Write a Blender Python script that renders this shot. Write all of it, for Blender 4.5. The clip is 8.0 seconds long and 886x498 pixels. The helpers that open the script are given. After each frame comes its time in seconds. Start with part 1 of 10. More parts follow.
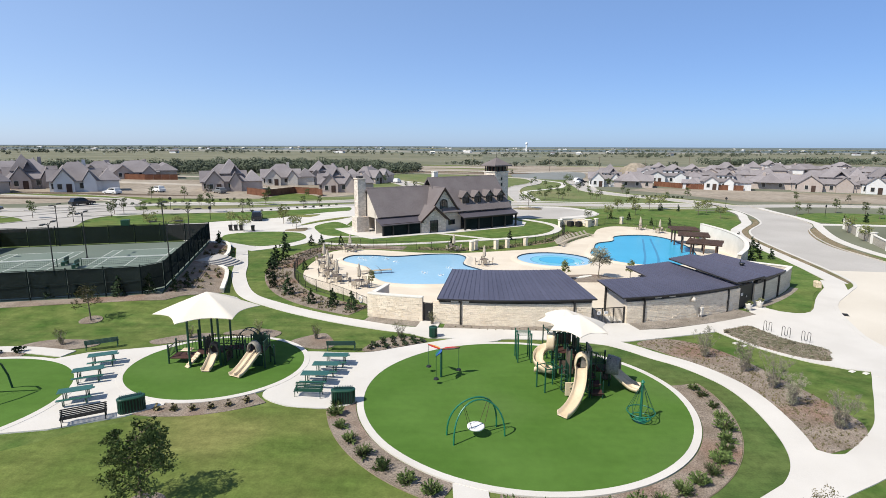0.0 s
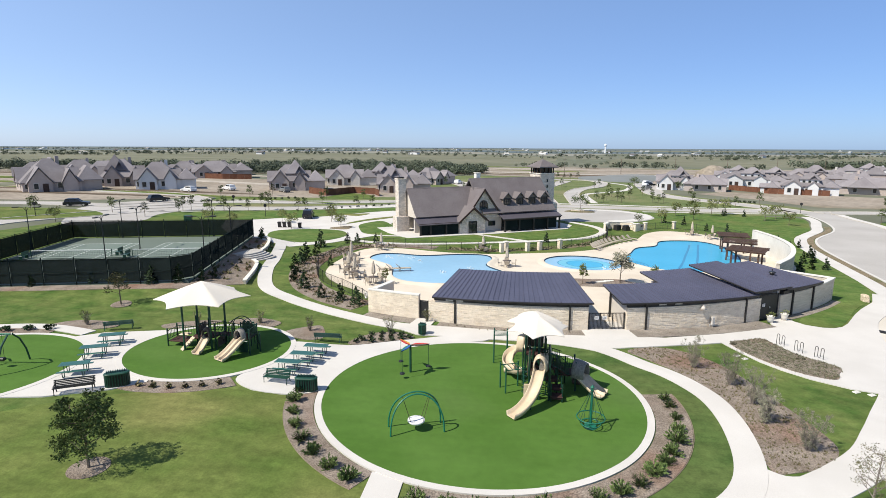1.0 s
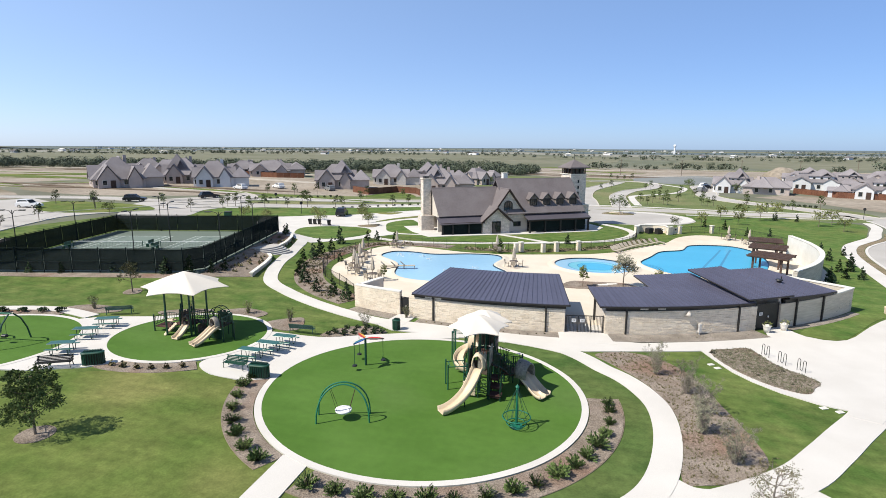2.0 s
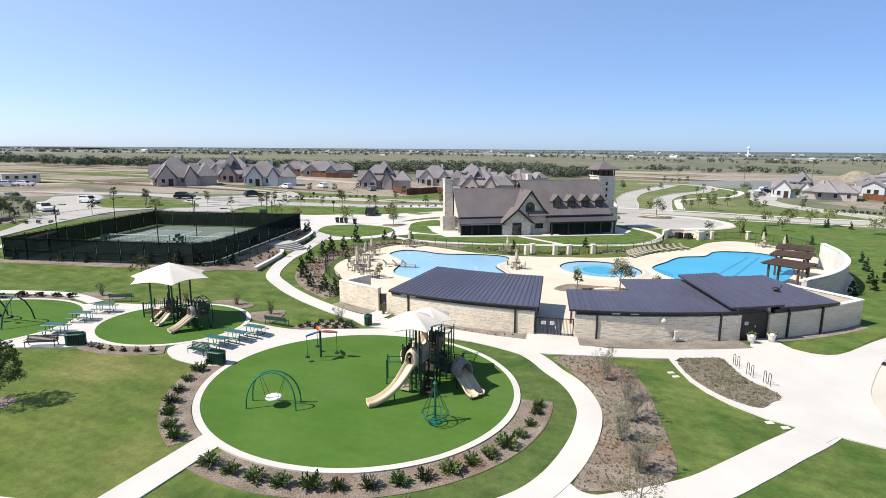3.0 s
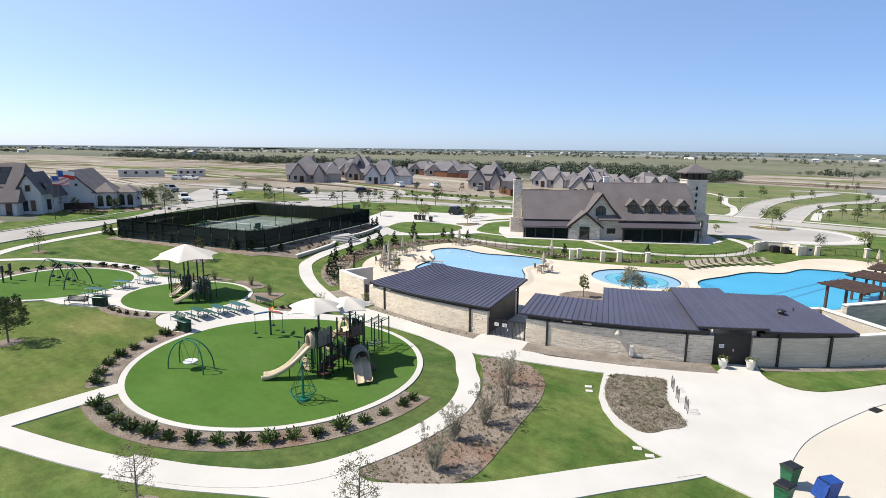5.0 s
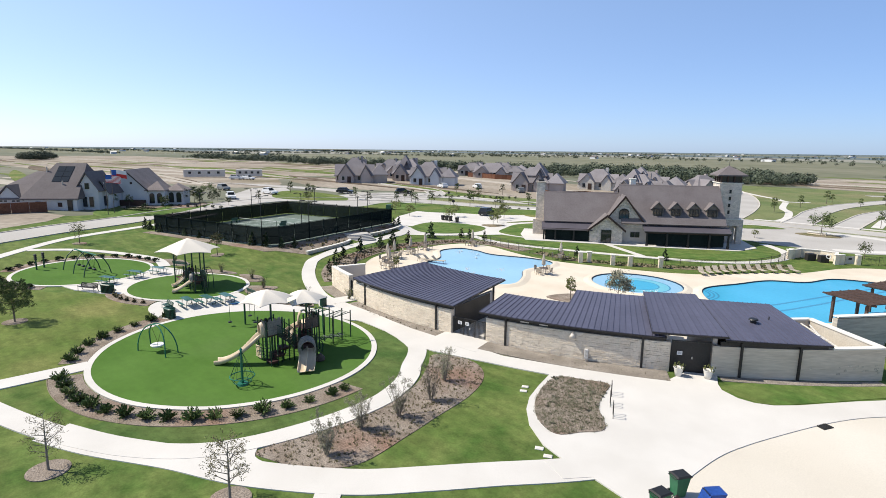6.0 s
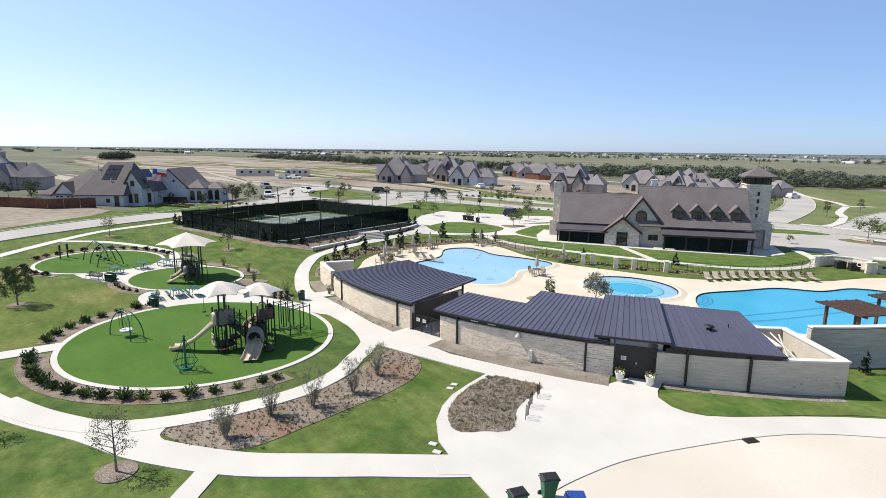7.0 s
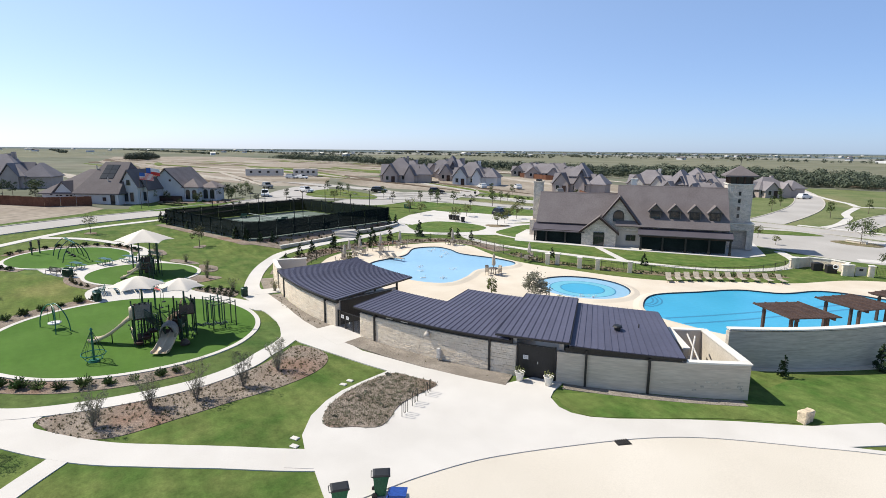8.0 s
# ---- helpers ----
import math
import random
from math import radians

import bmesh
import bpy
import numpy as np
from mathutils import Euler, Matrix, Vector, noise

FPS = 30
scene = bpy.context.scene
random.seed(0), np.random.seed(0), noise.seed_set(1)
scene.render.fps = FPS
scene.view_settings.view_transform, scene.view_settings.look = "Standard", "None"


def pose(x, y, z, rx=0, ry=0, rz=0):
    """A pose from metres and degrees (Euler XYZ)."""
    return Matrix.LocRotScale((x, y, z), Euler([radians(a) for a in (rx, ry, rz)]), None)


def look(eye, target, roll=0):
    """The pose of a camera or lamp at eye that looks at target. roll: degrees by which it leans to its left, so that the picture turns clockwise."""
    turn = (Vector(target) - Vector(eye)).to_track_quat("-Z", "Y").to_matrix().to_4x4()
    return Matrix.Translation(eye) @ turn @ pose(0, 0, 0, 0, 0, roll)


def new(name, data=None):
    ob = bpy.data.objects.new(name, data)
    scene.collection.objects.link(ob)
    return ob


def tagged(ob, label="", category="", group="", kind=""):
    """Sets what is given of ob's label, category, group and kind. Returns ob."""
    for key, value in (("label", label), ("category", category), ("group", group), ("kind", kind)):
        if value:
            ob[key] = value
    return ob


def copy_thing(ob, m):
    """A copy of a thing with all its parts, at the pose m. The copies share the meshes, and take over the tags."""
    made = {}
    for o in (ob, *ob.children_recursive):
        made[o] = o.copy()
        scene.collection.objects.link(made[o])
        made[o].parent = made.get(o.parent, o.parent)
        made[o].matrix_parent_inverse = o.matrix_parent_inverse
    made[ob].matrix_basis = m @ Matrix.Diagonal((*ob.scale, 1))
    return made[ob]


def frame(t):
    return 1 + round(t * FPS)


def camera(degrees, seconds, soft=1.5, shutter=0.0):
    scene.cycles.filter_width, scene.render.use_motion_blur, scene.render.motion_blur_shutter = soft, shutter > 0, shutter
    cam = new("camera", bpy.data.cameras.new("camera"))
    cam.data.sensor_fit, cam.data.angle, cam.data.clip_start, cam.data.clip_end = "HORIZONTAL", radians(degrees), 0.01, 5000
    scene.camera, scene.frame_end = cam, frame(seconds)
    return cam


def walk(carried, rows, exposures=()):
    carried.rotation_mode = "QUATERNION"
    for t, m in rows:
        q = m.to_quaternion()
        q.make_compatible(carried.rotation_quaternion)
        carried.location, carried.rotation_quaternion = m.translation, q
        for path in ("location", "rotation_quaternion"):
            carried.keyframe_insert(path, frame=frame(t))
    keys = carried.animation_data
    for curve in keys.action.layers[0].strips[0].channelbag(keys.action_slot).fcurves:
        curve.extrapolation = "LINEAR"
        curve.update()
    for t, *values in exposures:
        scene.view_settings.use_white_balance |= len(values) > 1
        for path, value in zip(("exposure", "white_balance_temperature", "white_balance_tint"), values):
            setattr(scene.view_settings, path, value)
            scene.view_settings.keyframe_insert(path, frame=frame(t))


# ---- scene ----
cam = camera(78.3, 8.0, 0.5)
PATH = [
    (0, (0.15, -0.196, 13.998), (0.137, 1.768, 13.622), 0.2),
    (0.5, (3.361, -0.364, 13.962), (3.226, 1.597, 13.589), 0.1),
    (1, (6.747, -0.345, 13.932), (6.459, 1.599, 13.561), 0.2),
    (1.2, (8.112, -0.243, 13.925), (7.766, 1.692, 13.555), 0.2),
    (2.3, (15.683, 0.859, 13.845), (15.121, 2.743, 13.476), 0.3),
    (2.5, (17.073, 1.16, 13.839), (16.473, 3.032, 13.472), 0.3),
    (3, (20.62, 2.145, 13.805), (19.9, 3.974, 13.439), 0.4),
    (3.5, (24.096, 3.357, 13.785), (23.248, 5.131, 13.42), 0.4),
    (4, (27.614, 4.861, 13.784), (26.647, 6.574, 13.419), 0.5),
    (4.5, (31.071, 6.556, 13.795), (29.99, 8.198, 13.431), 0.4),
    (4.7, (32.438, 7.336, 13.797), (31.31, 8.946, 13.431), 0.5),
    (5.8, (39.656, 12.102, 13.752), (38.306, 13.533, 13.391), 0.6),
    (6, (40.896, 13.051, 13.745), (39.519, 14.456, 13.383), 0.6),
    (6.5, (43.811, 15.66, 13.729), (42.353, 16.98, 13.367), 0.5),
    (7, (46.653, 18.615, 13.711), (45.128, 19.858, 13.349), 0.6),
    (7.5, (49.193, 21.716, 13.65), (47.634, 22.915, 13.288), 0.5),
    (8, (51.642, 24.991, 13.572), (50.061, 26.161, 13.211), 0.5),
]
EXPOSURES = [(0.0, 0.20), (1.0, 0.24), (3.0, 0.33), (4.5, 0.28), (6.5, 0.28), (8.0, 0.21)]
walk(cam, [(t, look(eye, target, roll)) for t, eye, target, roll in PATH], EXPOSURES)

# ---- sky and sun ----
SUN_AZ, SUN_EL = 216.0, 50.0
world = bpy.data.worlds.new("world")
scene.world = world
world.use_nodes = True
wn = world.node_tree.nodes
def sky_layer(elevation, air, dust, ozone):
    k = wn.new("ShaderNodeTexSky")
    k.sky_type = "NISHITA"
    k.sun_disc = False
    k.sun_elevation, k.sun_rotation = radians(elevation), radians(90 - SUN_AZ)
    k.air_density, k.dust_density, k.ozone_density = air, dust, ozone
    return k.outputs[0]


def sky_mix(kind, fac, x, y):
    k = wn.new("ShaderNodeMix")
    k.data_type, k.blend_type = "RGBA", kind
    k.inputs[0].default_value = fac
    for sock, v in ((k.inputs[6], x), (k.inputs[7], y)):
        if isinstance(v, tuple):
            sock.default_value = (*v, 1)
        else:
            world.node_tree.links.new(v, sock)
    return k.outputs[2]


# clear blue sky, deeper away from the sun and paler towards it where thin high haze scatters its light
clear_sky = sky_mix("MIX", 0.48, sky_mix("MULTIPLY", 1.0, sky_layer(SUN_EL, 0.75, 0.42, 4.0), (0.97, 0.975, 1.10)), (2.38, 3.55, 5.28))
towards = wn.new("ShaderNodeVectorMath")
towards.operation = "DOT_PRODUCT"
towards.inputs[1].default_value = (math.cos(radians(SUN_AZ)), math.sin(radians(SUN_AZ)), 0)
world.node_tree.links.new(wn.new("ShaderNodeTexCoord").outputs["Generated"], towards.inputs[0])
span = wn.new("ShaderNodeMapRange")
span.inputs["From Min"].default_value, span.inputs["From Max"].default_value = -1.0, 1.0
world.node_tree.links.new(towards.outputs["Value"], span.inputs["Value"])
glow = wn.new("ShaderNodeMix")
glow.data_type = "RGBA"
glow.inputs[6].default_value, glow.inputs[7].default_value = (0.65, 0.75, 0.87, 1), (1.45, 1.32, 1.21, 1)
world.node_tree.links.new(span.outputs["Result"], glow.inputs[0])
height = wn.new("ShaderNodeSeparateXYZ")
world.node_tree.links.new(towards.inputs[0].links[0].from_socket, height.inputs[0])
lift = wn.new("ShaderNodeMapRange")
lift.inputs["From Min"].default_value, lift.inputs["From Max"].default_value = 0.28, 0.95
lift.inputs["To Min"].default_value, lift.inputs["To Max"].default_value = 1.0, 0.42
world.node_tree.links.new(height.outputs["Z"], lift.inputs["Value"])
deep = wn.new("ShaderNodeVectorMath")
deep.operation = "SCALE"
world.node_tree.links.new(sky_mix("MULTIPLY", 1.0, clear_sky, glow.outputs[2]), deep.inputs[0])
world.node_tree.links.new(lift.outputs["Result"], deep.inputs["Scale"])
world.node_tree.links.new(deep.outputs[0], wn["Background"].inputs["Color"])
wn["Background"].inputs["Strength"].default_value = 0.136
sun_data = bpy.data.lights.new("sun", "SUN")
sun_data.energy, sun_data.angle, sun_data.color = 5.0, radians(0.53), (1.0, 0.94, 0.82)
sun = new("sun", sun_data)
sa, se = radians(SUN_AZ), radians(SUN_EL)
sun.matrix_world = look((60 * math.cos(sa), 60 * math.sin(sa), 60), (60 * math.cos(sa) - math.cos(sa) * math.cos(se), 60 * math.sin(sa) - math.sin(sa) * math.cos(se), 60 - math.sin(se)))


# ---- materials ----
def mat(name, a, b, s1=0.5, s2=12.0, rough=0.85, bump=0.15, metal=0.0, rnd=0.0, c=None, s0=0.06, spec=0.3, fine=0.35, dist=0.03, mown=0.0):
    """Two colours mixed by a broad and a fine noise in world space, an optional third in large patches, and a fine relief."""
    m = bpy.data.materials.new(name)
    m.use_nodes = True
    n, l = m.node_tree.nodes, m.node_tree.links
    p = n["Principled BSDF"]
    pos = n.new("ShaderNodeNewGeometry").outputs["Position"]

    def noisy(scale, detail, low, high):
        t = n.new("ShaderNodeTexNoise")
        t.inputs["Scale"].default_value, t.inputs["Detail"].default_value = scale, detail
        l.new(pos, t.inputs["Vector"])
        r = n.new("ShaderNodeMapRange")
        r.inputs["From Min"].default_value, r.inputs["From Max"].default_value = low, high
        l.new(t.outputs["Fac"], r.inputs["Value"])
        return r.outputs["Result"], t.outputs["Fac"]

    def mixed(fac, x, y, kind="MIX"):
        k = n.new("ShaderNodeMix")
        k.data_type, k.blend_type = "RGBA", kind
        for sock, v in ((k.inputs[0], fac), (k.inputs[6], x), (k.inputs[7], y)):
            if isinstance(v, (tuple, float)):
                sock.default_value = (*v, 1) if isinstance(v, tuple) else v
            else:
                l.new(v, sock)
        return k.outputs[2]

    a, b = tuple(v * 0.90 for v in a), tuple(v * 0.90 for v in b)
    c = None if c is None else tuple(v * 0.90 for v in c)
    broad, _ = noisy(s1, 3.0, 0.32, 0.68)
    col = mixed(broad, a, b)
    if c is not None:
        patch, _ = noisy(s0, 2.0, 0.52, 0.72)
        col = mixed(patch, col, c)
    small, raw = noisy(s2, 4.0, 0.25, 0.75)
    g1 = n.new("ShaderNodeMapRange")
    g1.inputs["To Min"].default_value, g1.inputs["To Max"].default_value = 1 - fine, 1 + fine
    l.new(small, g1.inputs["Value"])
    v = n.new("ShaderNodeHueSaturation")
    v.inputs["Hue"].default_value = 0.5
    l.new(col, v.inputs["Color"])
    l.new(g1.outputs["Result"], v.inputs["Value"])
    col = v.outputs["Color"]
    if mown:  # soft light and dark streaks left by mowing, and small clumps
        for turn, size, scale in ((0.6, (0.55, 2.6, 1), 0.55), (0.0, (1, 1, 1), 2.3)):
            mp = n.new("ShaderNodeMapping")
            mp.inputs["Rotation"].default_value, mp.inputs["Scale"].default_value = (0, 0, turn), size
            l.new(pos, mp.inputs["Vector"])
            t = n.new("ShaderNodeTexNoise")
            t.inputs["Scale"].default_value, t.inputs["Detail"].default_value = scale, 3.0
            l.new(mp.outputs["Vector"], t.inputs["Vector"])
            r = n.new("ShaderNodeMapRange")
            r.inputs["From Min"].default_value, r.inputs["From Max"].default_value = 0.3, 0.7
            r.inputs["To Min"].default_value, r.inputs["To Max"].default_value = 1 - mown, 1 + mown
            l.new(t.outputs["Fac"], r.inputs["Value"])
            h = n.new("ShaderNodeHueSaturation")
            l.new(col, h.inputs["Color"])
            l.new(r.outputs["Result"], h.inputs["Value"])
            col = h.outputs["Color"]
    if rnd:
        o = n.new("ShaderNodeObjectInfo").outputs["Random"]
        r = n.new("ShaderNodeMapRange")
        r.inputs["To Min"].default_value, r.inputs["To Max"].default_value = 1 - rnd, 1 + rnd
        l.new(o, r.inputs["Value"])
        h = n.new("ShaderNodeHueSaturation")
        l.new(col, h.inputs["Color"])
        l.new(r.outputs["Result"], h.inputs["Value"])
        col = h.outputs["Color"]
    l.new(col, p.inputs["Base Color"])
    p.inputs["Roughness"].default_value, p.inputs["Metallic"].default_value = rough, metal
    p.inputs["Specular IOR Level"].default_value = spec
    if bump:
        bn = n.new("ShaderNodeBump")
        bn.inputs["Strength"].default_value, bn.inputs["Distance"].default_value = bump, dist
        l.new(raw, bn.inputs["Height"])
        l.new(bn.outputs["Normal"], p.inputs["Normal"])
    return m


GRASS = mat("lawn_grass", (0.070, 0.125, 0.028), (0.148, 0.186, 0.056), 0.55, 9.0, 0.95, 0.5, c=(0.14, 0.17, 0.05), s0=0.07, spec=0.1, fine=0.17, mown=0.15)
DRYGRASS = mat("yellowing_grass", (0.100, 0.148, 0.034), (0.145, 0.178, 0.05), 0.35, 9.0, 0.95, 0.5, c=(0.225, 0.215, 0.08), s0=0.1, spec=0.1, fine=0.16, mown=0.15)
STRIPGRASS = mat("rich_watered_grass", (0.058, 0.108, 0.028), (0.105, 0.152, 0.046), 0.6, 10.0, 0.95, 0.5, c=(0.12, 0.15, 0.05), s0=0.1, spec=0.1, fine=0.16, mown=0.15)
LUSH = mat("watered_grass", (0.072, 0.138, 0.03), (0.14, 0.192, 0.055), 0.6, 10.0, 0.95, 0.5, c=(0.15, 0.175, 0.055), s0=0.1, spec=0.1, fine=0.16, mown=0.15)
TURF = mat("artificial_turf", (0.074, 0.155, 0.027), (0.092, 0.18, 0.036), 0.25, 40.0, 0.95, 0.2, c=(0.10, 0.175, 0.045), s0=0.1, spec=0.1, fine=0.12, mown=0.05)
CONCRETE = mat("broom_finished_concrete", (0.615, 0.585, 0.55), (0.68, 0.65, 0.615), 0.35, 25.0, 0.9, 0.1, fine=0.06)
ROADC = mat("road_concrete", (0.62, 0.565, 0.485), (0.70, 0.645, 0.565), 0.12, 18.0, 0.9, 0.1, fine=0.08)
STREET = mat("street_concrete", (0.42, 0.395, 0.37), (0.50, 0.475, 0.45), 0.1, 6.0, 0.9, 0.1, fine=0.08)
KERB = mat("kerb_concrete", (0.50, 0.46, 0.40), (0.60, 0.56, 0.50), 0.8, 20.0, 0.9, 0.1, fine=0.15)
DECK = mat("pool_deck", (0.66, 0.57, 0.46), (0.74, 0.66, 0.55), 0.3, 22.0, 0.85, 0.08, fine=0.07)
MULCH = mat("bark_mulch", (0.22, 0.178, 0.142), (0.33, 0.278, 0.235), 0.9, 14.0, 0.95, 1.0, c=(0.25, 0.15, 0.11), s0=0.2, spec=0.1, fine=0.55, dist=0.06)
STRAW = mat("dry_ground_cover", (0.28, 0.22, 0.15), (0.21, 0.175, 0.11), 1.2, 10.0, 0.95, 0.9, c=(0.12, 0.13, 0.05), s0=0.3, spec=0.1, fine=0.5, dist=0.06)
SOIL = mat("bare_soil", (0.29, 0.245, 0.198), (0.38, 0.33, 0.275), 0.05, 0.7, 0.95, 0.2, c=(0.20, 0.17, 0.11), s0=0.03, spec=0.1, fine=0.25)
FIELD = mat("field", (0.145, 0.16, 0.115), (0.195, 0.198, 0.15), 0.006, 0.05, 0.95, 0.0, c=(0.245, 0.225, 0.18), s0=0.0035, spec=0.05, fine=0.25)
EDGING = mat("steel_edging", (0.24, 0.19, 0.14), (0.30, 0.24, 0.18), 2.0, 20.0, 0.7, 0.1)
STONE = mat("split_limestone", (0.755, 0.645, 0.51), (0.845, 0.745, 0.605), 1.3, 13.0, 0.95, 0.9, rnd=0.06, fine=0.13, dist=0.05)
STONE_GREY = mat("grey_cut_stone", (0.54, 0.485, 0.41), (0.62, 0.565, 0.485), 0.8, 9.0, 0.9, 0.3, rnd=0.12, fine=0.12)
MORTAR = mat("mortar", (0.68, 0.585, 0.47), (0.75, 0.655, 0.54), 1.5, 30.0, 0.95, 0.3)
CAP = mat("cast_stone_cap", (0.72, 0.69, 0.63), (0.80, 0.77, 0.71), 0.8, 20.0, 0.85, 0.1, fine=0.08)
def rubble(name, a, b, scale=2.4, flat=1.9, relief=0.6):
    """Rough coursed stone: every cell its own shade, with sunken joints."""
    m = mat(name, a, b, 0.6, 9.0, 0.95, 0.0, fine=0.18)
    n, l = m.node_tree.nodes, m.node_tree.links
    p = n["Principled BSDF"]
    src = p.inputs["Base Color"].links[0].from_socket
    mp = n.new("ShaderNodeMapping")
    mp.inputs["Scale"].default_value = (1, 1, flat)
    l.new(n["Geometry"].outputs["Position"], mp.inputs["Vector"])
    v = n.new("ShaderNodeTexVoronoi")
    e = n.new("ShaderNodeTexVoronoi")
    e.feature = "DISTANCE_TO_EDGE"
    for t in (v, e):
        t.inputs["Scale"].default_value = scale
        l.new(mp.outputs["Vector"], t.inputs["Vector"])
    r = n.new("ShaderNodeMapRange")
    r.inputs["To Min"].default_value, r.inputs["To Max"].default_value = 0.82, 1.12
    sep = n.new("ShaderNodeSeparateColor")
    l.new(v.outputs["Color"], sep.inputs[0])
    l.new(sep.outputs[0], r.inputs["Value"])
    h = n.new("ShaderNodeHueSaturation")
    l.new(src, h.inputs["Color"])
    l.new(r.outputs["Result"], h.inputs["Value"])
    l.new(h.outputs["Color"], p.inputs["Base Color"])
    g = n.new("ShaderNodeMapRange")
    g.inputs["From Max"].default_value = 0.12
    l.new(e.outputs["Distance"], g.inputs["Value"])
    bn = n.new("ShaderNodeBump")
    bn.inputs["Strength"].default_value, bn.inputs["Distance"].default_value = relief, 0.08
    l.new(g.outputs["Result"], bn.inputs["Height"])
    l.new(bn.outputs["Normal"], p.inputs["Normal"])
    return m


COURSED = mat("coursed_grey_stone", (0.44, 0.40, 0.34), (0.56, 0.515, 0.44), 1.0, 3.0, 0.95, 0.3, fine=0.2)
COURSEDWARM = mat("smooth_warm_grey_stone", (0.57, 0.49, 0.395), (0.66, 0.58, 0.48), 1.0, 3.0, 0.95, 0.3, fine=0.14)
for cm_, t in [(q, k) for q in (COURSED, COURSEDWARM) for k in q.node_tree.nodes if k.type == "TEX_NOISE"]:  # stretched along the courses
    mp = cm_.node_tree.nodes.new("ShaderNodeMapping")
    mp.inputs["Scale"].default_value = (0.5, 0.5, 5.0)
    cm_.node_tree.links.new(cm_.node_tree.nodes["Geometry"].outputs["Position"], mp.inputs["Vector"])
    cm_.node_tree.links.new(mp.outputs["Vector"], t.inputs["Vector"])
RUBBLE = rubble("rough_limestone_blocks", (0.69, 0.60, 0.52), (0.77, 0.69, 0.61))
SIDING = mat("taupe_shake_siding", (0.20, 0.165, 0.145), (0.26, 0.22, 0.195), 2.0, 14.0, 0.9, 0.2)
ROOFTILE = mat("brown_roof_tiles", (0.235, 0.195, 0.185), (0.30, 0.255, 0.245), 0.5, 5.0, 0.9, 0.3, fine=0.2)
STUCCO = mat("beige_stucco", (0.59, 0.535, 0.475), (0.65, 0.595, 0.535), 0.5, 30.0, 0.9, 0.2, fine=0.08)
METALROOF = mat("dark_standing_seam_metal", (0.108, 0.108, 0.158), (0.135, 0.135, 0.195), 0.2, 3.0, 0.5, 0.02, metal=0.3, rnd=0.06, spec=0.5, fine=0.08)
PORCHROOF = mat("dark_plum_metal", (0.10, 0.09, 0.108), (0.125, 0.113, 0.134), 0.3, 3.0, 0.55, 0.02, metal=0.2, spec=0.4, fine=0.08)
SHINGLE = mat("grey_brown_shingles", (0.145, 0.125, 0.128), (0.172, 0.152, 0.155), 0.4, 5.0, 0.9, 0.25, fine=0.14, rnd=0.1)
HOUSEROOF = mat("pale_grey_shingles", (0.22, 0.20, 0.212), (0.265, 0.245, 0.257), 0.3, 3.0, 0.92, 0.1, fine=0.1, rnd=0.18)
DARKMETAL = mat("dark_bronze_metal", (0.028, 0.026, 0.025), (0.04, 0.037, 0.035), 1.0, 12.0, 0.5, 0.02, metal=0.2, spec=0.4)
BLACK = mat("black_powder_coat", (0.014, 0.014, 0.015), (0.022, 0.022, 0.023), 1.0, 12.0, 0.5, 0.02, spec=0.4)
GRAVELBED = mat("grey_brown_mulch", (0.23, 0.20, 0.17), (0.34, 0.30, 0.26), 0.9, 14.0, 0.95, 1.0, spec=0.1, fine=0.5, dist=0.06)
PERGOLAWOOD = mat("weathered_brown_timber", (0.075, 0.045, 0.035), (0.105, 0.065, 0.05), 1.5, 14.0, 0.75, 0.3, rnd=0.12)
# lighter than the legs' green: the sun's sheen is put into the base colour
SUNLITGREEN = mat("sunlit_green_steel_mesh", (0.022, 0.095, 0.075), (0.032, 0.12, 0.095), 1.0, 15.0, 0.35, 0.05, spec=0.6, fine=0.1)
TIMBER = mat("dark_stained_timber", (0.05, 0.03, 0.024), (0.072, 0.044, 0.034), 1.5, 14.0, 0.7, 0.3, rnd=0.15)
WOODFENCE = mat("stained_cedar_fence", (0.14, 0.058, 0.034), (0.19, 0.085, 0.05), 0.8, 6.0, 0.85, 0.2, rnd=0.15)
GREENPAINT = mat("dark_green_powder_coat", (0.008, 0.052, 0.033), (0.012, 0.068, 0.043), 1.0, 15.0, 0.42, 0.02, spec=0.5, fine=0.1)
PLAYGREEN = mat("black_green_powder_coat", (0.005, 0.034, 0.022), (0.008, 0.045, 0.03), 1.0, 15.0, 0.42, 0.02, spec=0.5, fine=0.1)
TEALDARK = mat("mid_green_powder_coat", (0.008, 0.075, 0.048), (0.012, 0.095, 0.06), 1.0, 15.0, 0.4, 0.02, spec=0.5, fine=0.1)
TEAL = mat("bright_green_powder_coat", (0.010, 0.14, 0.085), (0.014, 0.17, 0.10), 1.0, 15.0, 0.4, 0.02, spec=0.5, fine=0.1)
PLASTIC = mat("tan_moulded_plastic", (0.58, 0.46, 0.32), (0.66, 0.54, 0.39), 0.8, 10.0, 0.45, 0.03, spec=0.5, fine=0.06)
BROWNP = mat("brown_moulded_panel", (0.10, 0.075, 0.06), (0.135, 0.10, 0.08), 0.8, 10.0, 0.6, 0.05)
REDDECK = mat("dark_maroon_coated_deck", (0.06, 0.028, 0.024), (0.08, 0.036, 0.03), 1.0, 20.0, 0.7, 0.1)
FABRIC = mat("cream_shade_fabric", (0.74, 0.68, 0.60), (0.79, 0.73, 0.65), 0.4, 18.0, 0.9, 0.08, fine=0.05)
WHITEP = mat("white_plastic", (0.78, 0.78, 0.78), (0.84, 0.84, 0.84), 1.0, 12.0, 0.45, 0.02, fine=0.05)
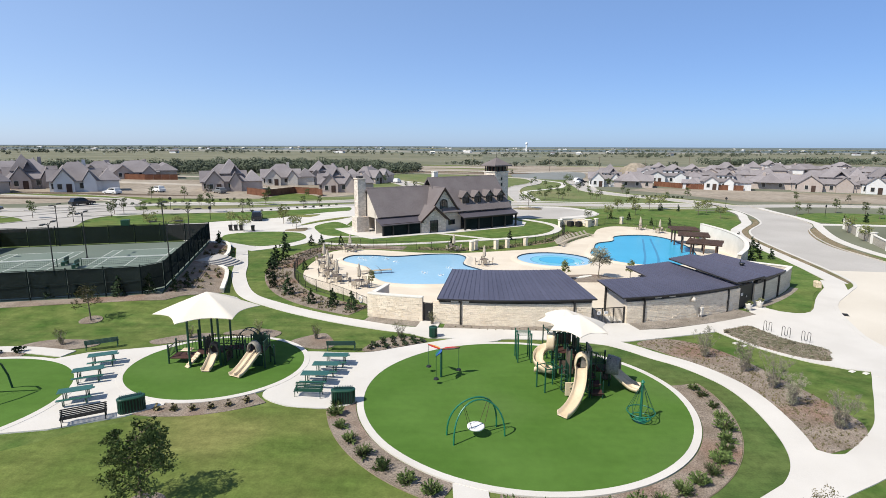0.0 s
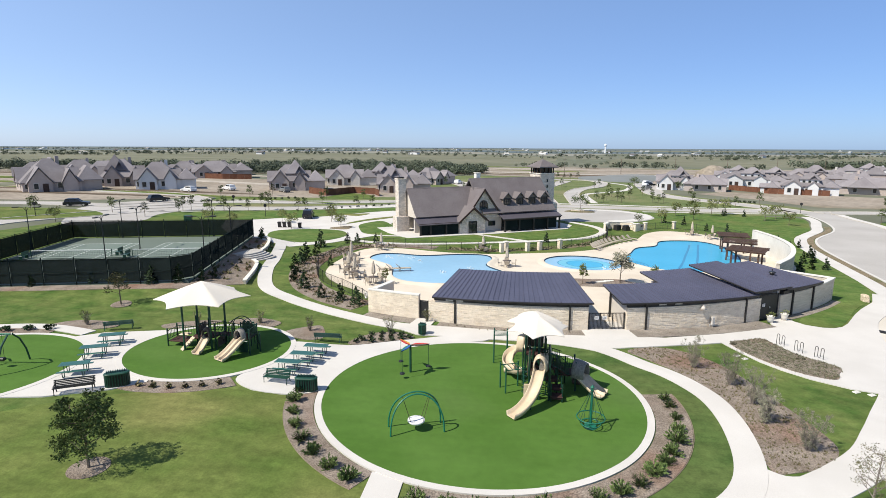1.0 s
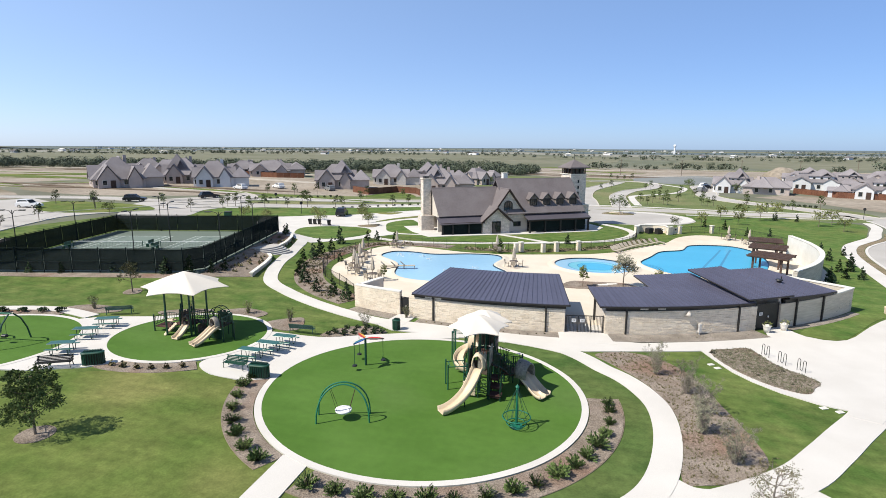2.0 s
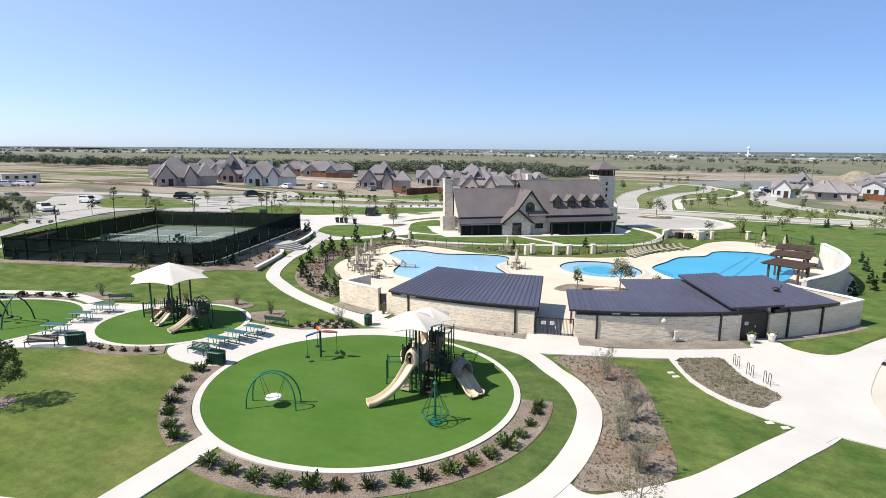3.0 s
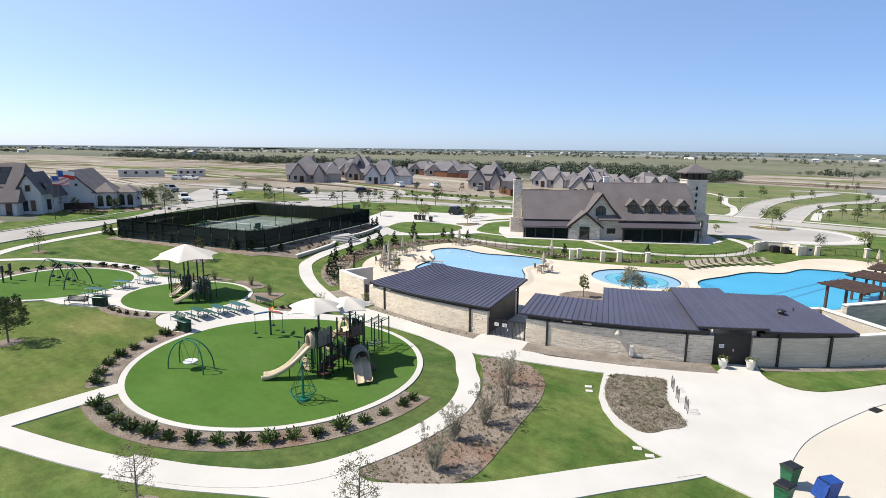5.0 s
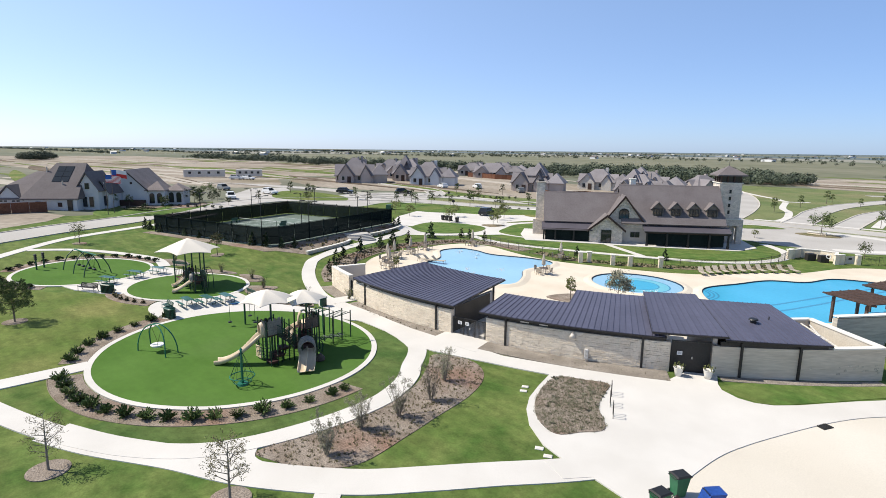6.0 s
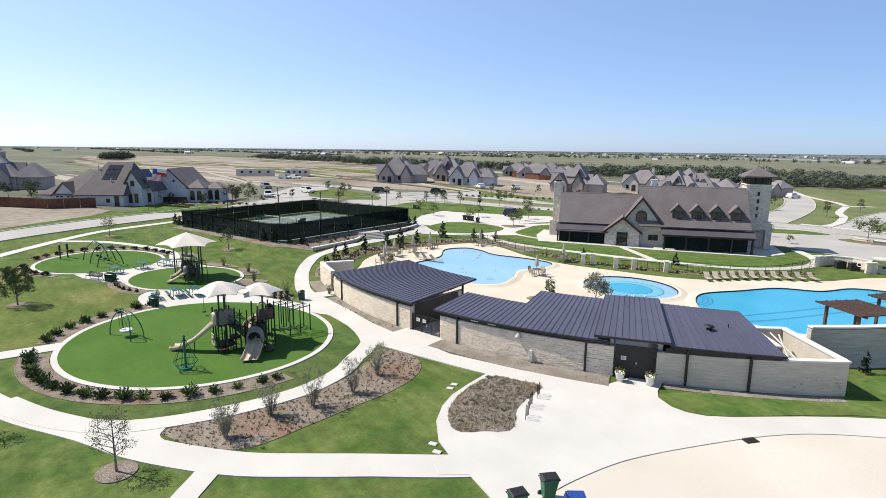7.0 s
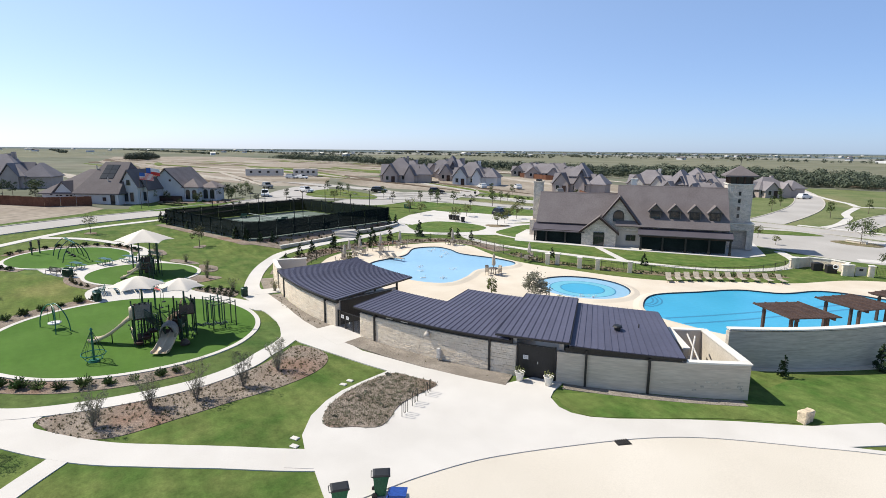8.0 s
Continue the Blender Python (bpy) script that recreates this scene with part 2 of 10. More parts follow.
REDP = mat("red_plastic", (0.50, 0.035, 0.03), (0.58, 0.05, 0.04), 1.0, 12.0, 0.5, 0.02)
YELLOWP = mat("yellow_plastic", (0.70, 0.36, 0.03), (0.76, 0.42, 0.05), 1.0, 12.0, 0.5, 0.02)
BLUEP = mat("blue_plastic", (0.03, 0.10, 0.36), (0.04, 0.13, 0.44), 1.0, 12.0, 0.5, 0.02)
BINGREEN = mat("green_bin_plastic", (0.018, 0.115, 0.052), (0.026, 0.14, 0.066), 1.0, 12.0, 0.5, 0.02)
BINBLUE = mat("blue_bin_plastic", (0.016, 0.06, 0.27), (0.022, 0.075, 0.32), 1.0, 12.0, 0.5, 0.02)
SCREEN = mat("black_fence_paint", (0.010, 0.016, 0.016), (0.016, 0.024, 0.024), 0.6, 5.0, 1.0, 0.05, spec=0.05, fine=0.3)
WINDMESH = mat("open_weave_windscreen", (0.010, 0.016, 0.016), (0.016, 0.024, 0.024), 0.6, 5.0, 1.0, 0.05, spec=0.05, fine=0.3)
WINDMESH.node_tree.nodes["Principled BSDF"].inputs["Alpha"].default_value = 0.84
COURT = mat("green_court_surface", (0.155, 0.20, 0.175), (0.18, 0.225, 0.20), 0.2, 8.0, 0.9, 0.05, fine=0.06)
COURTOUT = mat("dark_green_court_border", (0.13, 0.165, 0.14), (0.15, 0.185, 0.16), 0.2, 8.0, 0.9, 0.05, fine=0.06)
PAINT = mat("white_line_paint", (0.74, 0.76, 0.74), (0.8, 0.82, 0.8), 1.0, 15.0, 0.8, 0.0)
BARK = mat("tree_bark", (0.14, 0.11, 0.085), (0.21, 0.17, 0.135), 3.0, 30.0, 0.95, 0.5)
TWIG = mat("grey_twigs", (0.22, 0.185, 0.16), (0.29, 0.25, 0.22), 3.0, 30.0, 0.95, 0.2)
BRICK = mat("tan_brick", (0.42, 0.355, 0.325), (0.48, 0.415, 0.385), 0.5, 6.0, 0.95, 0.0, rnd=0.12, fine=0.08)
WHITEBRICK = mat("painted_white_brick", (0.62, 0.62, 0.63), (0.68, 0.68, 0.69), 0.5, 6.0, 0.95, 0.0, rnd=0.06, fine=0.04)
HOUSETRIM = mat("house_trim", (0.55, 0.52, 0.48), (0.62, 0.59, 0.55), 0.6, 10.0, 0.8, 0.05)
PEBBLE = mat("limestone_boulder", (0.58, 0.47, 0.33), (0.68, 0.57, 0.42), 1.0, 8.0, 0.9, 0.5)
UMBFAB = mat("furled_umbrella_fabric", (0.46, 0.40, 0.32), (0.54, 0.48, 0.40), 2.0, 15.0, 0.9, 0.2)
WICKER = mat("bronze_patio_frame", (0.12, 0.095, 0.075), (0.17, 0.135, 0.11), 2.0, 15.0, 0.6, 0.1)
SLING = mat("tan_sling_fabric", (0.42, 0.36, 0.29), (0.50, 0.44, 0.36), 2.0, 15.0, 0.8, 0.1)
TANWALL = mat("retaining_block", (0.46, 0.41, 0.34), (0.55, 0.50, 0.42), 1.0, 10.0, 0.95, 0.5, rnd=0.14)


def leafy(name, a, b, rnd=0.2, leafwise=(0.6, 1.45)):
    """Leaves: colour varied leaf by leaf and bush by bush, some light let through."""
    m = mat(name, a, b, 1.2, 6.0, 0.75, 0.0, rnd=rnd, spec=0.2, fine=0.35)
    n, l = m.node_tree.nodes, m.node_tree.links
    p = n["Principled BSDF"]
    src = p.inputs["Base Color"].links[0].from_socket
    h = n.new("ShaderNodeHueSaturation")
    r = n.new("ShaderNodeMapRange")
    r.inputs["To Min"].default_value, r.inputs["To Max"].default_value = leafwise
    l.new(n["Geometry"].outputs["Random Per Island"], r.inputs["Value"])
    l.new(r.outputs["Result"], h.inputs["Value"])
    l.new(src, h.inputs["Color"])
    l.new(h.outputs["Color"], p.inputs["Base Color"])
    return m


LEAF = leafy("oak_leaves", (0.055, 0.085, 0.025), (0.095, 0.125, 0.04))
LEAFDARK = leafy("dark_evergreen_leaves", (0.02, 0.042, 0.018), (0.042, 0.068, 0.027))
LEAFOLIVE = leafy("olive_leaves", (0.12, 0.13, 0.075), (0.17, 0.175, 0.105))
GREYLEAF = leafy("grey_green_leaves", (0.20, 0.195, 0.135), (0.26, 0.25, 0.18))
LEAFLIGHT = leafy("yellow_green_leaves", (0.13, 0.155, 0.045), (0.18, 0.19, 0.07))
LEAFBUSH = leafy("juniper_leaves", (0.075, 0.116, 0.034), (0.115, 0.16, 0.052))
LEAFDRY = leafy("sparse_dry_leaves", (0.17, 0.14, 0.07), (0.13, 0.13, 0.06))
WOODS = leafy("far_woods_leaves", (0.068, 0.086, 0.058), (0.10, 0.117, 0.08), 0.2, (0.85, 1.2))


def glassy(name, colour, rough=0.06):
    m = bpy.data.materials.new(name)
    m.use_nodes = True
    p = m.node_tree.nodes["Principled BSDF"]
    p.inputs["Base Color"].default_value = (*colour, 1)
    p.inputs["Roughness"].default_value = rough
    p.inputs["Specular IOR Level"].default_value = 0.6
    return m


GLASS = glassy("dark_window_glass", (0.02, 0.025, 0.03))


def water(name, a, b):
    """Pool water: the tinted floor seen through a rippled glossy surface."""
    m = mat(name, a, b, 0.12, 2.2, 0.28, 0.25, spec=0.4, fine=0.05, dist=0.05)
    return m


WATER_PALE = water("shallow_pool_water", (0.29, 0.53, 0.73), (0.34, 0.58, 0.77))
WATER_DEEP = water("deep_pool_water", (0.045, 0.40, 0.64), (0.065, 0.45, 0.70))
WATER_SPA = water("spa_water", (0.15, 0.52, 0.66), (0.20, 0.57, 0.70))
TILE = mat("waterline_tile", (0.03, 0.06, 0.10), (0.05, 0.09, 0.14), 2.0, 15.0, 0.3, 0.05)


# ---- the lie of the land ----
def clamp(v, lo, hi):
    return max(lo, min(hi, v))


COURT_O, COURT_U, COURT_V = Vector((-26.2, 48.3)), Vector((-0.2555, 0.9668)), Vector((-0.9668, -0.2555))
COURT_A, COURT_B, COURT_Z = 28.3, 25.4, 0.45


def court_pt(a, b):
    return COURT_O + COURT_U * a + COURT_V * b


RISE = ((-129, 2.9), (-87, 1.95), (-30, 0.39), (51, -0.66))  # the ground climbs to the west
FALL = ((-40, -0.15), (21, -0.15), (30, -0.25), (42, -0.65), (60, -0.75), (96, -1.4), (141, -1.4))


def along(t, table):
    """Straight-line interpolation in a table, level beyond its ends."""
    if t <= table[0][0]:
        return table[0][1]
    for (t0, v0), (t1, v1) in zip(table, table[1:]):
        if t <= t1:
            return v0 + (v1 - v0) * (t - t0) / (t1 - t0)
    return table[-1][1]


def land(x, y):
    z = along(x, RISE) + along(y, FALL)
    d = Vector((x, y)) - COURT_O
    a, b = d.dot(COURT_U), d.dot(COURT_V)
    k = max(0.0, 1 - math.hypot(max(-a, a - COURT_A, 0), max(-b, b - COURT_B, 0)) / 6.0)
    k = k * k * (3 - 2 * k)
    dish = clamp((14.5 - math.hypot(x - 4.62, y - 29.58)) / 4.5, 0, 1)
    return z * (1 - k) + COURT_Z * k - 0.19 * dish


STEP = 3.0
LAND = {}


def node(i, j):
    if (i, j) not in LAND:
        LAND[i, j] = land(i * STEP, j * STEP)
    return LAND[i, j]


def gz(x, y):
    """The height of the ground."""
    i, j = math.floor(x / STEP), math.floor(y / STEP)
    u, v = x / STEP - i, y / STEP - j
    return (node(i, j) * (1 - u) + node(i + 1, j) * u) * (1 - v) + (node(i, j + 1) * (1 - u) + node(i + 1, j + 1) * u) * v


# ---- mesh helpers ----
def part(name, bm, material, parent=None, label="", smooth=False):
    me = bpy.data.meshes.new(name)
    if smooth:
        for f in bm.faces:
            f.smooth = True
    bm.to_mesh(me)
    bm.free()
    me.materials.append(material)
    ob = new(name, me)
    if parent is not None:
        ob.parent = parent
    if label:
        ob["label"] = label
    return ob


def thing(name, x, y, z=None, turn=0.0, label="", category="", group="", kind=""):
    ob = new(name)
    ob.empty_display_size = 0.2
    ob.matrix_basis = pose(x, y, gz(x, y) if z is None else z, 0, 0, turn)
    return tagged(ob, label, category, group, kind)


def box(bm, x, y, z, sx, sy, sz, turn=0.0, tilt=0.0, roll=0.0, bevel=0.0):
    """A box by its centre and size."""
    r = bmesh.ops.create_cube(bm, size=1.0, matrix=pose(x, y, z, tilt, roll, turn) @ Matrix.Diagonal((sx, sy, sz, 1)))
    if bevel:
        es = list({e for v in r["verts"] for e in v.link_edges})
        bmesh.ops.bevel(bm, geom=es, offset=bevel, segments=1, affect="EDGES")
    return bm


def rod(bm, p, q, r0, r1=None, n=8):
    """A round bar from p to q."""
    p, q = Vector(p), Vector(q)
    d = q - p
    m = Matrix.Translation((p + q) / 2) @ d.to_track_quat("Z", "Y").to_matrix().to_4x4()
    bmesh.ops.create_cone(bm, cap_ends=True, segments=n, radius1=r0, radius2=r0 if r1 is None else r1, depth=max(d.length, 1e-4), matrix=m)
    return bm


def tube(bm, pts, r, n=8):
    """A bent round bar along points."""
    pts = [Vector(p) for p in pts]
    rings = []
    up = Vector((0, 0, 1))
    for i, p in enumerate(pts):
        d = (pts[min(i + 1, len(pts) - 1)] - pts[max(i - 1, 0)]).normalized()
        a = d.cross(up)
        if a.length < 0.05:
            a = d.cross(Vector((1, 0, 0)))
        a.normalize()
        b = d.cross(a)
        rings.append([bm.verts.new(p + (a * math.cos(k * math.tau / n) + b * math.sin(k * math.tau / n)) * r) for k in range(n)])
    for r0, r1 in zip(rings, rings[1:]):
        for k in range(n):
            bm.faces.new((r0[k], r0[(k + 1) % n], r1[(k + 1) % n], r1[k]))
    bm.faces.new(rings[0][::-1])
    bm.faces.new(rings[-1])
    return bm


def loft(bm, rings, closed=True, caps=True):
    """Skin over rings of points of equal count."""
    vs = [[bm.verts.new(p) for p in ring] for ring in rings]
    n = len(vs[0])
    for r0, r1 in zip(vs, vs[1:]):
        for k in range(n if closed else n - 1):
            bm.faces.new((r0[k], r0[(k + 1) % n], r1[(k + 1) % n], r1[k]))
    if caps and closed:
        bm.faces.new(vs[0][::-1])
        bm.faces.new(vs[-1])
    return bm


def prism(bm, outline, z0, z1):
    """An upright prism over a plan outline."""
    return loft(bm, [[(x, y, z0) for x, y in outline], [(x, y, z1) for x, y in outline]])


def solid(bm, pts, faces):
    vs = [bm.verts.new(p) for p in pts]
    for f in faces:
        bm.faces.new([vs[i] for i in f])
    return bm


def slab(bm, quad, t):
    """A plate of thickness t below four corners."""
    q = [Vector(p) for p in quad]
    nrm = (q[1] - q[0]).cross(q[2] - q[0]).normalized()
    if nrm.z < 0:
        nrm = -nrm
    low = [p - nrm * t for p in q]
    return loft(bm, [low, q])


def curve(pts, closed=True, n=6):
    """A smooth line through plan points."""
    p = [Vector(q) for q in pts]
    c = len(p)
    out = []
    for i in range(c if closed else c - 1):
        def at(k):
            return p[k % c] if closed else p[clamp(k, 0, c - 1)]
        a, b, d, e = at(i - 1), at(i), at(i + 1), at(i + 2)
        for s in range(n):
            t = s / n
            out.append(0.5 * ((2 * b) + (d - a) * t + (2 * a - 5 * b + 4 * d - e) * t * t + (3 * b - a - 3 * d + e) * t ** 3))
    if not closed:
        out.append(p[-1])
    return out


def ring_pts(x, y, r, n=72, a0=0.0, a1=360.0):
    full = abs(a1 - a0) >= 359.9
    m = n if full else n + 1
    return [Vector((x + r * math.cos(radians(a0 + (a1 - a0) * k / n)), y + r * math.sin(radians(a0 + (a1 - a0) * k / n)))) for k in range(m)]


def drape(name, outline, h, material, label="", category="", kind="structure", depth=0.15, parent=None, level=None):
    """A sheet laid on the ground within an outline, h above it, with a skirt at its edge."""
    bm = bmesh.new()
    rings = outline if isinstance(outline[0], list) else [outline]
    for ring in rings:
        clean = []
        for p in ring:
            if not clean or (Vector(p) - clean[-1]).length > 0.02:
                clean.append(Vector(p))
        if (clean[0] - clean[-1]).length < 0.02:
            clean.pop()
        if sum(p.x * q.y - q.x * p.y for p, q in zip(clean, clean[1:] + clean[:1])) < 0:
            clean.reverse()
        bm.faces.new([bm.verts.new((p.x, p.y, 0)) for p in clean])
    bm.normal_update()
    bmesh.ops.triangulate(bm, faces=bm.faces[:])
    bmesh.ops.remove_doubles(bm, verts=bm.verts[:], dist=0.003)
    clean = [v.co.copy() for v in bm.verts]
    if level is None:
        for axis in (0, 1):
            lo, hi = min(p[axis] for p in clean), max(p[axis] for p in clean)
            k = math.ceil(lo / STEP)
            lo_k, hi_k = ((-43, 18), (-7, 48))[axis]
            k, hi = max(k, lo_k), min(hi, hi_k * STEP)
            while k * STEP < hi:
                co, no = [0, 0, 0], [0, 0, 0]
                co[axis], no[axis] = k * STEP, 1
                bmesh.ops.bisect_plane(bm, geom=bm.verts[:] + bm.edges[:] + bm.faces[:], plane_co=co, plane_no=no)
                k += 1
    for v in bm.verts:
        v.co.z = (gz(v.co.x, v.co.y) if level is None else level) + h
    edge = [e for e in bm.edges if len(e.link_faces) == 1]
    low = {}
    for e in edge:
        for v in e.verts:
            if v not in low:
                low[v] = bm.verts.new((v.co.x, v.co.y, v.co.z - depth))
    for e in edge:
        a, b = e.link_loops[0].vert, e.link_loops[0].link_loop_next.vert
        bm.faces.new((b, a, low[a], low[b]))
    bm.normal_update()
    ob = part(name, bm, material, parent)
    return tagged(ob, label, category, "", kind if parent is None else "")


def band(pts, w, smooth=True, n=6):
    """The outline of a strip of width w along a line."""
    c = curve(pts, False, n) if smooth else [Vector(p) for p in pts]
    left, right = [], []
    for i, p in enumerate(c):
        d = (c[min(i + 1, len(c) - 1)] - c[max(i - 1, 0)]).normalized()
        s = Vector((-d.y, d.x))
        left.append(p + s * w / 2)
        right.append(p - s * w / 2)
    return left + right[::-1]

# ---- ground ----
def ground_sheet():
    core_x = [STEP * k for k in range(-21, 22)]
    core_y = [STEP * k for k in range(-6, 48)]
    xs = [-4800, -3000, -1800, -1000, -600, -360, -240, -180, -150, -129, -120, -105, -87, -75] + core_x + [75, 90, 105, 120, 150, 180, 240, 360, 600, 1000, 1800, 3000, 4800]
    ys = [-1500, -600, -200, -90, -45, -30] + core_y + [150, 165, 180, 210, 240, 300, 420, 600, 1000, 1800, 3000, 4880]
    bm = bmesh.new()
    vs = [[bm.verts.new((x, y, gz(x, y))) for y in ys] for x in xs]
    for i in range(len(xs) - 1):
        for j in range(len(ys) - 1):
            f = bm.faces.new((vs[i][j], vs[i + 1][j], vs[i + 1][j + 1], vs[i][j + 1]))
            cx, cy = (xs[i] + xs[i + 1]) / 2, (ys[j] + ys[j + 1]) / 2
            f.material_index = 0 if -78 < cx < 66 and -60 < cy < 145 else 1
    ob = part("ground", bm, GRASS)
    ob.data.materials.append(FIELD)
    return tagged(ob, "mown green lawn running out into dry farmland", "ground", "", "structure")


ground_sheet()
PC = Vector((4.62, 29.58))      # big play circle
SC = Vector((-14.7, 33.2))    # small play circle
LC = Vector((-27.7, 27.1))    # swing circle
WC, WR = Vector((6.0, 84.0)), 41.1  # centre and radius of the curved pool-house wall


def arc_pt(r, a):
    return Vector((WC.x + r * math.cos(radians(a)), WC.y + r * math.sin(radians(a))))


def arc_strip(r0, r1, a0, a1, n=24, c=WC):
    return ring_pts(c.x, c.y, r1, n, a0, a1) + ring_pts(c.x, c.y, r0, n, a0, a1)[::-1]


# concrete
walk_l = "pale broom-finished concrete footpath between lawns"
drape("pavement", band([(9.6, 17.3), (12.6, 18.7), (16.2, 20.9), (19.6, 22.7), (23.1, 25.5), (25.3, 28.2), (27.2, 30.8), (29.1, 33.4), (31, 36.5)], 1.85), 0.05, CONCRETE, walk_l, "footpath")
drape("pavement", band([(11.6, 39.9), (12.8, 39.1), (13.9, 38.0), (15.05, 36.5), (16.3, 35.1), (17.3, 33.3), (18.0, 31), (18.05, 27.8), (17.4, 24.2), (16.2, 21.7), (14.1, 19.7), (11.2, 18), (8, 16.6), (3.3, 15), (-3, 13.2), (-14, 10.5), (-24, 8)], 1.35), 0.0655, CONCRETE, "pale concrete footpath curving round the play circle", "footpath")
drape("pavement", band([(1.2, 20.9), (1.35, 14.6)], 1.5, False), 0.058, CONCRETE, walk_l, "footpath")
drape("pavement", band([(23.0, 24.6), (24.2, 23.4), (27, 20.5), (30, 15), (33, 6), (35, -8)], 1.1), 0.046, CONCRETE, walk_l, "footpath")
drape("pavement", [(12.9, 42.9), (16.6, 42.5), (18.1, 42.6), (23.1, 44.6), (28.0, 47.2), (28.3, 49.6), (30.0, 50.6), (30.5, 49.2), (31.0, 48.4), (32.1, 47.9), (33.0, 47.95), (33.9, 48.45), (34.9, 49.55), (35.9, 50.95), (37.3, 52.9), (38.9, 54.9), (41.5, 57.8), (43.6, 61.6), (45.6, 60.6), (43.1, 56.3), (38.7, 52.1), (36.9, 49.2), (35, 45), (33.5, 41.1), (33.1, 37.4), (32.9, 33.1), (30.2, 33.7), (29.4, 32.6), (28.0, 33.2), (28.42, 34.0), (27.1, 34.4), (25.4, 35.6), (24.2, 37.0), (23.4, 38.4), (22.8, 40.2), (22.2, 42.3), (20.2, 41.5), (18.2, 40.8), (16.2, 40.1), (14.2, 39.5), (12.5, 39.3), (12.0, 41)], 0.0665, CONCRETE, "wide pale concrete forecourt before the pool house", "forecourt")
drape("pavement", band([(-30.5, 86), (-29.6, 78), (-27.2, 71.0), (-24.9, 64.6), (-22.7, 57.9), (-19.3, 51.0), (-15.2, 47.4), (-11.1, 44.8), (-7.2, 42.9), (-3.9, 41.6), (-1.0, 41.1)], 1.5), 0.0645, CONCRETE, "pale concrete footpath sweeping past the pool house wall", "footpath")
drape("pavement", [(-2.8, 42.1), (0.9, 42.1), (4.5, 42.1), (6.9, 41.9), (9.4, 41.8), (12.2, 41.9), (13.0, 40.8), (13.6, 39.6), (13.3, 38.9), (12.6, 38.55), (11.4, 39.05), (9.8, 39.55), (8.2, 39.85), (6.4, 39.95), (5.0, 39.95), (3.4, 39.6), (1.5, 39.9), (-1.2, 39.7), (-3.0, 40.7)], 0.0675, CONCRETE, "pale concrete apron before the stone wall of the pool house", "apron")
drape("pavement", curve([(-10.1, 35.7), (-5.7, 36.1), (-3.2, 37.5), (-1.3, 38.6), (1.5, 40), (4.4, 39.7), (1.6, 38.5), (-0.9, 37.2), (-3.0, 35.1), (-4.0, 33.4), (-4.75, 30.2), (-4.9, 28.4), (-5.6, 27.7), (-6.8, 27.4), (-8.7, 27.5), (-10.3, 28.6), (-10.05, 30.2), (-9.2, 32.4), (-9.25, 34.2)], True, 4), 0.07, CONCRETE, "pale concrete picnic terrace between the play circles", "terrace")
drape("pavement", [(-26, 33.3), (-24.4, 34.8), (-20.6, 36.2), (-17.5, 38.2), (-15, 36), (-16, 30), (-15.2, 27.2), (-16.6, 25.9), (-19.5, 24.4), (-22.5, 23.7), (-25, 22.4), (-26, 28)], 0.0705, CONCRETE, "pale concrete picnic terrace beside the swing circle", "terrace")
drape("pavement", band([(-43.8, 24.6), (-41, 29), (-36, 32.8), (-30.5, 35.2), (-25.5, 34.6)], 1.2), 0.06, CONCRETE, walk_l, "footpath")
drape("pavement", band([(-24, 8), (-33, 14.5), (-40.6, 20.8), (-45.6, 25.2), (-50.6, 30.6), (-56.2, 39.8), (-60.5, 48), (-66, 58)], 1.4), 0.055, CONCRETE, "concrete roadside footpath along a grass verge", "footpath")
for c, r, w, nm in ((PC, 9.2, 0.38, "big"), (SC, 5.42, 0.36, "small"), (LC, 6.35, 0.38, "swing")):
    drape("kerb_ring", [arc_strip(r, r + w, 0, 180, 48, c), arc_strip(r, r + w, 180, 360, 48, c)], 0.085, CONCRETE, "flush concrete kerb ring round artificial turf", "kerb")
    drape("turf", ring_pts(c.x, c.y, r + 0.02, 96), 0.075, TURF, "round patch of bright artificial play turf", "turf")

drape("lawn", curve([(-15.6, 25.6), (-11, 27.2), (-6.2, 27.2), (-5.2, 25.2), (-3.4, 22.4), (-0.4, 20.4), (1.3, 19.6), (1.3, 15.0), (-3, 13.2), (-14, 10.5), (-26, 8.4), (-30, 13), (-28, 18.4), (-21, 22.0), (-18.6, 23.8)]), 0.025, DRYGRASS, "sunny lawn with yellowing patches", "lawn")
drape("pavement", curve([(17.9, 24.0), (17.4, 24.2), (16.4, 21.8), (18.6, 22.0), (20.4, 23.2), (21.6, 24.6), (20.9, 24.5), (19.6, 23.7), (18.6, 23.5)], True, 3), 0.045, CONCRETE, "rounded concrete corner where two footpaths meet", "footpath")
drape("lawn", arc_strip(9.6, 13.4, -62, 72, 40, PC), 0.02, STRIPGRASS, "watered lawn strip between play circle and footpath", "lawn")
# planting beds
BED_A = curve([(14.6, 39.0), (16.4, 40.1), (18.2, 39.9), (19.8, 38.4), (20.9, 35.8), (21.5, 32.5), (22.0, 29.8), (22.3, 26.6), (20.9, 24.7), (19.3, 23.9), (18.2, 23.8), (18.5, 26.2), (18.85, 29.6), (18.4, 32.4), (17.4, 34.9), (15.9, 37.2)])
drape("planting_bed", BED_A, 0.03, MULCH, "bark-mulched bed with bare shrubs beside the footpath", "planting bed")
BED_C = curve([(22.75, 42.2), (24.2, 43.2), (25.7, 43.8), (26.2, 42.2), (26.9, 40.3), (28.4, 38.3), (27.7, 36.9), (26.9, 35.8), (25.2, 36.6), (23.6, 38.9)], True, 4)
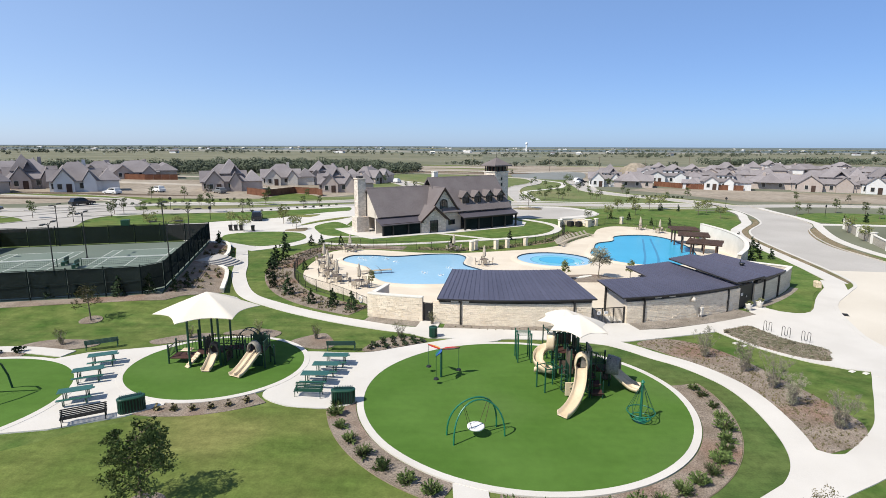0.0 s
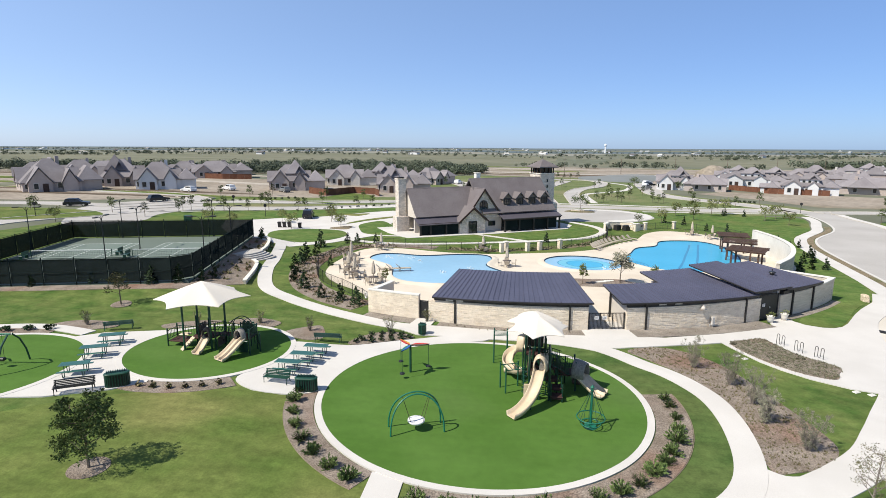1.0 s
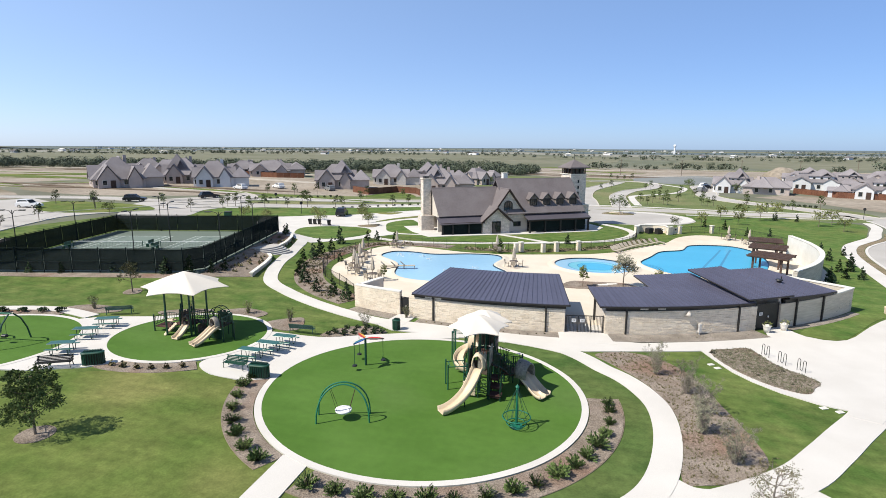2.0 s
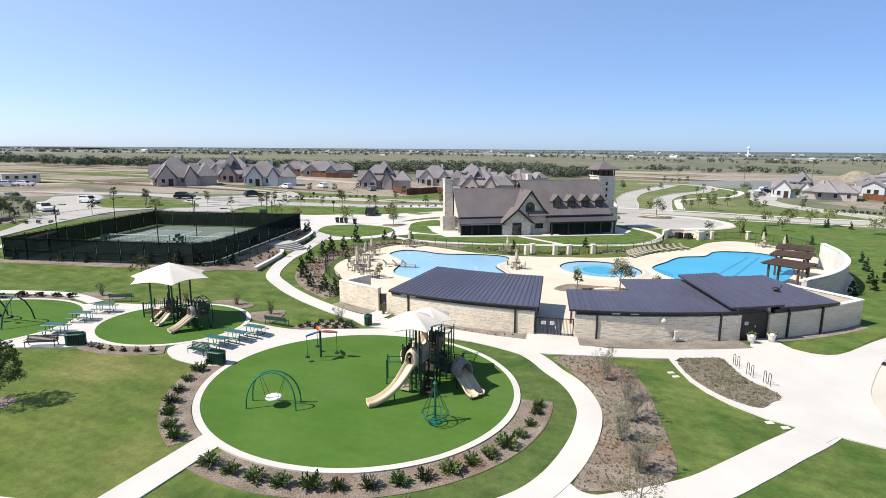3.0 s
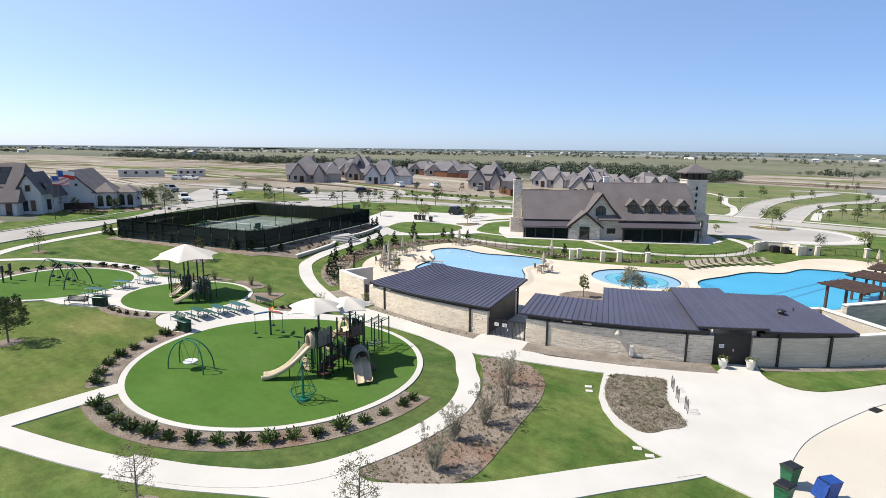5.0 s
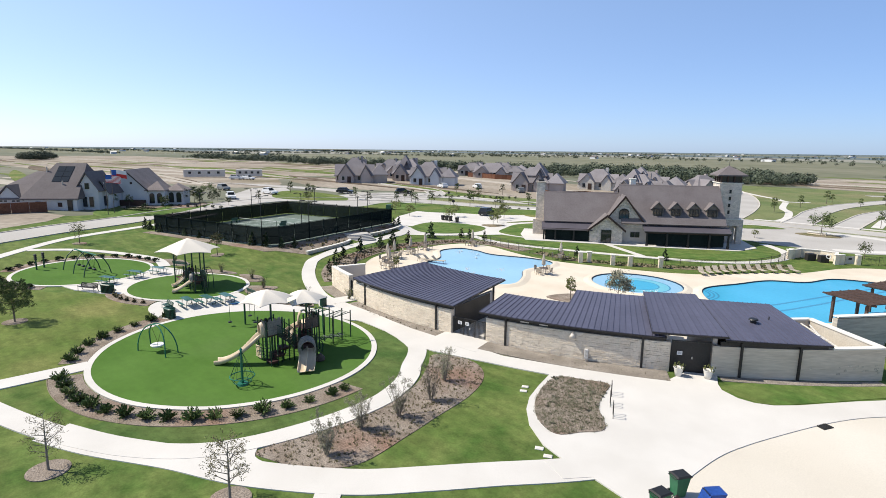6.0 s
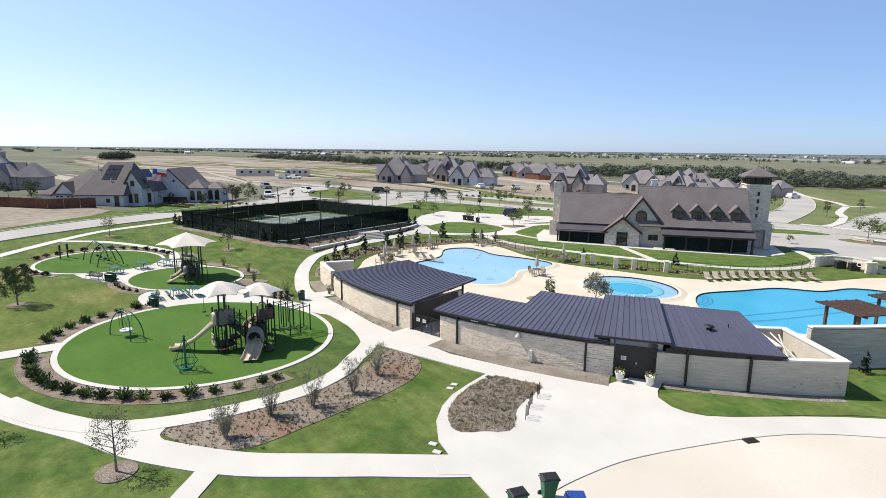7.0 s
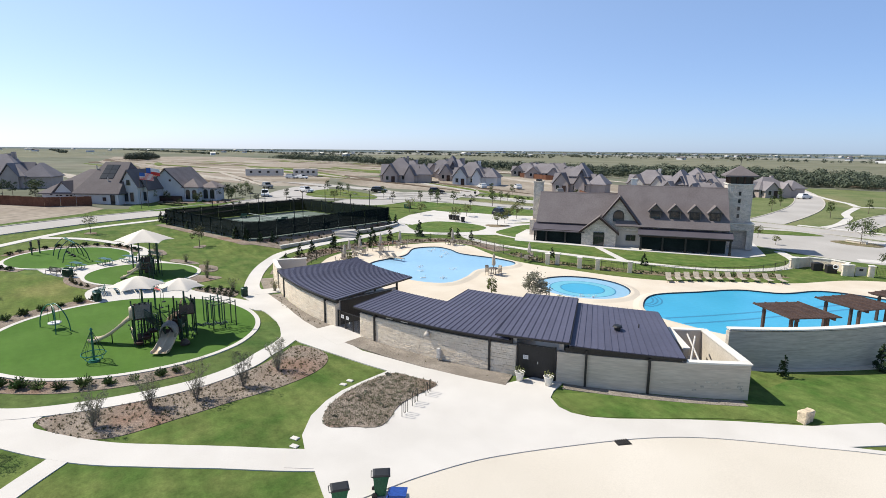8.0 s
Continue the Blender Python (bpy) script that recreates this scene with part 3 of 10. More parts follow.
drape("planting_bed", BED_C, 0.10, MULCH, "bed of dry brown and green ground cover edged by concrete", "planting bed")
drape("planting_bed", arc_strip(9.63, 11.4, -103, 11, 40, PC), 0.045, MULCH, "mulched bed with junipers along the play circle", "planting bed")
drape("planting_bed", arc_strip(9.63, 11.2, -173, -115, 24, PC), 0.045, MULCH, "mulched bed with junipers along the play circle", "planting bed")
drape("edging", arc_strip(11.42, 11.45, -103, 11, 40, PC), 0.055, EDGING, "thin steel edging between mulch and lawn", "edging")
drape("edging", arc_strip(11.2, 11.23, -173, -115, 24, PC), 0.055, EDGING, "thin steel edging between mulch and lawn", "edging")
drape("planting_bed", arc_strip(5.77, 7.25, -118, -48, 20, SC), 0.045, MULCH, "mulched bed with young plants along the play circle", "planting bed")
drape("planting_bed", arc_strip(6.72, 8.4, 95, 235, 30, LC), 0.04, MULCH, "mulched bed with low shrubs round the swing circle", "planting bed")
drape("planting_bed", arc_strip(6.72, 7.9, -100, -40, 16, LC), 0.04, MULCH, "mulched bed with low shrubs round the swing circle", "planting bed")
drape("planting_bed", curve([(-5.8, 36.5), (-5.6, 37.6), (-4.9, 38.8), (-3.9, 39.7), (-2.4, 39.8), (-1.4, 39.2), (-1.7, 38.6), (-3.2, 37.7), (-4.8, 36.6)]), 0.045, MULCH, "mulched corner bed with small round shrubs", "planting bed")
drape("planting_bed", curve([(-11.4, 37.9), (-9.6, 40.0), (-8.7, 39.3), (-8.0, 37.2), (-9.2, 36.5)]), 0.045, MULCH, "mulched bed round a young shrub", "planting bed")
drape("planting_bed", curve([(-17, 39.6), (-15.2, 41.0), (-12.8, 40.3), (-13.0, 38.9), (-14.8, 39.0)]), 0.045, MULCH, "mulched bed round a young shrub", "planting bed")
drape("planting_bed", curve([(-21.5, 37.6), (-19.6, 39.2), (-17.6, 39.6), (-18.2, 38.4), (-20.4, 36.9)]), 0.045, MULCH, "mulched bed round a young shrub", "planting bed")
drape("planting_bed", curve([(-29.8, 35.8), (-28.6, 37.4), (-25.4, 37.4), (-24.8, 36.2), (-27, 35.2)]), 0.045, MULCH, "mulched bed round a young shrub", "planting bed")
drape("planting_bed", arc_strip(WR + 0.1, 42.5, -107.6, -99, 12), 0.035, GRAVELBED, "mulched strip along the stone wall", "planting bed")
drape("planting_bed", arc_strip(WR + 0.1, 42.75, -98.3, -81.5, 20), 0.035, GRAVELBED, "mulched strip along the stone wall", "planting bed")
drape("planting_bed", arc_strip(WR + 0.1, 42.9, -76.6, -58.8, 20), 0.08, GRAVELBED, "mulched strip along the stone wall", "planting bed")
drape("planting_bed", arc_strip(WR + 0.1, 41.95, -54.2, -39.5, 16), 0.04, GRAVELBED, "gravelly strip along the grey wall", "planting bed")
drape("planting_bed", court_pt(0, 0) and [court_pt(-1.6, -0.6), court_pt(-1.6, COURT_B + 0.8), court_pt(-0.15, COURT_B + 0.8), court_pt(-0.15, -0.15), court_pt(COURT_A, -0.15), court_pt(COURT_A + 1, -1.2), court_pt(28.4, -2), court_pt(25.6, -2.8), court_pt(22.7, -3.2), court_pt(20, -3.4), court_pt(17.4, -3.3), court_pt(12.5, -3.4), court_pt(10.6, -4.3), court_pt(7, -4.7), court_pt(3.9, -4.9), court_pt(1.6, -5.0), court_pt(0.6, -3.6)], 0.04, MULCH, "mulched bank with young plants below the tennis fence", "planting bed")
drape("planting_bed", band([(-7.6, 46.4), (-11.5, 48.6), (-15.2, 52.2), (-18.0, 57.5), (-19.6, 64), (-19.2, 70), (-17.5, 76.5), (-12, 79.0), (-6, 78.5)], 3.2), 0.03, MULCH, "mulched bed with evergreen shrubs along the pool fence", "planting bed")

drape("pavement", [arc_pt(43.2, -82), arc_pt(43.4, -79), arc_pt(43.6, -76.4), arc_pt(39.0, -76.4), arc_pt(39.0, -82)], 0.075, CONCRETE, "concrete threshold before the pool gate", "threshold")
drape("pavement", [arc_pt(43.6, -101.2), arc_pt(43.6, -98.9), arc_pt(39.5, -98.9), arc_pt(39.5, -101.2)], 0.075, CONCRETE, "concrete threshold before the pool gate", "threshold")
# pool deck
DECK_OUT = curve([(-6.2, 47.2), (-9.5, 51.2), (-13.4, 54.6), (-15.9, 59), (-16.7, 66), (-15.8, 74.6), (-11.5, 76.6), (-7, 75.7), (-3, 74.9), (2.2, 75.2), (8.6, 77.6), (13.6, 79.9), (18, 83.6), (22, 90), (26, 95.5), (29.2, 103), (33.5, 107), (38.5, 105.5), (42.5, 99), (44.3, 90), (43.6, 80), (41.0, 72), (37.3, 65)], False, 5) + [Vector((34.6, 61.6))] + [arc_pt(40.6, a) for a in range(-42, -108, -4)]
drape("pool_deck", DECK_OUT, 0.05, DECK, "cream concrete pool deck", "pool deck")
P1 = curve([(-13.0, 67.6), (-12.6, 71.2), (-10, 71.9), (-6.6, 71.4), (-2.1, 73.4), (1.4, 73.8), (2.8, 71.5), (2.4, 66.8), (4.6, 63.2), (5.9, 59.7), (3.9, 57.3), (-1, 55.9), (-5.2, 55.9), (-7.6, 58), (-9.2, 63.5)], True, 6)
P3 = curve([(22.6, 70.4), (20.6, 75.2), (22.4, 80.8), (24.3, 85.8), (27.6, 88.6), (29.4, 93.6), (33, 95.6), (36.4, 95.3), (38.2, 91), (37.8, 83), (36, 76.5), (33.6, 71.6), (31.5, 69.0), (27.4, 68.4), (25, 68.6)], True, 6)
P2C = Vector((14.6, 71.3))


def inset(outline, d):
    out = []
    n = len(outline)
    sign = 1 if sum(a.x * b.y - b.x * a.y for a, b in zip(outline, outline[1:] + outline[:1])) > 0 else -1
    for i in range(n):
        t = (outline[(i + 1) % n] - outline[i - 1]).normalized()
        out.append(outline[i] + Vector((-t.y, t.x)) * d * sign)
    return out


def pool(name, outline, wat, label):
    root = thing(name, 0, 0, 0, 0, label, "swimming pool", "", "structure")
    drape("tile_edge", outline, 0.058, TILE, "dark waterline tile", parent=root)
    drape("water", inset(outline, 0.12), 0.064, wat, parent=root)
    n = len(outline)
    def strip(name, rows, m, label=""):
        bm = bmesh.new()
        vs = [[bm.verts.new((p.x, p.y, gz(p.x, p.y) + z)) for p in line] for line, z in rows]
        for r0, r1 in zip(vs, vs[1:]):
            for k in range(n):
                q = (k + 1) % n
                bm.faces.new((r0[k], r0[q], r1[q], r1[k]))
        bmesh.ops.recalc_face_normals(bm, faces=bm.faces[:])
        return part(name, bm, m, root, label)
    edge = inset(outline, -0.02)
    strip("waterline_tile", ((outline, 0.05), (outline, 0.19), (edge, 0.19)), TILE, "dark waterline tile")
    strip("coping", ((outline, 0.192), (inset(outline, -0.04), 0.205), (inset(outline, -0.35), 0.2), (inset(outline, -0.95), 0.05)), DECK)
    return root


pool("pool_leisure", P1, WATER_PALE, "shallow pale blue leisure pool with bubbling jets")
pool("pool_round", ring_pts(P2C.x, P2C.y, 4.95, 64), WATER_PALE, "round wading pool with an inner bench ring")
deep = pool("pool_lap", P3, WATER_DEEP, "deep blue swimming pool with corner steps and lane lines")

# lawns by the clubhouse
drape("lawn", curve([(-14.8, 83.3), (-7.1, 84.4), (4.9, 89.4), (15.6, 95.8), (19.6, 103.0), (19.0, 107.2), (14.0, 106.8), (6, 101.2), (-2, 95.6), (-10.6, 90.2)]), 0.03, LUSH, "lush oval lawn before the clubhouse", "lawn")
drape("pavement", band([(-25.5, 88), (-20, 82.6), (-14, 80.9), (-7, 82.2), (5.2, 87.4), (16.4, 94.0), (21.4, 102.6), (20.6, 110), (16, 116)], 1.4), 0.05, CONCRETE, walk_l, "footpath")
drape("pavement", [(-46, 88), (-38, 79), (-34, 74.5), (-27, 74), (-22.5, 79), (-18, 88), (-13, 88.5), (-12, 92), (-19, 103), (-19, 112), (-10, 124), (-14, 134), (-30, 136), (-44, 118), (-54, 106), (-50, 96)], 0.045, CONCRETE, "pale concrete car court behind the tennis court", "car court")
drape("lawn", curve([(-29, 77.6), (-33.5, 80.5), (-36, 88), (-31, 92.6), (-25.3, 92), (-22.6, 86.2), (-24.5, 80)]), 0.075, LUSH, "round grassed island in the car court", "lawn")
drape("lawn", curve([(-19.8, 89.6), (-22.8, 95), (-24.4, 101), (-21.8, 106.5), (-18, 101), (-13.4, 92.5), (-13.6, 89.4)]), 0.075, LUSH, "grassed wedge beside the clubhouse", "lawn")

# ---- pool house ----
POOLHOUSE = thing("pool_house", WC.x, WC.y, 0, 0, "low curved limestone pool house with dark standing-seam metal roofs", "pool house")


def P(r, a):
    """A plan point in the pool house's own frame."""
    return (r * math.cos(radians(a)), r * math.sin(radians(a)))


def sector(bm, r0, r1, a0, a1, z0, z1, n=10):
    """An upright curved wall block."""
    out = [P(r1, a0 + (a1 - a0) * k / n) for k in range(n + 1)] + [P(r0, a1 + (a0 - a1) * k / n) for k in range(n + 1)]
    return prism(bm, out, z0, z1)


def roof(a0, a1, r0, r1, z_front0, z_front1, z_back0, z_back1, step):
    """A metal roof laid in radial panels with raised seams, on a dark frame."""
    n = max(2, round(radians(a1 - a0) * r1 / step))
    group = new("roof")
    group.parent = POOLHOUSE
    def z(r, a):
        u, v = (a - a0) / (a1 - a0), (r - r0) / (r1 - r0)
        f, b = z_front0 + (z_front1 - z_front0) * u, z_back0 + (z_back1 - z_back0) * u
        return b + (f - b) * v
    def q(r, a, dz=0.0):
        return (*P(r, a), z(r, a) + dz)
    for k in range(n):
        b0, b1 = a0 + (a1 - a0) * k / n, a0 + (a1 - a0) * (k + 1) / n
        bm = bmesh.new()
        slab(bm, [q(r0, b0), q(r1, b0), q(r1, b1), q(r0, b1)], 0.05)
        w = (b1 - b0) * 0.05
        slab(bm, [q(r0, b0, 0.04), q(r1, b0, 0.04), q(r1, b0 + w, 0.04), q(r0, b0 + w, 0.04)], 0.05)
        part("roof_panel", bm, METALROOF, group)
    bm = bmesh.new()
    m = 12
    for k in range(m):
        b0, b1 = a0 + (a1 - a0) * k / m, a0 + (a1 - a0) * (k + 1) / m
        for r, wd in ((r1 - 0.06, 0.1), (r0 + 0.02, 0.1)):
            loft(bm, [[q(r, b0, -0.06), q(r + wd, b0, -0.06), q(r + wd, b0, -0.15), q(r, b0, -0.15)],
                      [q(r, b1, -0.06), q(r + wd, b1, -0.06), q(r + wd, b1, -0.15), q(r, b1, -0.15)]])
    for b in (a0, a1):
        loft(bm, [[q(r0, b, -0.055), q(r0, b + 0.12, -0.055), q(r0, b + 0.12, -0.15), q(r0, b, -0.15)],
                  [q(r1, b, -0.055), q(r1, b + 0.12, -0.055), q(r1, b + 0.12, -0.15), q(r1, b, -0.15)]])
    part("fascia", bm, DARKMETAL, group)
    return q


q1 = roof(-99.2, -80.9, 33.0, 41.34, 1.55, 1.60, 2.14, 2.16, 0.42)
roof(-77.6, -69.2, 36.8, 41.34, 1.56, 1.52, 1.98, 1.95, 0.42)
roof(-69.2, -59.2, 33.6, 41.34, 1.52, 1.48, 2.24, 2.22, 0.42)
roof(-60.4, -53.9, 34.1, 41.55, 1.86, 1.86, 2.72, 2.76, 0.42)
q4 = roof(-53.9, -44.4, 34.2, 41.2, 1.56, 1.34, 2.42, 2.14, 0.42)


def ashlar(parent, r, a0, a1, z0, z1, rng, material=STONE, course=(0.11, 0.22), length=(0.24, 0.75), out=0.014, rough=0.7, gap=0.005):
    """Courses of cut stone on a curved face: each stone its own piece, standing proud of the mortar."""
    z = z0
    while z < z1 - 0.08:
        h = min(rng.uniform(*course), z1 - z)
        a = a0
        while a < a1 - 0.15:
            w = min(math.degrees(rng.uniform(*length) / r), a1 - a)
            if a1 - (a + w) < 0.3:
                w = a1 - a
            mid = a + w / 2
            ob = new("stone", STONES[rng.randrange(len(STONES))])
            ob.parent = parent
            ob.matrix_basis = pose(*P(r + out * rng.uniform(-0.1, 0.9), mid), z + h / 2 + rng.uniform(-0.012, 0.012), 0, rng.uniform(-rough, rough) * 0.6, mid + rng.uniform(-rough, rough)) @ Matrix.Diagonal((0.09, radians(w) * r - gap, h - gap, 1))
            ob.material_slots[0].link = "OBJECT"
            ob.material_slots[0].material = material
            a += w
        z += h


STONES = []
for s in range(5):
    b = bmesh.new()
    box(b, 0, 0, 0, 1, 1, 1, bevel=0.02)
    rr = random.Random(s)
    for v in b.verts:
        v.co += Vector((rr.uniform(-0.14, 0.14), rr.uniform(-0.012, 0.012), rr.uniform(-0.03, 0.03)))
    me = bpy.data.meshes.new("stone")
    b.to_mesh(me)
    b.free()
    me.materials.append(STONE)
    STONES.append(me)

rng = random.Random(11)
WALL_THICK = 0.35
def wall_run(name, a0, a1, top, n=12, label="", cap=False, material=MORTAR, inner=WALL_THICK):
    bm = bmesh.new()
    low = min(gz(*arc_pt(WR, a0)), gz(*arc_pt(WR, a1))) - 0.2
    sector(bm, WR - inner, WR, a0, a1, low, top, n)
    w = part(name, bm, material, POOLHOUSE, label)
    if cap:
        bm = bmesh.new()
        sector(bm, WR - inner - 0.05, WR + 0.06, a0, a1, top + 0.002, top + 0.1, n)
        part("wall_cap", bm, CAP, w)
    return w


w0 = wall_run("wing_wall", -107.9, -101.0, 1.42, 8, "free-standing limestone wing wall", True)
w1 = wall_run("front_wall", -99.75, -81.3, 1.16, 16)
w2 = wall_run("front_wall", -76.9, -58.6, 1.08, 16)
w3 = wall_run("grey_wall", -54.9, -39.0, 1.0, 14, "smoother grey stone wall in shade", False, COURSEDWARM)
r3 = random.Random(31)
for k in range(16):
    a3 = -39.4 - abs(r3.gauss(0, 2.6))
    bm = bmesh.new()
    x, y = P(WR + 0.004, a3)
    box(bm, x, y, r3.uniform(-0.7, -0.1), 0.02, r3.uniform(0.12, 0.3), r3.uniform(0.07, 0.13), turn=a3)
    part("dark_stone", bm, TANWALL, w3)
STONE_RUNS = [(w0, -107.9, -101.0, -0.75, 1.40, STONE), (w1, -99.75, -81.3, -0.95, 1.14, STONE), (w2, -76.9, -58.6, -1.2, 1.06, STONE)]


def radial_wall(a, r0, r1, z0, z1, thick=0.35, cap=True, material=STONE_GREY, name="side_wall"):
    bm = bmesh.new()
    (x0, y0), (x1, y1) = P(r0, a), P(r1, a)
    box(bm, (x0 + x1) / 2, (y0 + y1) / 2, (z0 + z1) / 2, r1 - r0, thick, z1 - z0, turn=a)
    w = part(name, bm, material, POOLHOUSE)
    if cap:
        bm = bmesh.new()
        box(bm, (x0 + x1) / 2, (y0 + y1) / 2, z1 + 0.05, r1 - r0 + 0.1, thick + 0.12, 0.1, turn=a, bevel=0.01)
        part("wall_cap", bm, CAP, w)
    return w


radial_wall(-39.2, 34.6, WR - 0.37, -1.6, 1.0, 0.4)
radial_wall(-43.2, 34.6, 38.6, -1.4, 1.0, 0.35)
radial_wall(-107.4, 37.6, WR - 0.37, -0.9, 1.42, 0.35, True, STUCCO)
radial_wall(-99.0, 34.5, WR - 0.37, -1.0, 1.34, 0.3, False, STUCCO)
radial_wall(-81.6, 34.5, WR - 0.37, -1.2, 1.34, 0.3, False, STUCCO)
# added dark panel stands for the deep shade of the recess beside the gate
radial_wall(-81.32, 35.2, WR - 0.5, -1.1, 1.3, 0.05, False, DARKMETAL, "dark_screen")
radial_wall(-76.5, 37.4, WR - 0.37, -1.3, 1.3, 0.3, False, STUCCO)
radial_wall(-58.9, 35.0, WR - 0.37, -1.4, 1.6, 0.3, False, STUCCO)
radial_wall(-54.6, 35.0, WR - 0.37, -1.4, 1.4, 0.3, False, STUCCO)
radial_wall(-44.9, 34.8, WR - 0.37, -1.4, 1.05, 0.3, False, STUCCO)
bm = bmesh.new()
sector(bm, 34.5, 34.8, -44.6, -39.2, -1.4, 1.0, 5)
ob = part("back_wall", bm, STUCCO, POOLHOUSE)
bm = bmesh.new()
sector(bm, 34.42, 34.88, -44.7, -39.1, 1.002, 1.1, 5)
part("wall_cap", bm, CAP, ob)
bm = bmesh.new()
sector(bm, WR - 0.4, WR + 0.05, -44.2, -38.9, 1.002, 1.1, 5)
part("wall_cap", bm, CAP, w3)
for a0, a1, zb in ((-99, -88.5, 1.4), (-76, -70.5, 1.4), (-68.6, -59.2, 1.6), (-54.4, -45, 1.6)):
    bm = bmesh.new()
    sector(bm, 35.0 if a0 != -76 else 37.6, 35.25 if a0 != -76 else 37.85, a0, a1, -1.4, zb, 8)
    part("back_wall", bm, STUCCO, POOLHOUSE)
# dark frame posts, clerestory strip and floor slab
for a, r, z1 in ((-96.5, WR + 0.08, 1.36), (-83.4, WR + 0.08, 1.4), (-74.6, WR + 0.08, 1.34), (-61.1, WR + 0.08, 1.3), (-52.4, WR + 0.08, 1.3), (-47.2, WR + 0.08, 1.15), (-81.3, 34.6, 1.9), (-88.0, 34.2, 1.9), (-76.9, 37.6, 1.8)):
    bm = bmesh.new()
    x, y = P(r, a)
    zg = gz(WC.x + x, WC.y + y)
    box(bm, x, y, (zg - 0.1 + z1) / 2, 0.14, 0.14, z1 - zg + 0.1, turn=a)
    part("post", bm, DARKMETAL, POOLHOUSE)
# clerestory strip: its dark metal carries the shade of the gap under the eaves
for a0, a1, z0, z1 in ((-99.1, -81.2, 1.17, 1.52), (-76.8, -59, 1.09, 1.46), (-54.2, -44.6, 1.02, 1.36)):
    bm = bmesh.new()
    sector(bm, WR - 0.25, WR - 0.05, a0, a1, z0, z1 - 0.05, 12)
    part("clerestory_band", bm, DARKMETAL, POOLHOUSE)
for a in (-97.2, -96.0, -72.6, -70.6):
    bm = bmesh.new()
    x, y = P(WR - 0.02, a)
    box(bm, x, y, 1.27, 0.06, 0.62, 0.14, turn=a)
    part("clerestory_window", bm, HOUSETRIM, POOLHOUSE)


def gate(a0, a1, z0, h, leaves, solid_panel=False, signs=0):
    """A black metal gate in an opening of the curved wall."""
    (x0, y0), (x1, y1) = P(WR - 0.15, a0), P(WR - 0.15, a1)
    root = new("gate")
    root.parent = POOLHOUSE
    d = Vector((x1 - x0, y1 - y0))
    L = d.length
    root.matrix_basis = pose(x0, y0, z0, 0, 0, math.degrees(math.atan2(d.y, d.x)))
    bm = bmesh.new()
    for x in (0.04, L - 0.04):
        box(bm, x, 0, h / 2, 0.08, 0.08, h)
    for z in (0.08, h - 0.05):
        box(bm, L / 2, 0, z, L - 0.16, 0.05, 0.06)
    for k in range(1, leaves):
        box(bm, L * k / leaves, 0, h / 2, 0.07, 0.06, h - 0.1)
    part("gate_frame", bm, BLACK, root)
    if solid_panel:
        bm = bmesh.new()
        box(bm, L / 2, 0.01, h / 2, L - 0.17, 0.03, h - 0.2)
        part("gate_panel", bm, BLACK, root)
    else:
        k = 0.12
        while k < L - 0.1:
            bm = bmesh.new()
            box(bm, k, 0, h / 2, 0.028, 0.028, h - 0.2)
            part("bar", bm, BLACK, root)
            k += 0.11
    bm = bmesh.new()
    box(bm, L * 0.5 + 0.1, -0.07, h * 0.5, 0.05, 0.09, 0.16, bevel=0.01)
    part("handle", bm, CAP, root)
    for s in range(signs):
        bm = bmesh.new()
        box(bm, L * (0.22 + 0.22 * s), -0.045, h * (0.72 - 0.1 * (signs == 1)), 0.34, 0.02, 0.27)
        sg = part("notice", bm, WHITEP, root, "white notice board with unreadable lines")
        for r_ in range(3):
            bm = bmesh.new()
            box(bm, L * (0.22 + 0.22 * s), -0.058, h * (0.72 - 0.1 * (signs == 1)) + 0.07 - 0.065 * r_, 0.24, 0.006, 0.022)
            part("text_bar", bm, DARKMETAL, sg)
    return root


gate(-100.95, -99.8, -0.62, 1.65, 1, True)
gate(-81.2, -77.0, -0.9, 1.55, 3, False, 2)
gate(-58.5, -55.0, -1.15, 2.35, 1, True, 1)
# outside shower and utility box on the front wall, roof vent, equipment behind the grey wall
bm = bmesh.new()
x, y = P(WR + 0.3, -66.2)
box(bm, x, y, -0.35, 0.2, 0.28, 0.75, turn=-66.2, bevel=0.03)
rod(bm, P(WR + 0.3, -66.2) + (-1.2,), P(WR + 0.3, -66.2) + (-0.7,), 0.04)
rod(bm, P(WR + 0.2, -66.5) + (-1.2,), P(WR + 0.2, -66.5) + (-0.6,), 0.03)
part("meter_box", bm, HOUSETRIM, POOLHOUSE, "pale grey meter box with conduits")
bm = bmesh.new()
x, y = P(WR + 0.25, -67.6)
rod(bm, (*P(WR - 0.05, -67.6), 1.0), (x, y, 1.0), 0.035)
rod(bm, (x, y, 0.72), (x, y, 1.0), 0.26, 0.1, n=16)
rod(bm, (x, y, 1.0), (x, y, 1.06), 0.1, 0.05, n=16)
part("wall_lamp", bm, STUCCO, POOLHOUSE, "grey funnel-shaped wall lamp", True)
bm = bmesh.new()
zc = q4(38.1, -49.6)
rod(bm, zc, (zc[0], zc[1], zc[2] + 0.22), 0.2, n=14)
rod(bm, (zc[0], zc[1], zc[2] + 0.22), (zc[0], zc[1], zc[2] + 0.32), 0.33, 0.26, n=14)
part("roof_vent", bm, BLACK, POOLHOUSE, "round black roof vent")
bm = bmesh.new()
zc = q4(37.4, -47.4)
rod(bm, zc, (zc[0], zc[1], zc[2] + 0.25), 0.04)
part("vent_pipe", bm, DARKMETAL, POOLHOUSE)
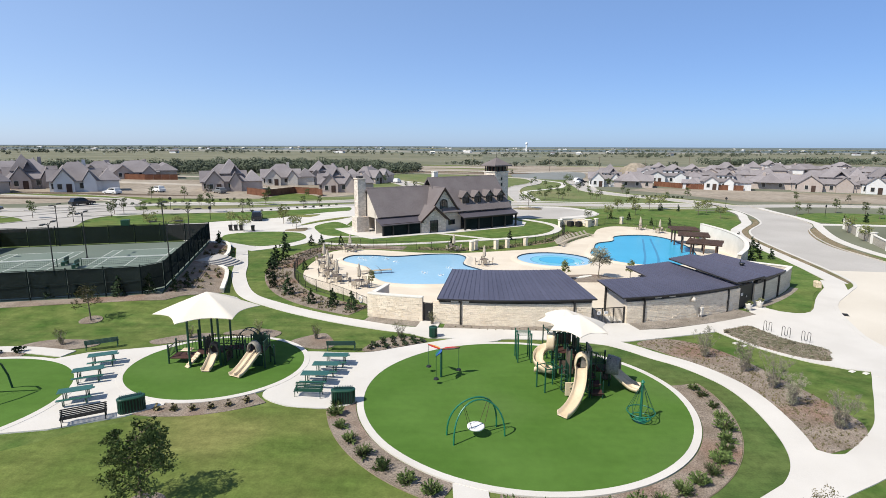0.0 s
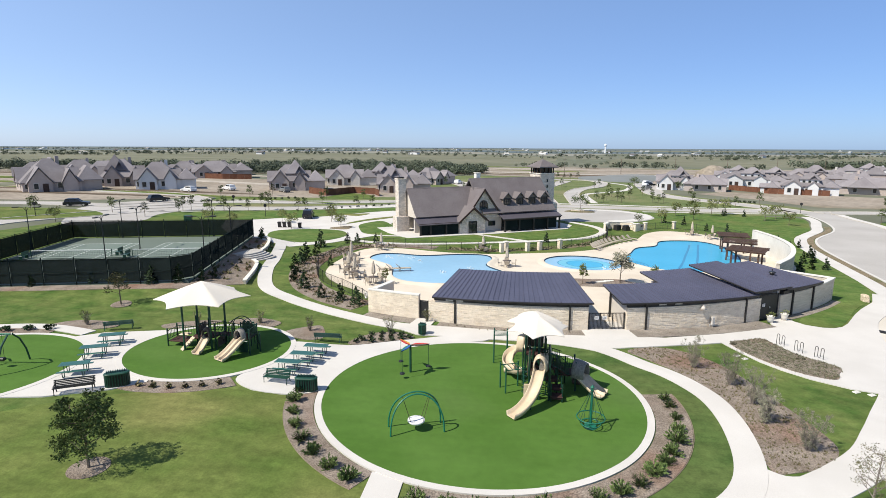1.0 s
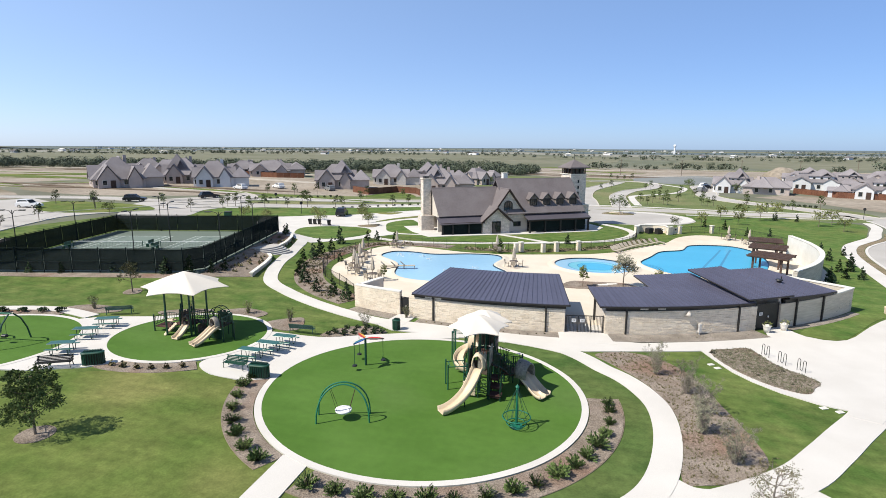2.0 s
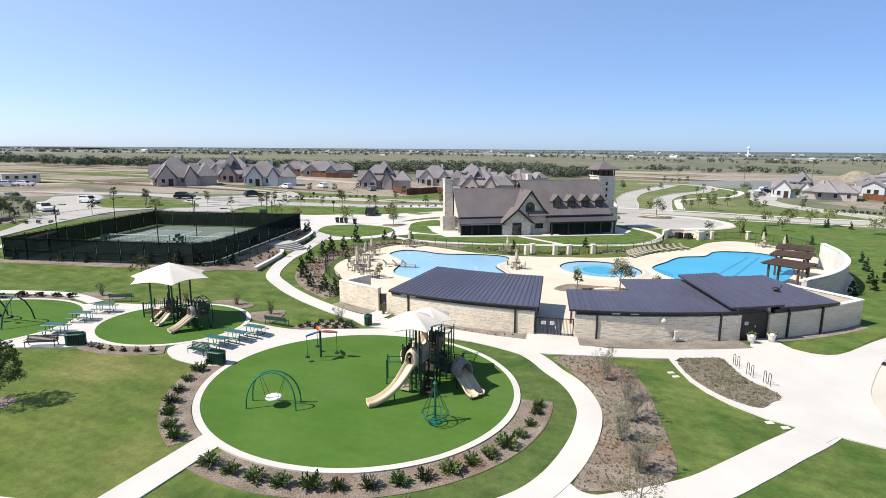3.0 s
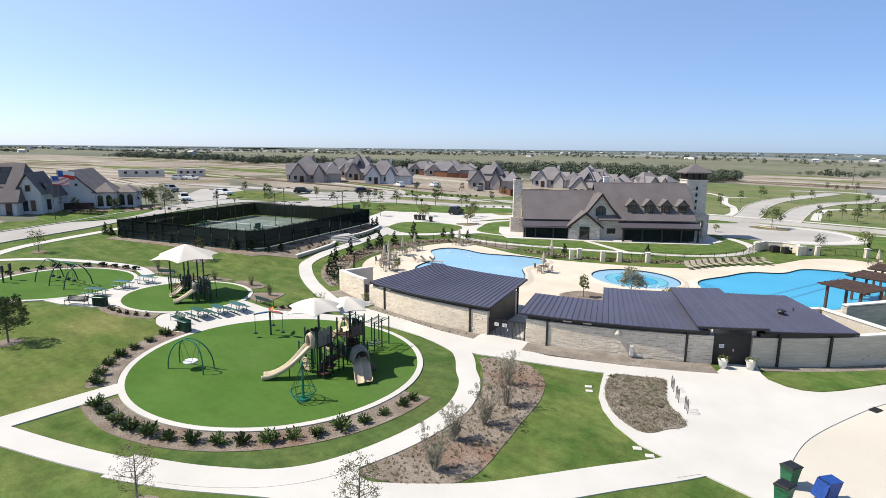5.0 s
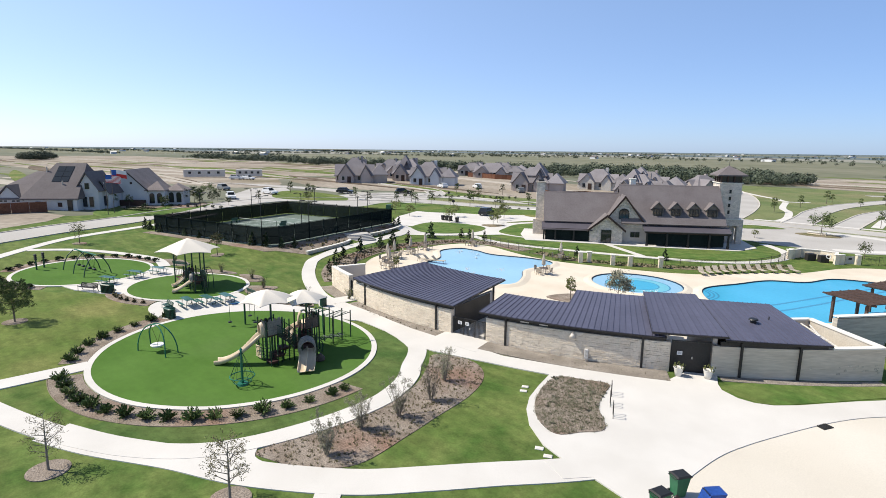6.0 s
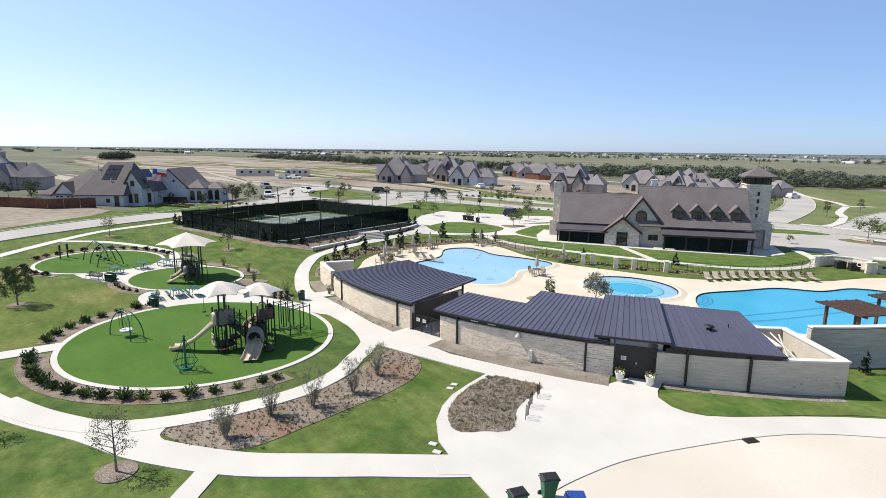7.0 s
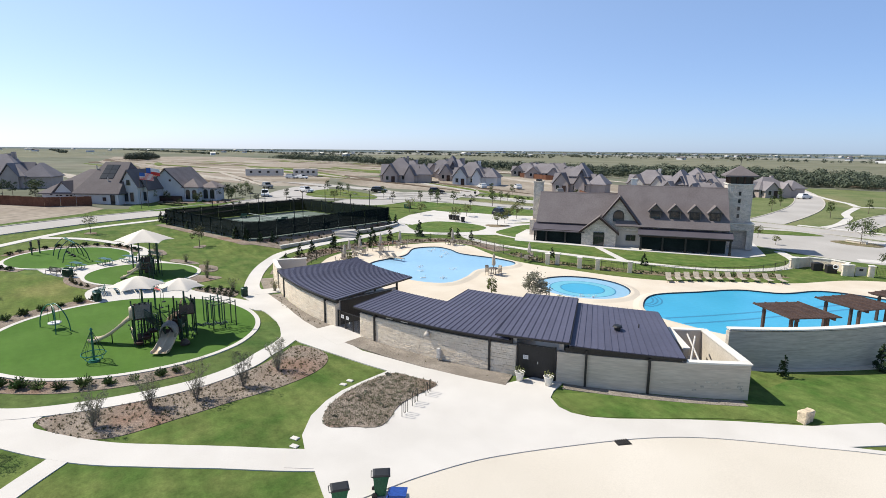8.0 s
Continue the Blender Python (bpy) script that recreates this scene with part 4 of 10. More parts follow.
for s, (r0, b0, r1, b1) in enumerate(((40.4, -43.6, 36.0, -41.0), (40.2, -42.8, 35.6, -41.6))):
    bm = bmesh.new()
    rod(bm, (*P(r0, b0), 0.85), (*P(r1, b1), 1.0), 0.06)
    part("pipe", bm, HOUSETRIM, POOLHOUSE)
for r_, b_, h in ((37.5, -41.6, 1.1), (38.6, -41.2, 1.0), (36.6, -41.8, 0.9)):
    bm = bmesh.new()
    rod(bm, (*P(r_, b_), -1.25), (*P(r_, b_), -1.25 + h), 0.3, n=14)
    rod(bm, (*P(r_, b_), -1.25 + h), (*P(r_, b_), -1.1 + h), 0.3, 0.1, n=14)
    part("filter_tank", bm, HOUSETRIM, POOLHOUSE)
tagged(drape("pavement", [arc_pt(40.9, a) for a in range(-99, -38, 4)] + [arc_pt(34.4, a) for a in range(-39, -100, -4)], 0.07, DECK, "concrete floor under the pool house roofs", "floor"))

# curved retaining wall at the end of the deck
RET = thing("retaining_wall", 0, 0, 0, 0, "tall curved grey stone retaining wall with a pale cap", "retaining wall", "", "structure")
RET_LINE = curve([(34.4, 62.4), (37.3, 66.3), (39.7, 70.9), (41.4, 76), (42.1, 82), (41.75, 88)], False, 6)


def wall_line(line, z0, z1, thick, material, parent, cap=True, name="wall", taper=None):
    n = len(line)
    def rings(w, zz0, zz1):
        out = []
        for i, p in enumerate(line):
            d = (line[min(i + 1, n - 1)] - line[max(i - 1, 0)]).normalized()
            s = Vector((-d.y, d.x)) * w / 2
            g = gz(p.x, p.y)
            top = zz1 if taper is None else zz1 * (1 - i / (n - 1)) + taper * i / (n - 1) + (zz1 - z1)
            lo = zz0
            out.append([(p.x + s.x, p.y + s.y, lo), (p.x - s.x, p.y - s.y, lo), (p.x - s.x, p.y - s.y, top), (p.x + s.x, p.y + s.y, top)])
        return out
    bm = bmesh.new()
    loft(bm, rings(thick, z0, z1))
    bmesh.ops.recalc_face_normals(bm, faces=bm.faces[:])
    w = part(name, bm, material, parent)
    if cap:
        bm = bmesh.new()
        r = rings(thick + 0.14, z0, z1 + 0.1)
        for ring in r:
            ring[0] = (*ring[0][:2], ring[3][2] - 0.098)
            ring[1] = (*ring[1][:2], ring[2][2] - 0.098)
        loft(bm, r)
        bmesh.ops.recalc_face_normals(bm, faces=bm.faces[:])
        part("wall_cap", bm, CAP, w)
    return w


wall_line(RET_LINE, -2.4, 1.38, 0.4, COURSED, RET, True, "wall", 1.46)
# added pale layer: sunlight on the inner stone face is put into its colour
lit_line = []
for k, q in enumerate(RET_LINE):
    d = (RET_LINE[min(k + 1, len(RET_LINE) - 1)] - RET_LINE[max(k - 1, 0)]).normalized()
    lit_line.append(q + Vector((-d.y, d.x)) * 0.235)
wall_line(lit_line, -2.0, 1.33, 0.06, CAP, RET, False, "plaster_lining", 1.41)

# ---- clubhouse ----
CLUB_Z = -1.42
CLUB = thing("clubhouse", -2.2, 96.2, CLUB_Z, 35.0, "large stone clubhouse with steep brown-grey shingle roofs and dormers", "clubhouse")
# own frame: x along the front, y to the back (the front faces -y), z up from the floor


def cpart(name, bm, m, label="", parent=None):
    bmesh.ops.recalc_face_normals(bm, faces=bm.faces[:])
    return part(name, bm, m, CLUB if parent is None else parent, label)


def gable_roof(x0, x1, y0, y1, z_eave, z_ridge, t=0.22):
    """Two slabs that meet at a ridge along x."""
    ym = (y0 + y1) / 2
    out = []
    for ya in (y0, y1):
        bm = bmesh.new()
        slab(bm, [(x0, ya, z_eave), (x1, ya, z_eave), (x1, ym, z_ridge), (x0, ym, z_ridge)], t)
        out.append(bm)
    return out


def cross_gable(x, w, y0, y1, z_eave, z_peak, t=0.2):
    """Two slabs that meet at a ridge along y."""
    out = []
    for s in (-1, 1):
        bm = bmesh.new()
        slab(bm, [(x + s * w, y0, z_eave), (x, y0, z_peak), (x, y1, z_peak), (x + s * w, y1, z_eave)], t)
        out.append(bm)
    return out


for bm in gable_roof(2.0, 18.2, -0.4, 10.6, 3.45, 9.5):
    cpart("roof", bm, SHINGLE)
for bm in gable_roof(-10.6, 2.2, 0.9, 9.4, 3.3, 8.05):
    cpart("roof", bm, SHINGLE)
for bm in cross_gable(2.4, 3.7, -0.1, 5.2, 3.0, 7.95):
    cpart("roof", bm, SHINGLE)
for bm in cross_gable(-0.4, 3.0, -1.2, 3.2, 2.35, 4.85):
    cpart("roof", bm, SHINGLE)
bm = bmesh.new()
slab(bm, [(-10.9, -0.9, 2.15), (-2.6, -0.9, 2.15), (-2.6, 1.3, 3.15), (-10.9, 1.3, 3.15)], 0.14)
cpart("porch_roof", bm, PORCHROOF, "dark plum standing seam porch roof")
bm = bmesh.new()
slab(bm, [(5.4, -1.9, 2.45), (18.6, -1.9, 2.45), (18.6, 0.1, 3.2), (5.4, 0.1, 3.2)], 0.14)
cpart("porch_roof", bm, PORCHROOF, "dark plum standing seam porch roof")
# walls
def cbox(name, x0, x1, y0, y1, z0, z1, m, label="", parent=None):
    bm = bmesh.new()
    box(bm, (x0 + x1) / 2, (y0 + y1) / 2, (z0 + z1) / 2, x1 - x0, y1 - y0, z1 - z0)
    return cpart(name, bm, m, label, parent)


cbox("wall", 2.0, 18.0, 0.6, 0.95, 0, 3.3, STUCCO)
cbox("wall", -10.2, 2.0, 2.6, 2.95, 0, 4.6, STUCCO)
cbox("wall", -10.2, 18.0, 9.0, 9.35, 0, 3.4, STUCCO)
cbox("wall", 17.65, 18.0, 0.95, 9.0, 0, 3.4, STUCCO)
cbox("wall", -4.4, -4.1, 2.95, 9.0, 0, 3.4, STUCCO)
for xg, ym, hw, z0, z1, nm in ((17.85, 5.1, 4.6, 3.3, 9.1, "gable_wall"), (-10.05, 5.15, 3.8, 3.0, 7.7, "gable_wall")):
    bm = bmesh.new()
    loft(bm, [[(xg - 0.15, ym - hw, z0), (xg - 0.15, ym + hw, z0), (xg - 0.15, ym, z1)], [(xg + 0.15, ym - hw, z0), (xg + 0.15, ym + hw, z0), (xg + 0.15, ym, z1)]])
    cpart(nm, bm, STUCCO)
bm = bmesh.new()
loft(bm, [[(-1.0, y, 2.6), (5.8, y, 2.6), (5.8, y, 3.1), (2.4, y, 7.6), (-1.0, y, 3.1)] for y in (0.32, 0.62)])
cpart("gable_wall", bm, RUBBLE, "stone gable with an arched window")
bm = bmesh.new()
loft(bm, [[(-3.0, y, 0), (2.2, y, 0), (2.2, y, 2.3), (-0.4, y, 4.55), (-3.0, y, 2.3)] for y in (-0.75, -0.4)])
cpart("entry_wall", bm, RUBBLE, "stone entrance gable")
for xs in (-2.95, 1.95):
    cbox("wall", xs - 0.15, xs + 0.15, -0.4, 2.6, 0, 2.3, STUCCO)
# timber edges on the gables
for x, w, y, ze, zp in ((2.4, 3.75, -0.16, 3.0, 7.95), (-0.4, 3.05, -1.26, 2.35, 4.85)):
    for s in (-1, 1):
        bm = bmesh.new()
        loft(bm, [[(x + s * w, y - 0.05, ze - 0.02), (x + s * w, y + 0.06, ze - 0.02), (x + s * w, y + 0.06, ze - 0.38), (x + s * w, y - 0.05, ze - 0.38)],
                  [(x, y - 0.05, zp + 0.0), (x, y + 0.06, zp + 0.0), (x, y + 0.06, zp - 0.42), (x, y - 0.05, zp - 0.42)]])
        cpart("bargeboard", bm, TIMBER)


def window(x, y, z, w, h, parent, arch=False, rows=2, cols=2):
    """A window that faces -y: frame, pane and glazing bars."""
    n = 12
    def outline(g):
        lo = [(x - w / 2 - g, z - g), (x + w / 2 + g, z - g)]
        if arch:
            return lo + [(x + (w / 2 + g) * math.cos(radians(180 * k / n)), z + h + (w / 2 + g) * math.sin(radians(180 * k / n))) for k in range(n + 1)]
        return lo + [(x + w / 2 + g, z + h + g), (x - w / 2 - g, z + h + g)]
    fr = bmesh.new()
    rings = [[fr.verts.new((px, yy, pz)) for px, pz in outline(g)] for g, yy in ((0.07, y + 0.06), (0.07, y - 0.07), (-0.03, y - 0.07), (-0.03, y + 0.06))]
    for r0, r1 in zip(rings, rings[1:] + rings[:1]):
        for k in range(len(r0)):
            q = (k + 1) % len(r0)
            fr.faces.new((r0[k], r0[q], r1[q], r1[k]))
    f = cpart("window", fr, DARKMETAL, "dark framed window", parent)
    under = f if parent is CLUB else parent
    g = bmesh.new()
    loft(g, [[(px, yy, pz) for px, pz in outline(-0.02)] for yy in (y + 0.01, y + 0.03)])
    part("pane", g, GLASS, under)
    top = h + (w * 0.45 if arch else 0)
    for c in range(1, cols):
        bm = bmesh.new()
        box(bm, x - w / 2 + w * c / cols, y - 0.02, z + top / 2, 0.05, 0.06, top)
        part("glazing_bar", bm, DARKMETAL, under)
    for r in range(1, rows):
        bm = bmesh.new()
        box(bm, x, y - 0.03, z + h * r / rows, w, 0.06, 0.05)
        part("glazing_bar", bm, DARKMETAL, under)
    return f


window(2.4, 0.27, 4.1, 1.5, 0.9, CLUB, True, 2, 3)
window(-0.4, -0.80, 0.08, 1.5, 2.15, CLUB, False, 2, 2)
for x in (4.0, 4.75, -4.8, -6.8):
    window(x, 0.55 if x > 0 else 2.55, 1.1, 0.55 if x > 0 else 1.2, 0.75, CLUB, False, 1, 1)
for k in range(5):
    window(7.4 + 2.4 * k, 0.55, 0.1, 1.7, 2.2, CLUB, False, 2, 3)
for x, y0 in ((-10.5, -0.6), (-8.6, -0.6), (-5.6, -0.6), (5.9, -1.6), (9.0, -1.6), (12.2, -1.6), (15.4, -1.6), (18.2, -1.6)):
    bm = bmesh.new()
    box(bm, x, y0, 1.1, 0.26, 0.26, 2.25)
    box(bm, x, y0, 0.2, 0.36, 0.36, 0.4, bevel=0.03)
    cpart("porch_post", bm, DARKMETAL)
for x0, x1, y in ((-10.8, -2.6, -0.6), (5.6, 18.5, -1.6)):
    bm = bmesh.new()
    box(bm, (x0 + x1) / 2, y, 2.2, x1 - x0, 0.2, 0.22)
    cpart("porch_beam", bm, TIMBER)
# left sheet stands for an open porch's shaded inside, the right is a screen
for x0, x1, y in ((-10.3, -3.1, -0.45), (5.9, 17.6, -1.45)):
    bm = bmesh.new()
    box(bm, (x0 + x1) / 2, y, 1.15, x1 - x0, 0.03, 1.9)
    cpart("porch_screen", bm, SCREEN, "dark sheet for screened and shaded porch fronts")
# dormers
for x in (7.8, 10.6, 13.4, 16.2):
    root = new("dormer")
    root.parent = CLUB
    bm = bmesh.new()
    loft(bm, [[(x - 0.85, y, 4.4), (x + 0.85, y, 4.4), (x + 0.85, y, 5.95), (x, y, 6.75), (x - 0.85, y, 5.95)] for y in (0.85, 3.6)])
    cpart("dormer_wall", bm, SIDING, "", root)
    for s in (-1, 1):
        bm = bmesh.new()
        slab(bm, [(x + s * 1.15, 0.5, 5.8), (x, 0.5, 7.0), (x, 4.2, 7.0), (x + s * 1.15, 4.2, 5.8)], 0.12)
        cpart("dormer_roof", bm, SHINGLE, "", root)
    window(x, 0.79, 4.75, 1.25, 1.1, root, False, 2, 3)
# chimneys
bm = bmesh.new()
box(bm, -11.2, 6.4, 1.5, 2.4, 2.0, 3.0, bevel=0.03)
box(bm, -11.2, 6.4, 6.2, 1.5, 1.5, 6.6, bevel=0.03)
box(bm, -11.2, 6.4, 9.6, 1.7, 1.7, 0.2, bevel=0.02)
cpart("chimney", bm, RUBBLE, "tall limestone chimney")
bm = bmesh.new()
box(bm, -11.2, 6.4, 9.85, 0.9, 0.9, 0.3)
cpart("chimney_cap", bm, BLACK)
bm = bmesh.new()
box(bm, 4.4, 6.2, 9.6, 0.9, 0.9, 1.6, bevel=0.02)
box(bm, 4.4, 6.2, 10.4, 1.05, 1.05, 0.15)
cpart("chimney", bm, CAP, "small pale chimney")
# tower
TX, TY = 19.9, 6.6
def tower_box(name, hw, z0, z1, m, parent=None):
    return cbox(name, TX - hw, TX + hw, TY - hw, TY + hw, z0, z1, m, "", parent)


tower = new("tower")
tower.parent = CLUB
base = bmesh.new()
for sx, sy in ((-1, -1), (1, -1), (-1, 1), (1, 1)):
    box(base, TX + sx * 1.85, TY + sy * 1.85, 1.5, 0.9, 0.9, 3.0)
box(base, TX, TY, 3.5, 4.6, 4.6, 1.0)
box(base, TX, TY + 0.4, 1.5, 2.9, 2.9, 3.0)
cpart("tower_base", base, RUBBLE, "limestone tower base with openings", tower)
tower_box("tower_shaft", 1.75, 4.0, 10.0, RUBBLE, tower)
bm = bmesh.new()
box(bm, TX, TY, 4.06, 4.8, 4.8, 0.12, bevel=0.02)
cpart("string_course", bm, CAP, "", tower)
bm = bmesh.new()
box(bm, TX, TY, 10.06, 3.8, 3.8, 0.12, bevel=0.02)
cpart("string_course", bm, CAP, "", tower)
tower_box("lantern_core", 1.4, 10.12, 11.3, GLASS, tower)
for sx in (-1, -0.33, 0.33, 1):
    for sy in (-1, -0.33, 0.33, 1):
        if abs(sx) == 1 or abs(sy) == 1:
            bm = bmesh.new()
            box(bm, TX + 1.55 * sx, TY + 1.55 * sy, 10.72, 0.2, 0.2, 1.2)
            cpart("lantern_post", bm, TIMBER, "", tower)
bm = bmesh.new()
loft(bm, [[(TX - 2.3, TY - 2.3, z), (TX + 2.3, TY - 2.3, z), (TX + 2.3, TY + 2.3, z), (TX - 2.3, TY + 2.3, z)] for z in (11.2, 11.4)])
solid(bm, [(TX - 2.3, TY - 2.3, 11.402), (TX + 2.3, TY - 2.3, 11.402), (TX + 2.3, TY + 2.3, 11.402), (TX - 2.3, TY + 2.3, 11.402), (TX, TY, 12.9)], [(0, 1, 4), (1, 2, 4), (2, 3, 4), (3, 0, 4), (3, 2, 1, 0)])
cpart("tower_roof", bm, SHINGLE, "", tower)
bm = bmesh.new()
rod(bm, (TX, TY, 12.8), (TX, TY, 13.9), 0.04)
cpart("finial", bm, BLACK, "", tower)
# slit windows on two tower faces
for k in range(4):
    for ax, sg in (("x", 1), ("y", -1)):
        bm = bmesh.new()
        if ax == "y":
            box(bm, TX, TY - 1.77, 5.2 + 1.15 * k, 0.34, 0.06, 0.6)
        else:
            box(bm, TX + 1.77, TY, 5.2 + 1.15 * k, 0.06, 0.34, 0.6)
        cpart("tower_window", bm, GLASS, "", tower)
# patio
e = [(-13.5, -2.2), (-2.2, -2.2), (4.5, -2.6), (19.5, -2.6), (23.5, 1), (24, 12), (-14, 11.5), (-14.5, 4)]
cm = CLUB.matrix_basis
drape("pavement", [(cm @ Vector((x, y, 0))).xy for x, y in e], 0.08, CONCRETE, "concrete terrace round the clubhouse", "terrace")
drape("pavement", [(cm @ Vector((x, y, 0))).xy for x, y in ((-0.9, -2.1), (0.2, -2.1), (4.6, -12.4), (3.5, -12.6))], 0.07, CONCRETE, "narrow path across the oval lawn", "footpath")

# ---- tennis court ----
TENNIS = thing("tennis_court", COURT_O.x, COURT_O.y, COURT_Z, 104.8, "two green tennis courts inside a tall fence hung with black windscreen", "tennis court")
# own frame: x along the east fence away from the corner, y towards the street (west)


def tpart(name, bm, m, parent=None, label=""):
    bmesh.ops.recalc_face_normals(bm, faces=bm.faces[:])
    return part(name, bm, m, TENNIS if parent is None else parent, label)


bm = bmesh.new()
box(bm, COURT_A / 2, COURT_B / 2, -0.13, COURT_A, COURT_B, 0.42)
tpart("court_slab", bm, COURTOUT)
for y0 in (2.6, 14.2):
    bm = bmesh.new()
    box(bm, COURT_A / 2, y0 + 4.1, 0.085, 18.4, 8.25, 0.012)
    play = tpart("court_surface", bm, COURT)
    lines = [(5.0, y0, 23.3, y0), (5.0, y0 + 8.2, 23.3, y0 + 8.2), (5.0, y0 + 1.05, 23.3, y0 + 1.05), (5.0, y0 + 7.15, 23.3, y0 + 7.15),
             (5.0, y0, 5.0, y0 + 8.2), (23.3, y0, 23.3, y0 + 8.2), (9.4, y0 + 1.05, 9.4, y0 + 7.15), (18.9, y0 + 1.05, 18.9, y0 + 7.15), (9.4, y0 + 4.1, 18.9, y0 + 4.1)]
    for xa, ya, xb, yb in lines:
        bm = bmesh.new()
        box(bm, (xa + xb) / 2, (ya + yb) / 2, 0.094, abs(xb - xa) + 0.07, abs(yb - ya) + 0.07, 0.006)
        tpart("court_line", bm, PAINT, play)
    net = new("tennis_net")
    net.parent = TENNIS
    bm = bmesh.new()
    for k in range(47):
        rod(bm, (COURT_A / 2, y0 - 0.5 + 0.2 * k, 0.12), (COURT_A / 2, y0 - 0.5 + 0.2 * k, 0.87), 0.008, n=3)
    for k in range(4):
        rod(bm, (COURT_A / 2, y0 - 0.5, 0.15 + 0.2 * k), (COURT_A / 2, y0 + 8.7, 0.15 + 0.2 * k), 0.008, n=3)
    tpart("netting", bm, SCREEN, net)
    bm = bmesh.new()
    box(bm, COURT_A / 2, y0 + 4.1, 0.9, 0.05, 9.2, 0.07)
    tpart("tape", bm, PAINT, net)
    for yy in (y0 - 0.5, y0 + 8.7):
        bm = bmesh.new()
        rod(bm, (COURT_A / 2, yy, 0.05), (COURT_A / 2, yy, 1.0), 0.05)
        tpart("post", bm, GREENPAINT, net)
    for xx, yy in ((COURT_A / 2 - 0.9, y0 + 9.0), (COURT_A / 2 + 1.0, y0 - 0.9)):
        bm = bmesh.new()
        box(bm, xx, yy, 0.5, 1.3, 0.4, 0.07, bevel=0.02)
        box(bm, xx, yy - 0.2, 0.8, 1.3, 0.06, 0.4)
        for sx in (-0.55, 0.55):
            box(bm, xx + sx, yy, 0.28, 0.06, 0.38, 0.42)
        tpart("court_bench", bm, GREENPAINT, None, "dark green court bench")
# fence with a chamfered corner
CORNERS = [(1.6, 0), (COURT_A, 0), (COURT_A, COURT_B), (0, COURT_B), (0, 1.6)]
FENCE_H = 2.65
fence = new("fence")
fence.parent = TENNIS
runs = list(zip(CORNERS, CORNERS[1:] + CORNERS[:1]))
for (xa, ya), (xb, yb) in runs:
    L = math.hypot(xb - xa, yb - ya)
    n = max(1, round(L / 3.05))
    ang = math.degrees(math.atan2(yb - ya, xb - xa))
    for k in range(n):
        t0, t1 = k / n, (k + 1) / n
        p0 = (xa + (xb - xa) * t0, ya + (yb - ya) * t0)
        p1 = (xa + (xb - xa) * t1, ya + (yb - ya) * t1)
        bm = bmesh.new()
        rod(bm, (*p0, -0.1), (*p0, FENCE_H + 0.12), 0.055)
        tpart("post", bm, SCREEN, fence)
        bm = bmesh.new()
        w = L / n
        m = pose((p0[0] + p1[0]) / 2, (p0[1] + p1[1]) / 2, 0, 0, 0, ang)
        seg = 6
        rr = random.Random(k + int(L * 7))
        verts = []
        for i in range(seg + 1):
            x = -w / 2 + 0.05 + (w - 0.1) * i / seg
            bow = 0.03 + 0.05 * math.sin(math.pi * i / seg) * rr.uniform(0.4, 1.2)
            verts.append([m @ Vector((x, bow + dd, z)) for z, dd in ((0.25, 0), (1.3, 0.02), (FENCE_H - 0.08, 0), (FENCE_H - 0.08, 0.02), (1.3, 0.04), (0.25, 0.02))])
        loft(bm, verts)
        tpart("windscreen", bm, WINDMESH, fence)
    for z in (0.12, 1.3, FENCE_H):
        bm = bmesh.new()
        rod(bm, (xa, ya, z), (xb, yb, z), 0.03, n=6)
        tpart("rail", bm, SCREEN, fence)


# ---- lamps ----
def lamp_post(x, y, h, turn, heads=2, label="black twin-arm court floodlight on a tall pole"):
    root = thing("street_lamp", x, y, None, turn, label, "street lamp", "lamps round the court")
    bm = bmesh.new()
    rod(bm, (0, 0, -0.05), (0, 0, h), 0.07, 0.045)
    rod(bm, (0, 0, 0), (0, 0, 0.3), 0.15, 0.12)
    part("pole", bm, BLACK, root)
    for s in (-1, 1)[:heads]:
        bm = bmesh.new()
        tube(bm, [(0, 0, h - 0.5), (0.3 * s, 0, h - 0.1), (0.75 * s, 0, h + 0.02), (1.0 * s, 0, h + 0.02)], 0.035, 6)
        part("arm", bm, BLACK, root)
        bm = bmesh.new()
        box(bm, 1.25 * s, 0, h, 0.75, 0.34, 0.13, bevel=0.03)
        part("lamp_head", bm, BLACK, root)
    return root


for a, b in ((9.5, 12.2), (18.5, 12.2), (COURT_A + 0.9, 6), (COURT_A + 0.9, 19), (9, COURT_B + 0.9), (20, COURT_B + 0.9), (8.5, 1.0), (20, 1.0)):
    p = court_pt(a, b)
    lamp_post(p.x, p.y, 5.6, 105 if a in (-0.8, COURT_A + 0.9) or b in (12.2,) else 15)

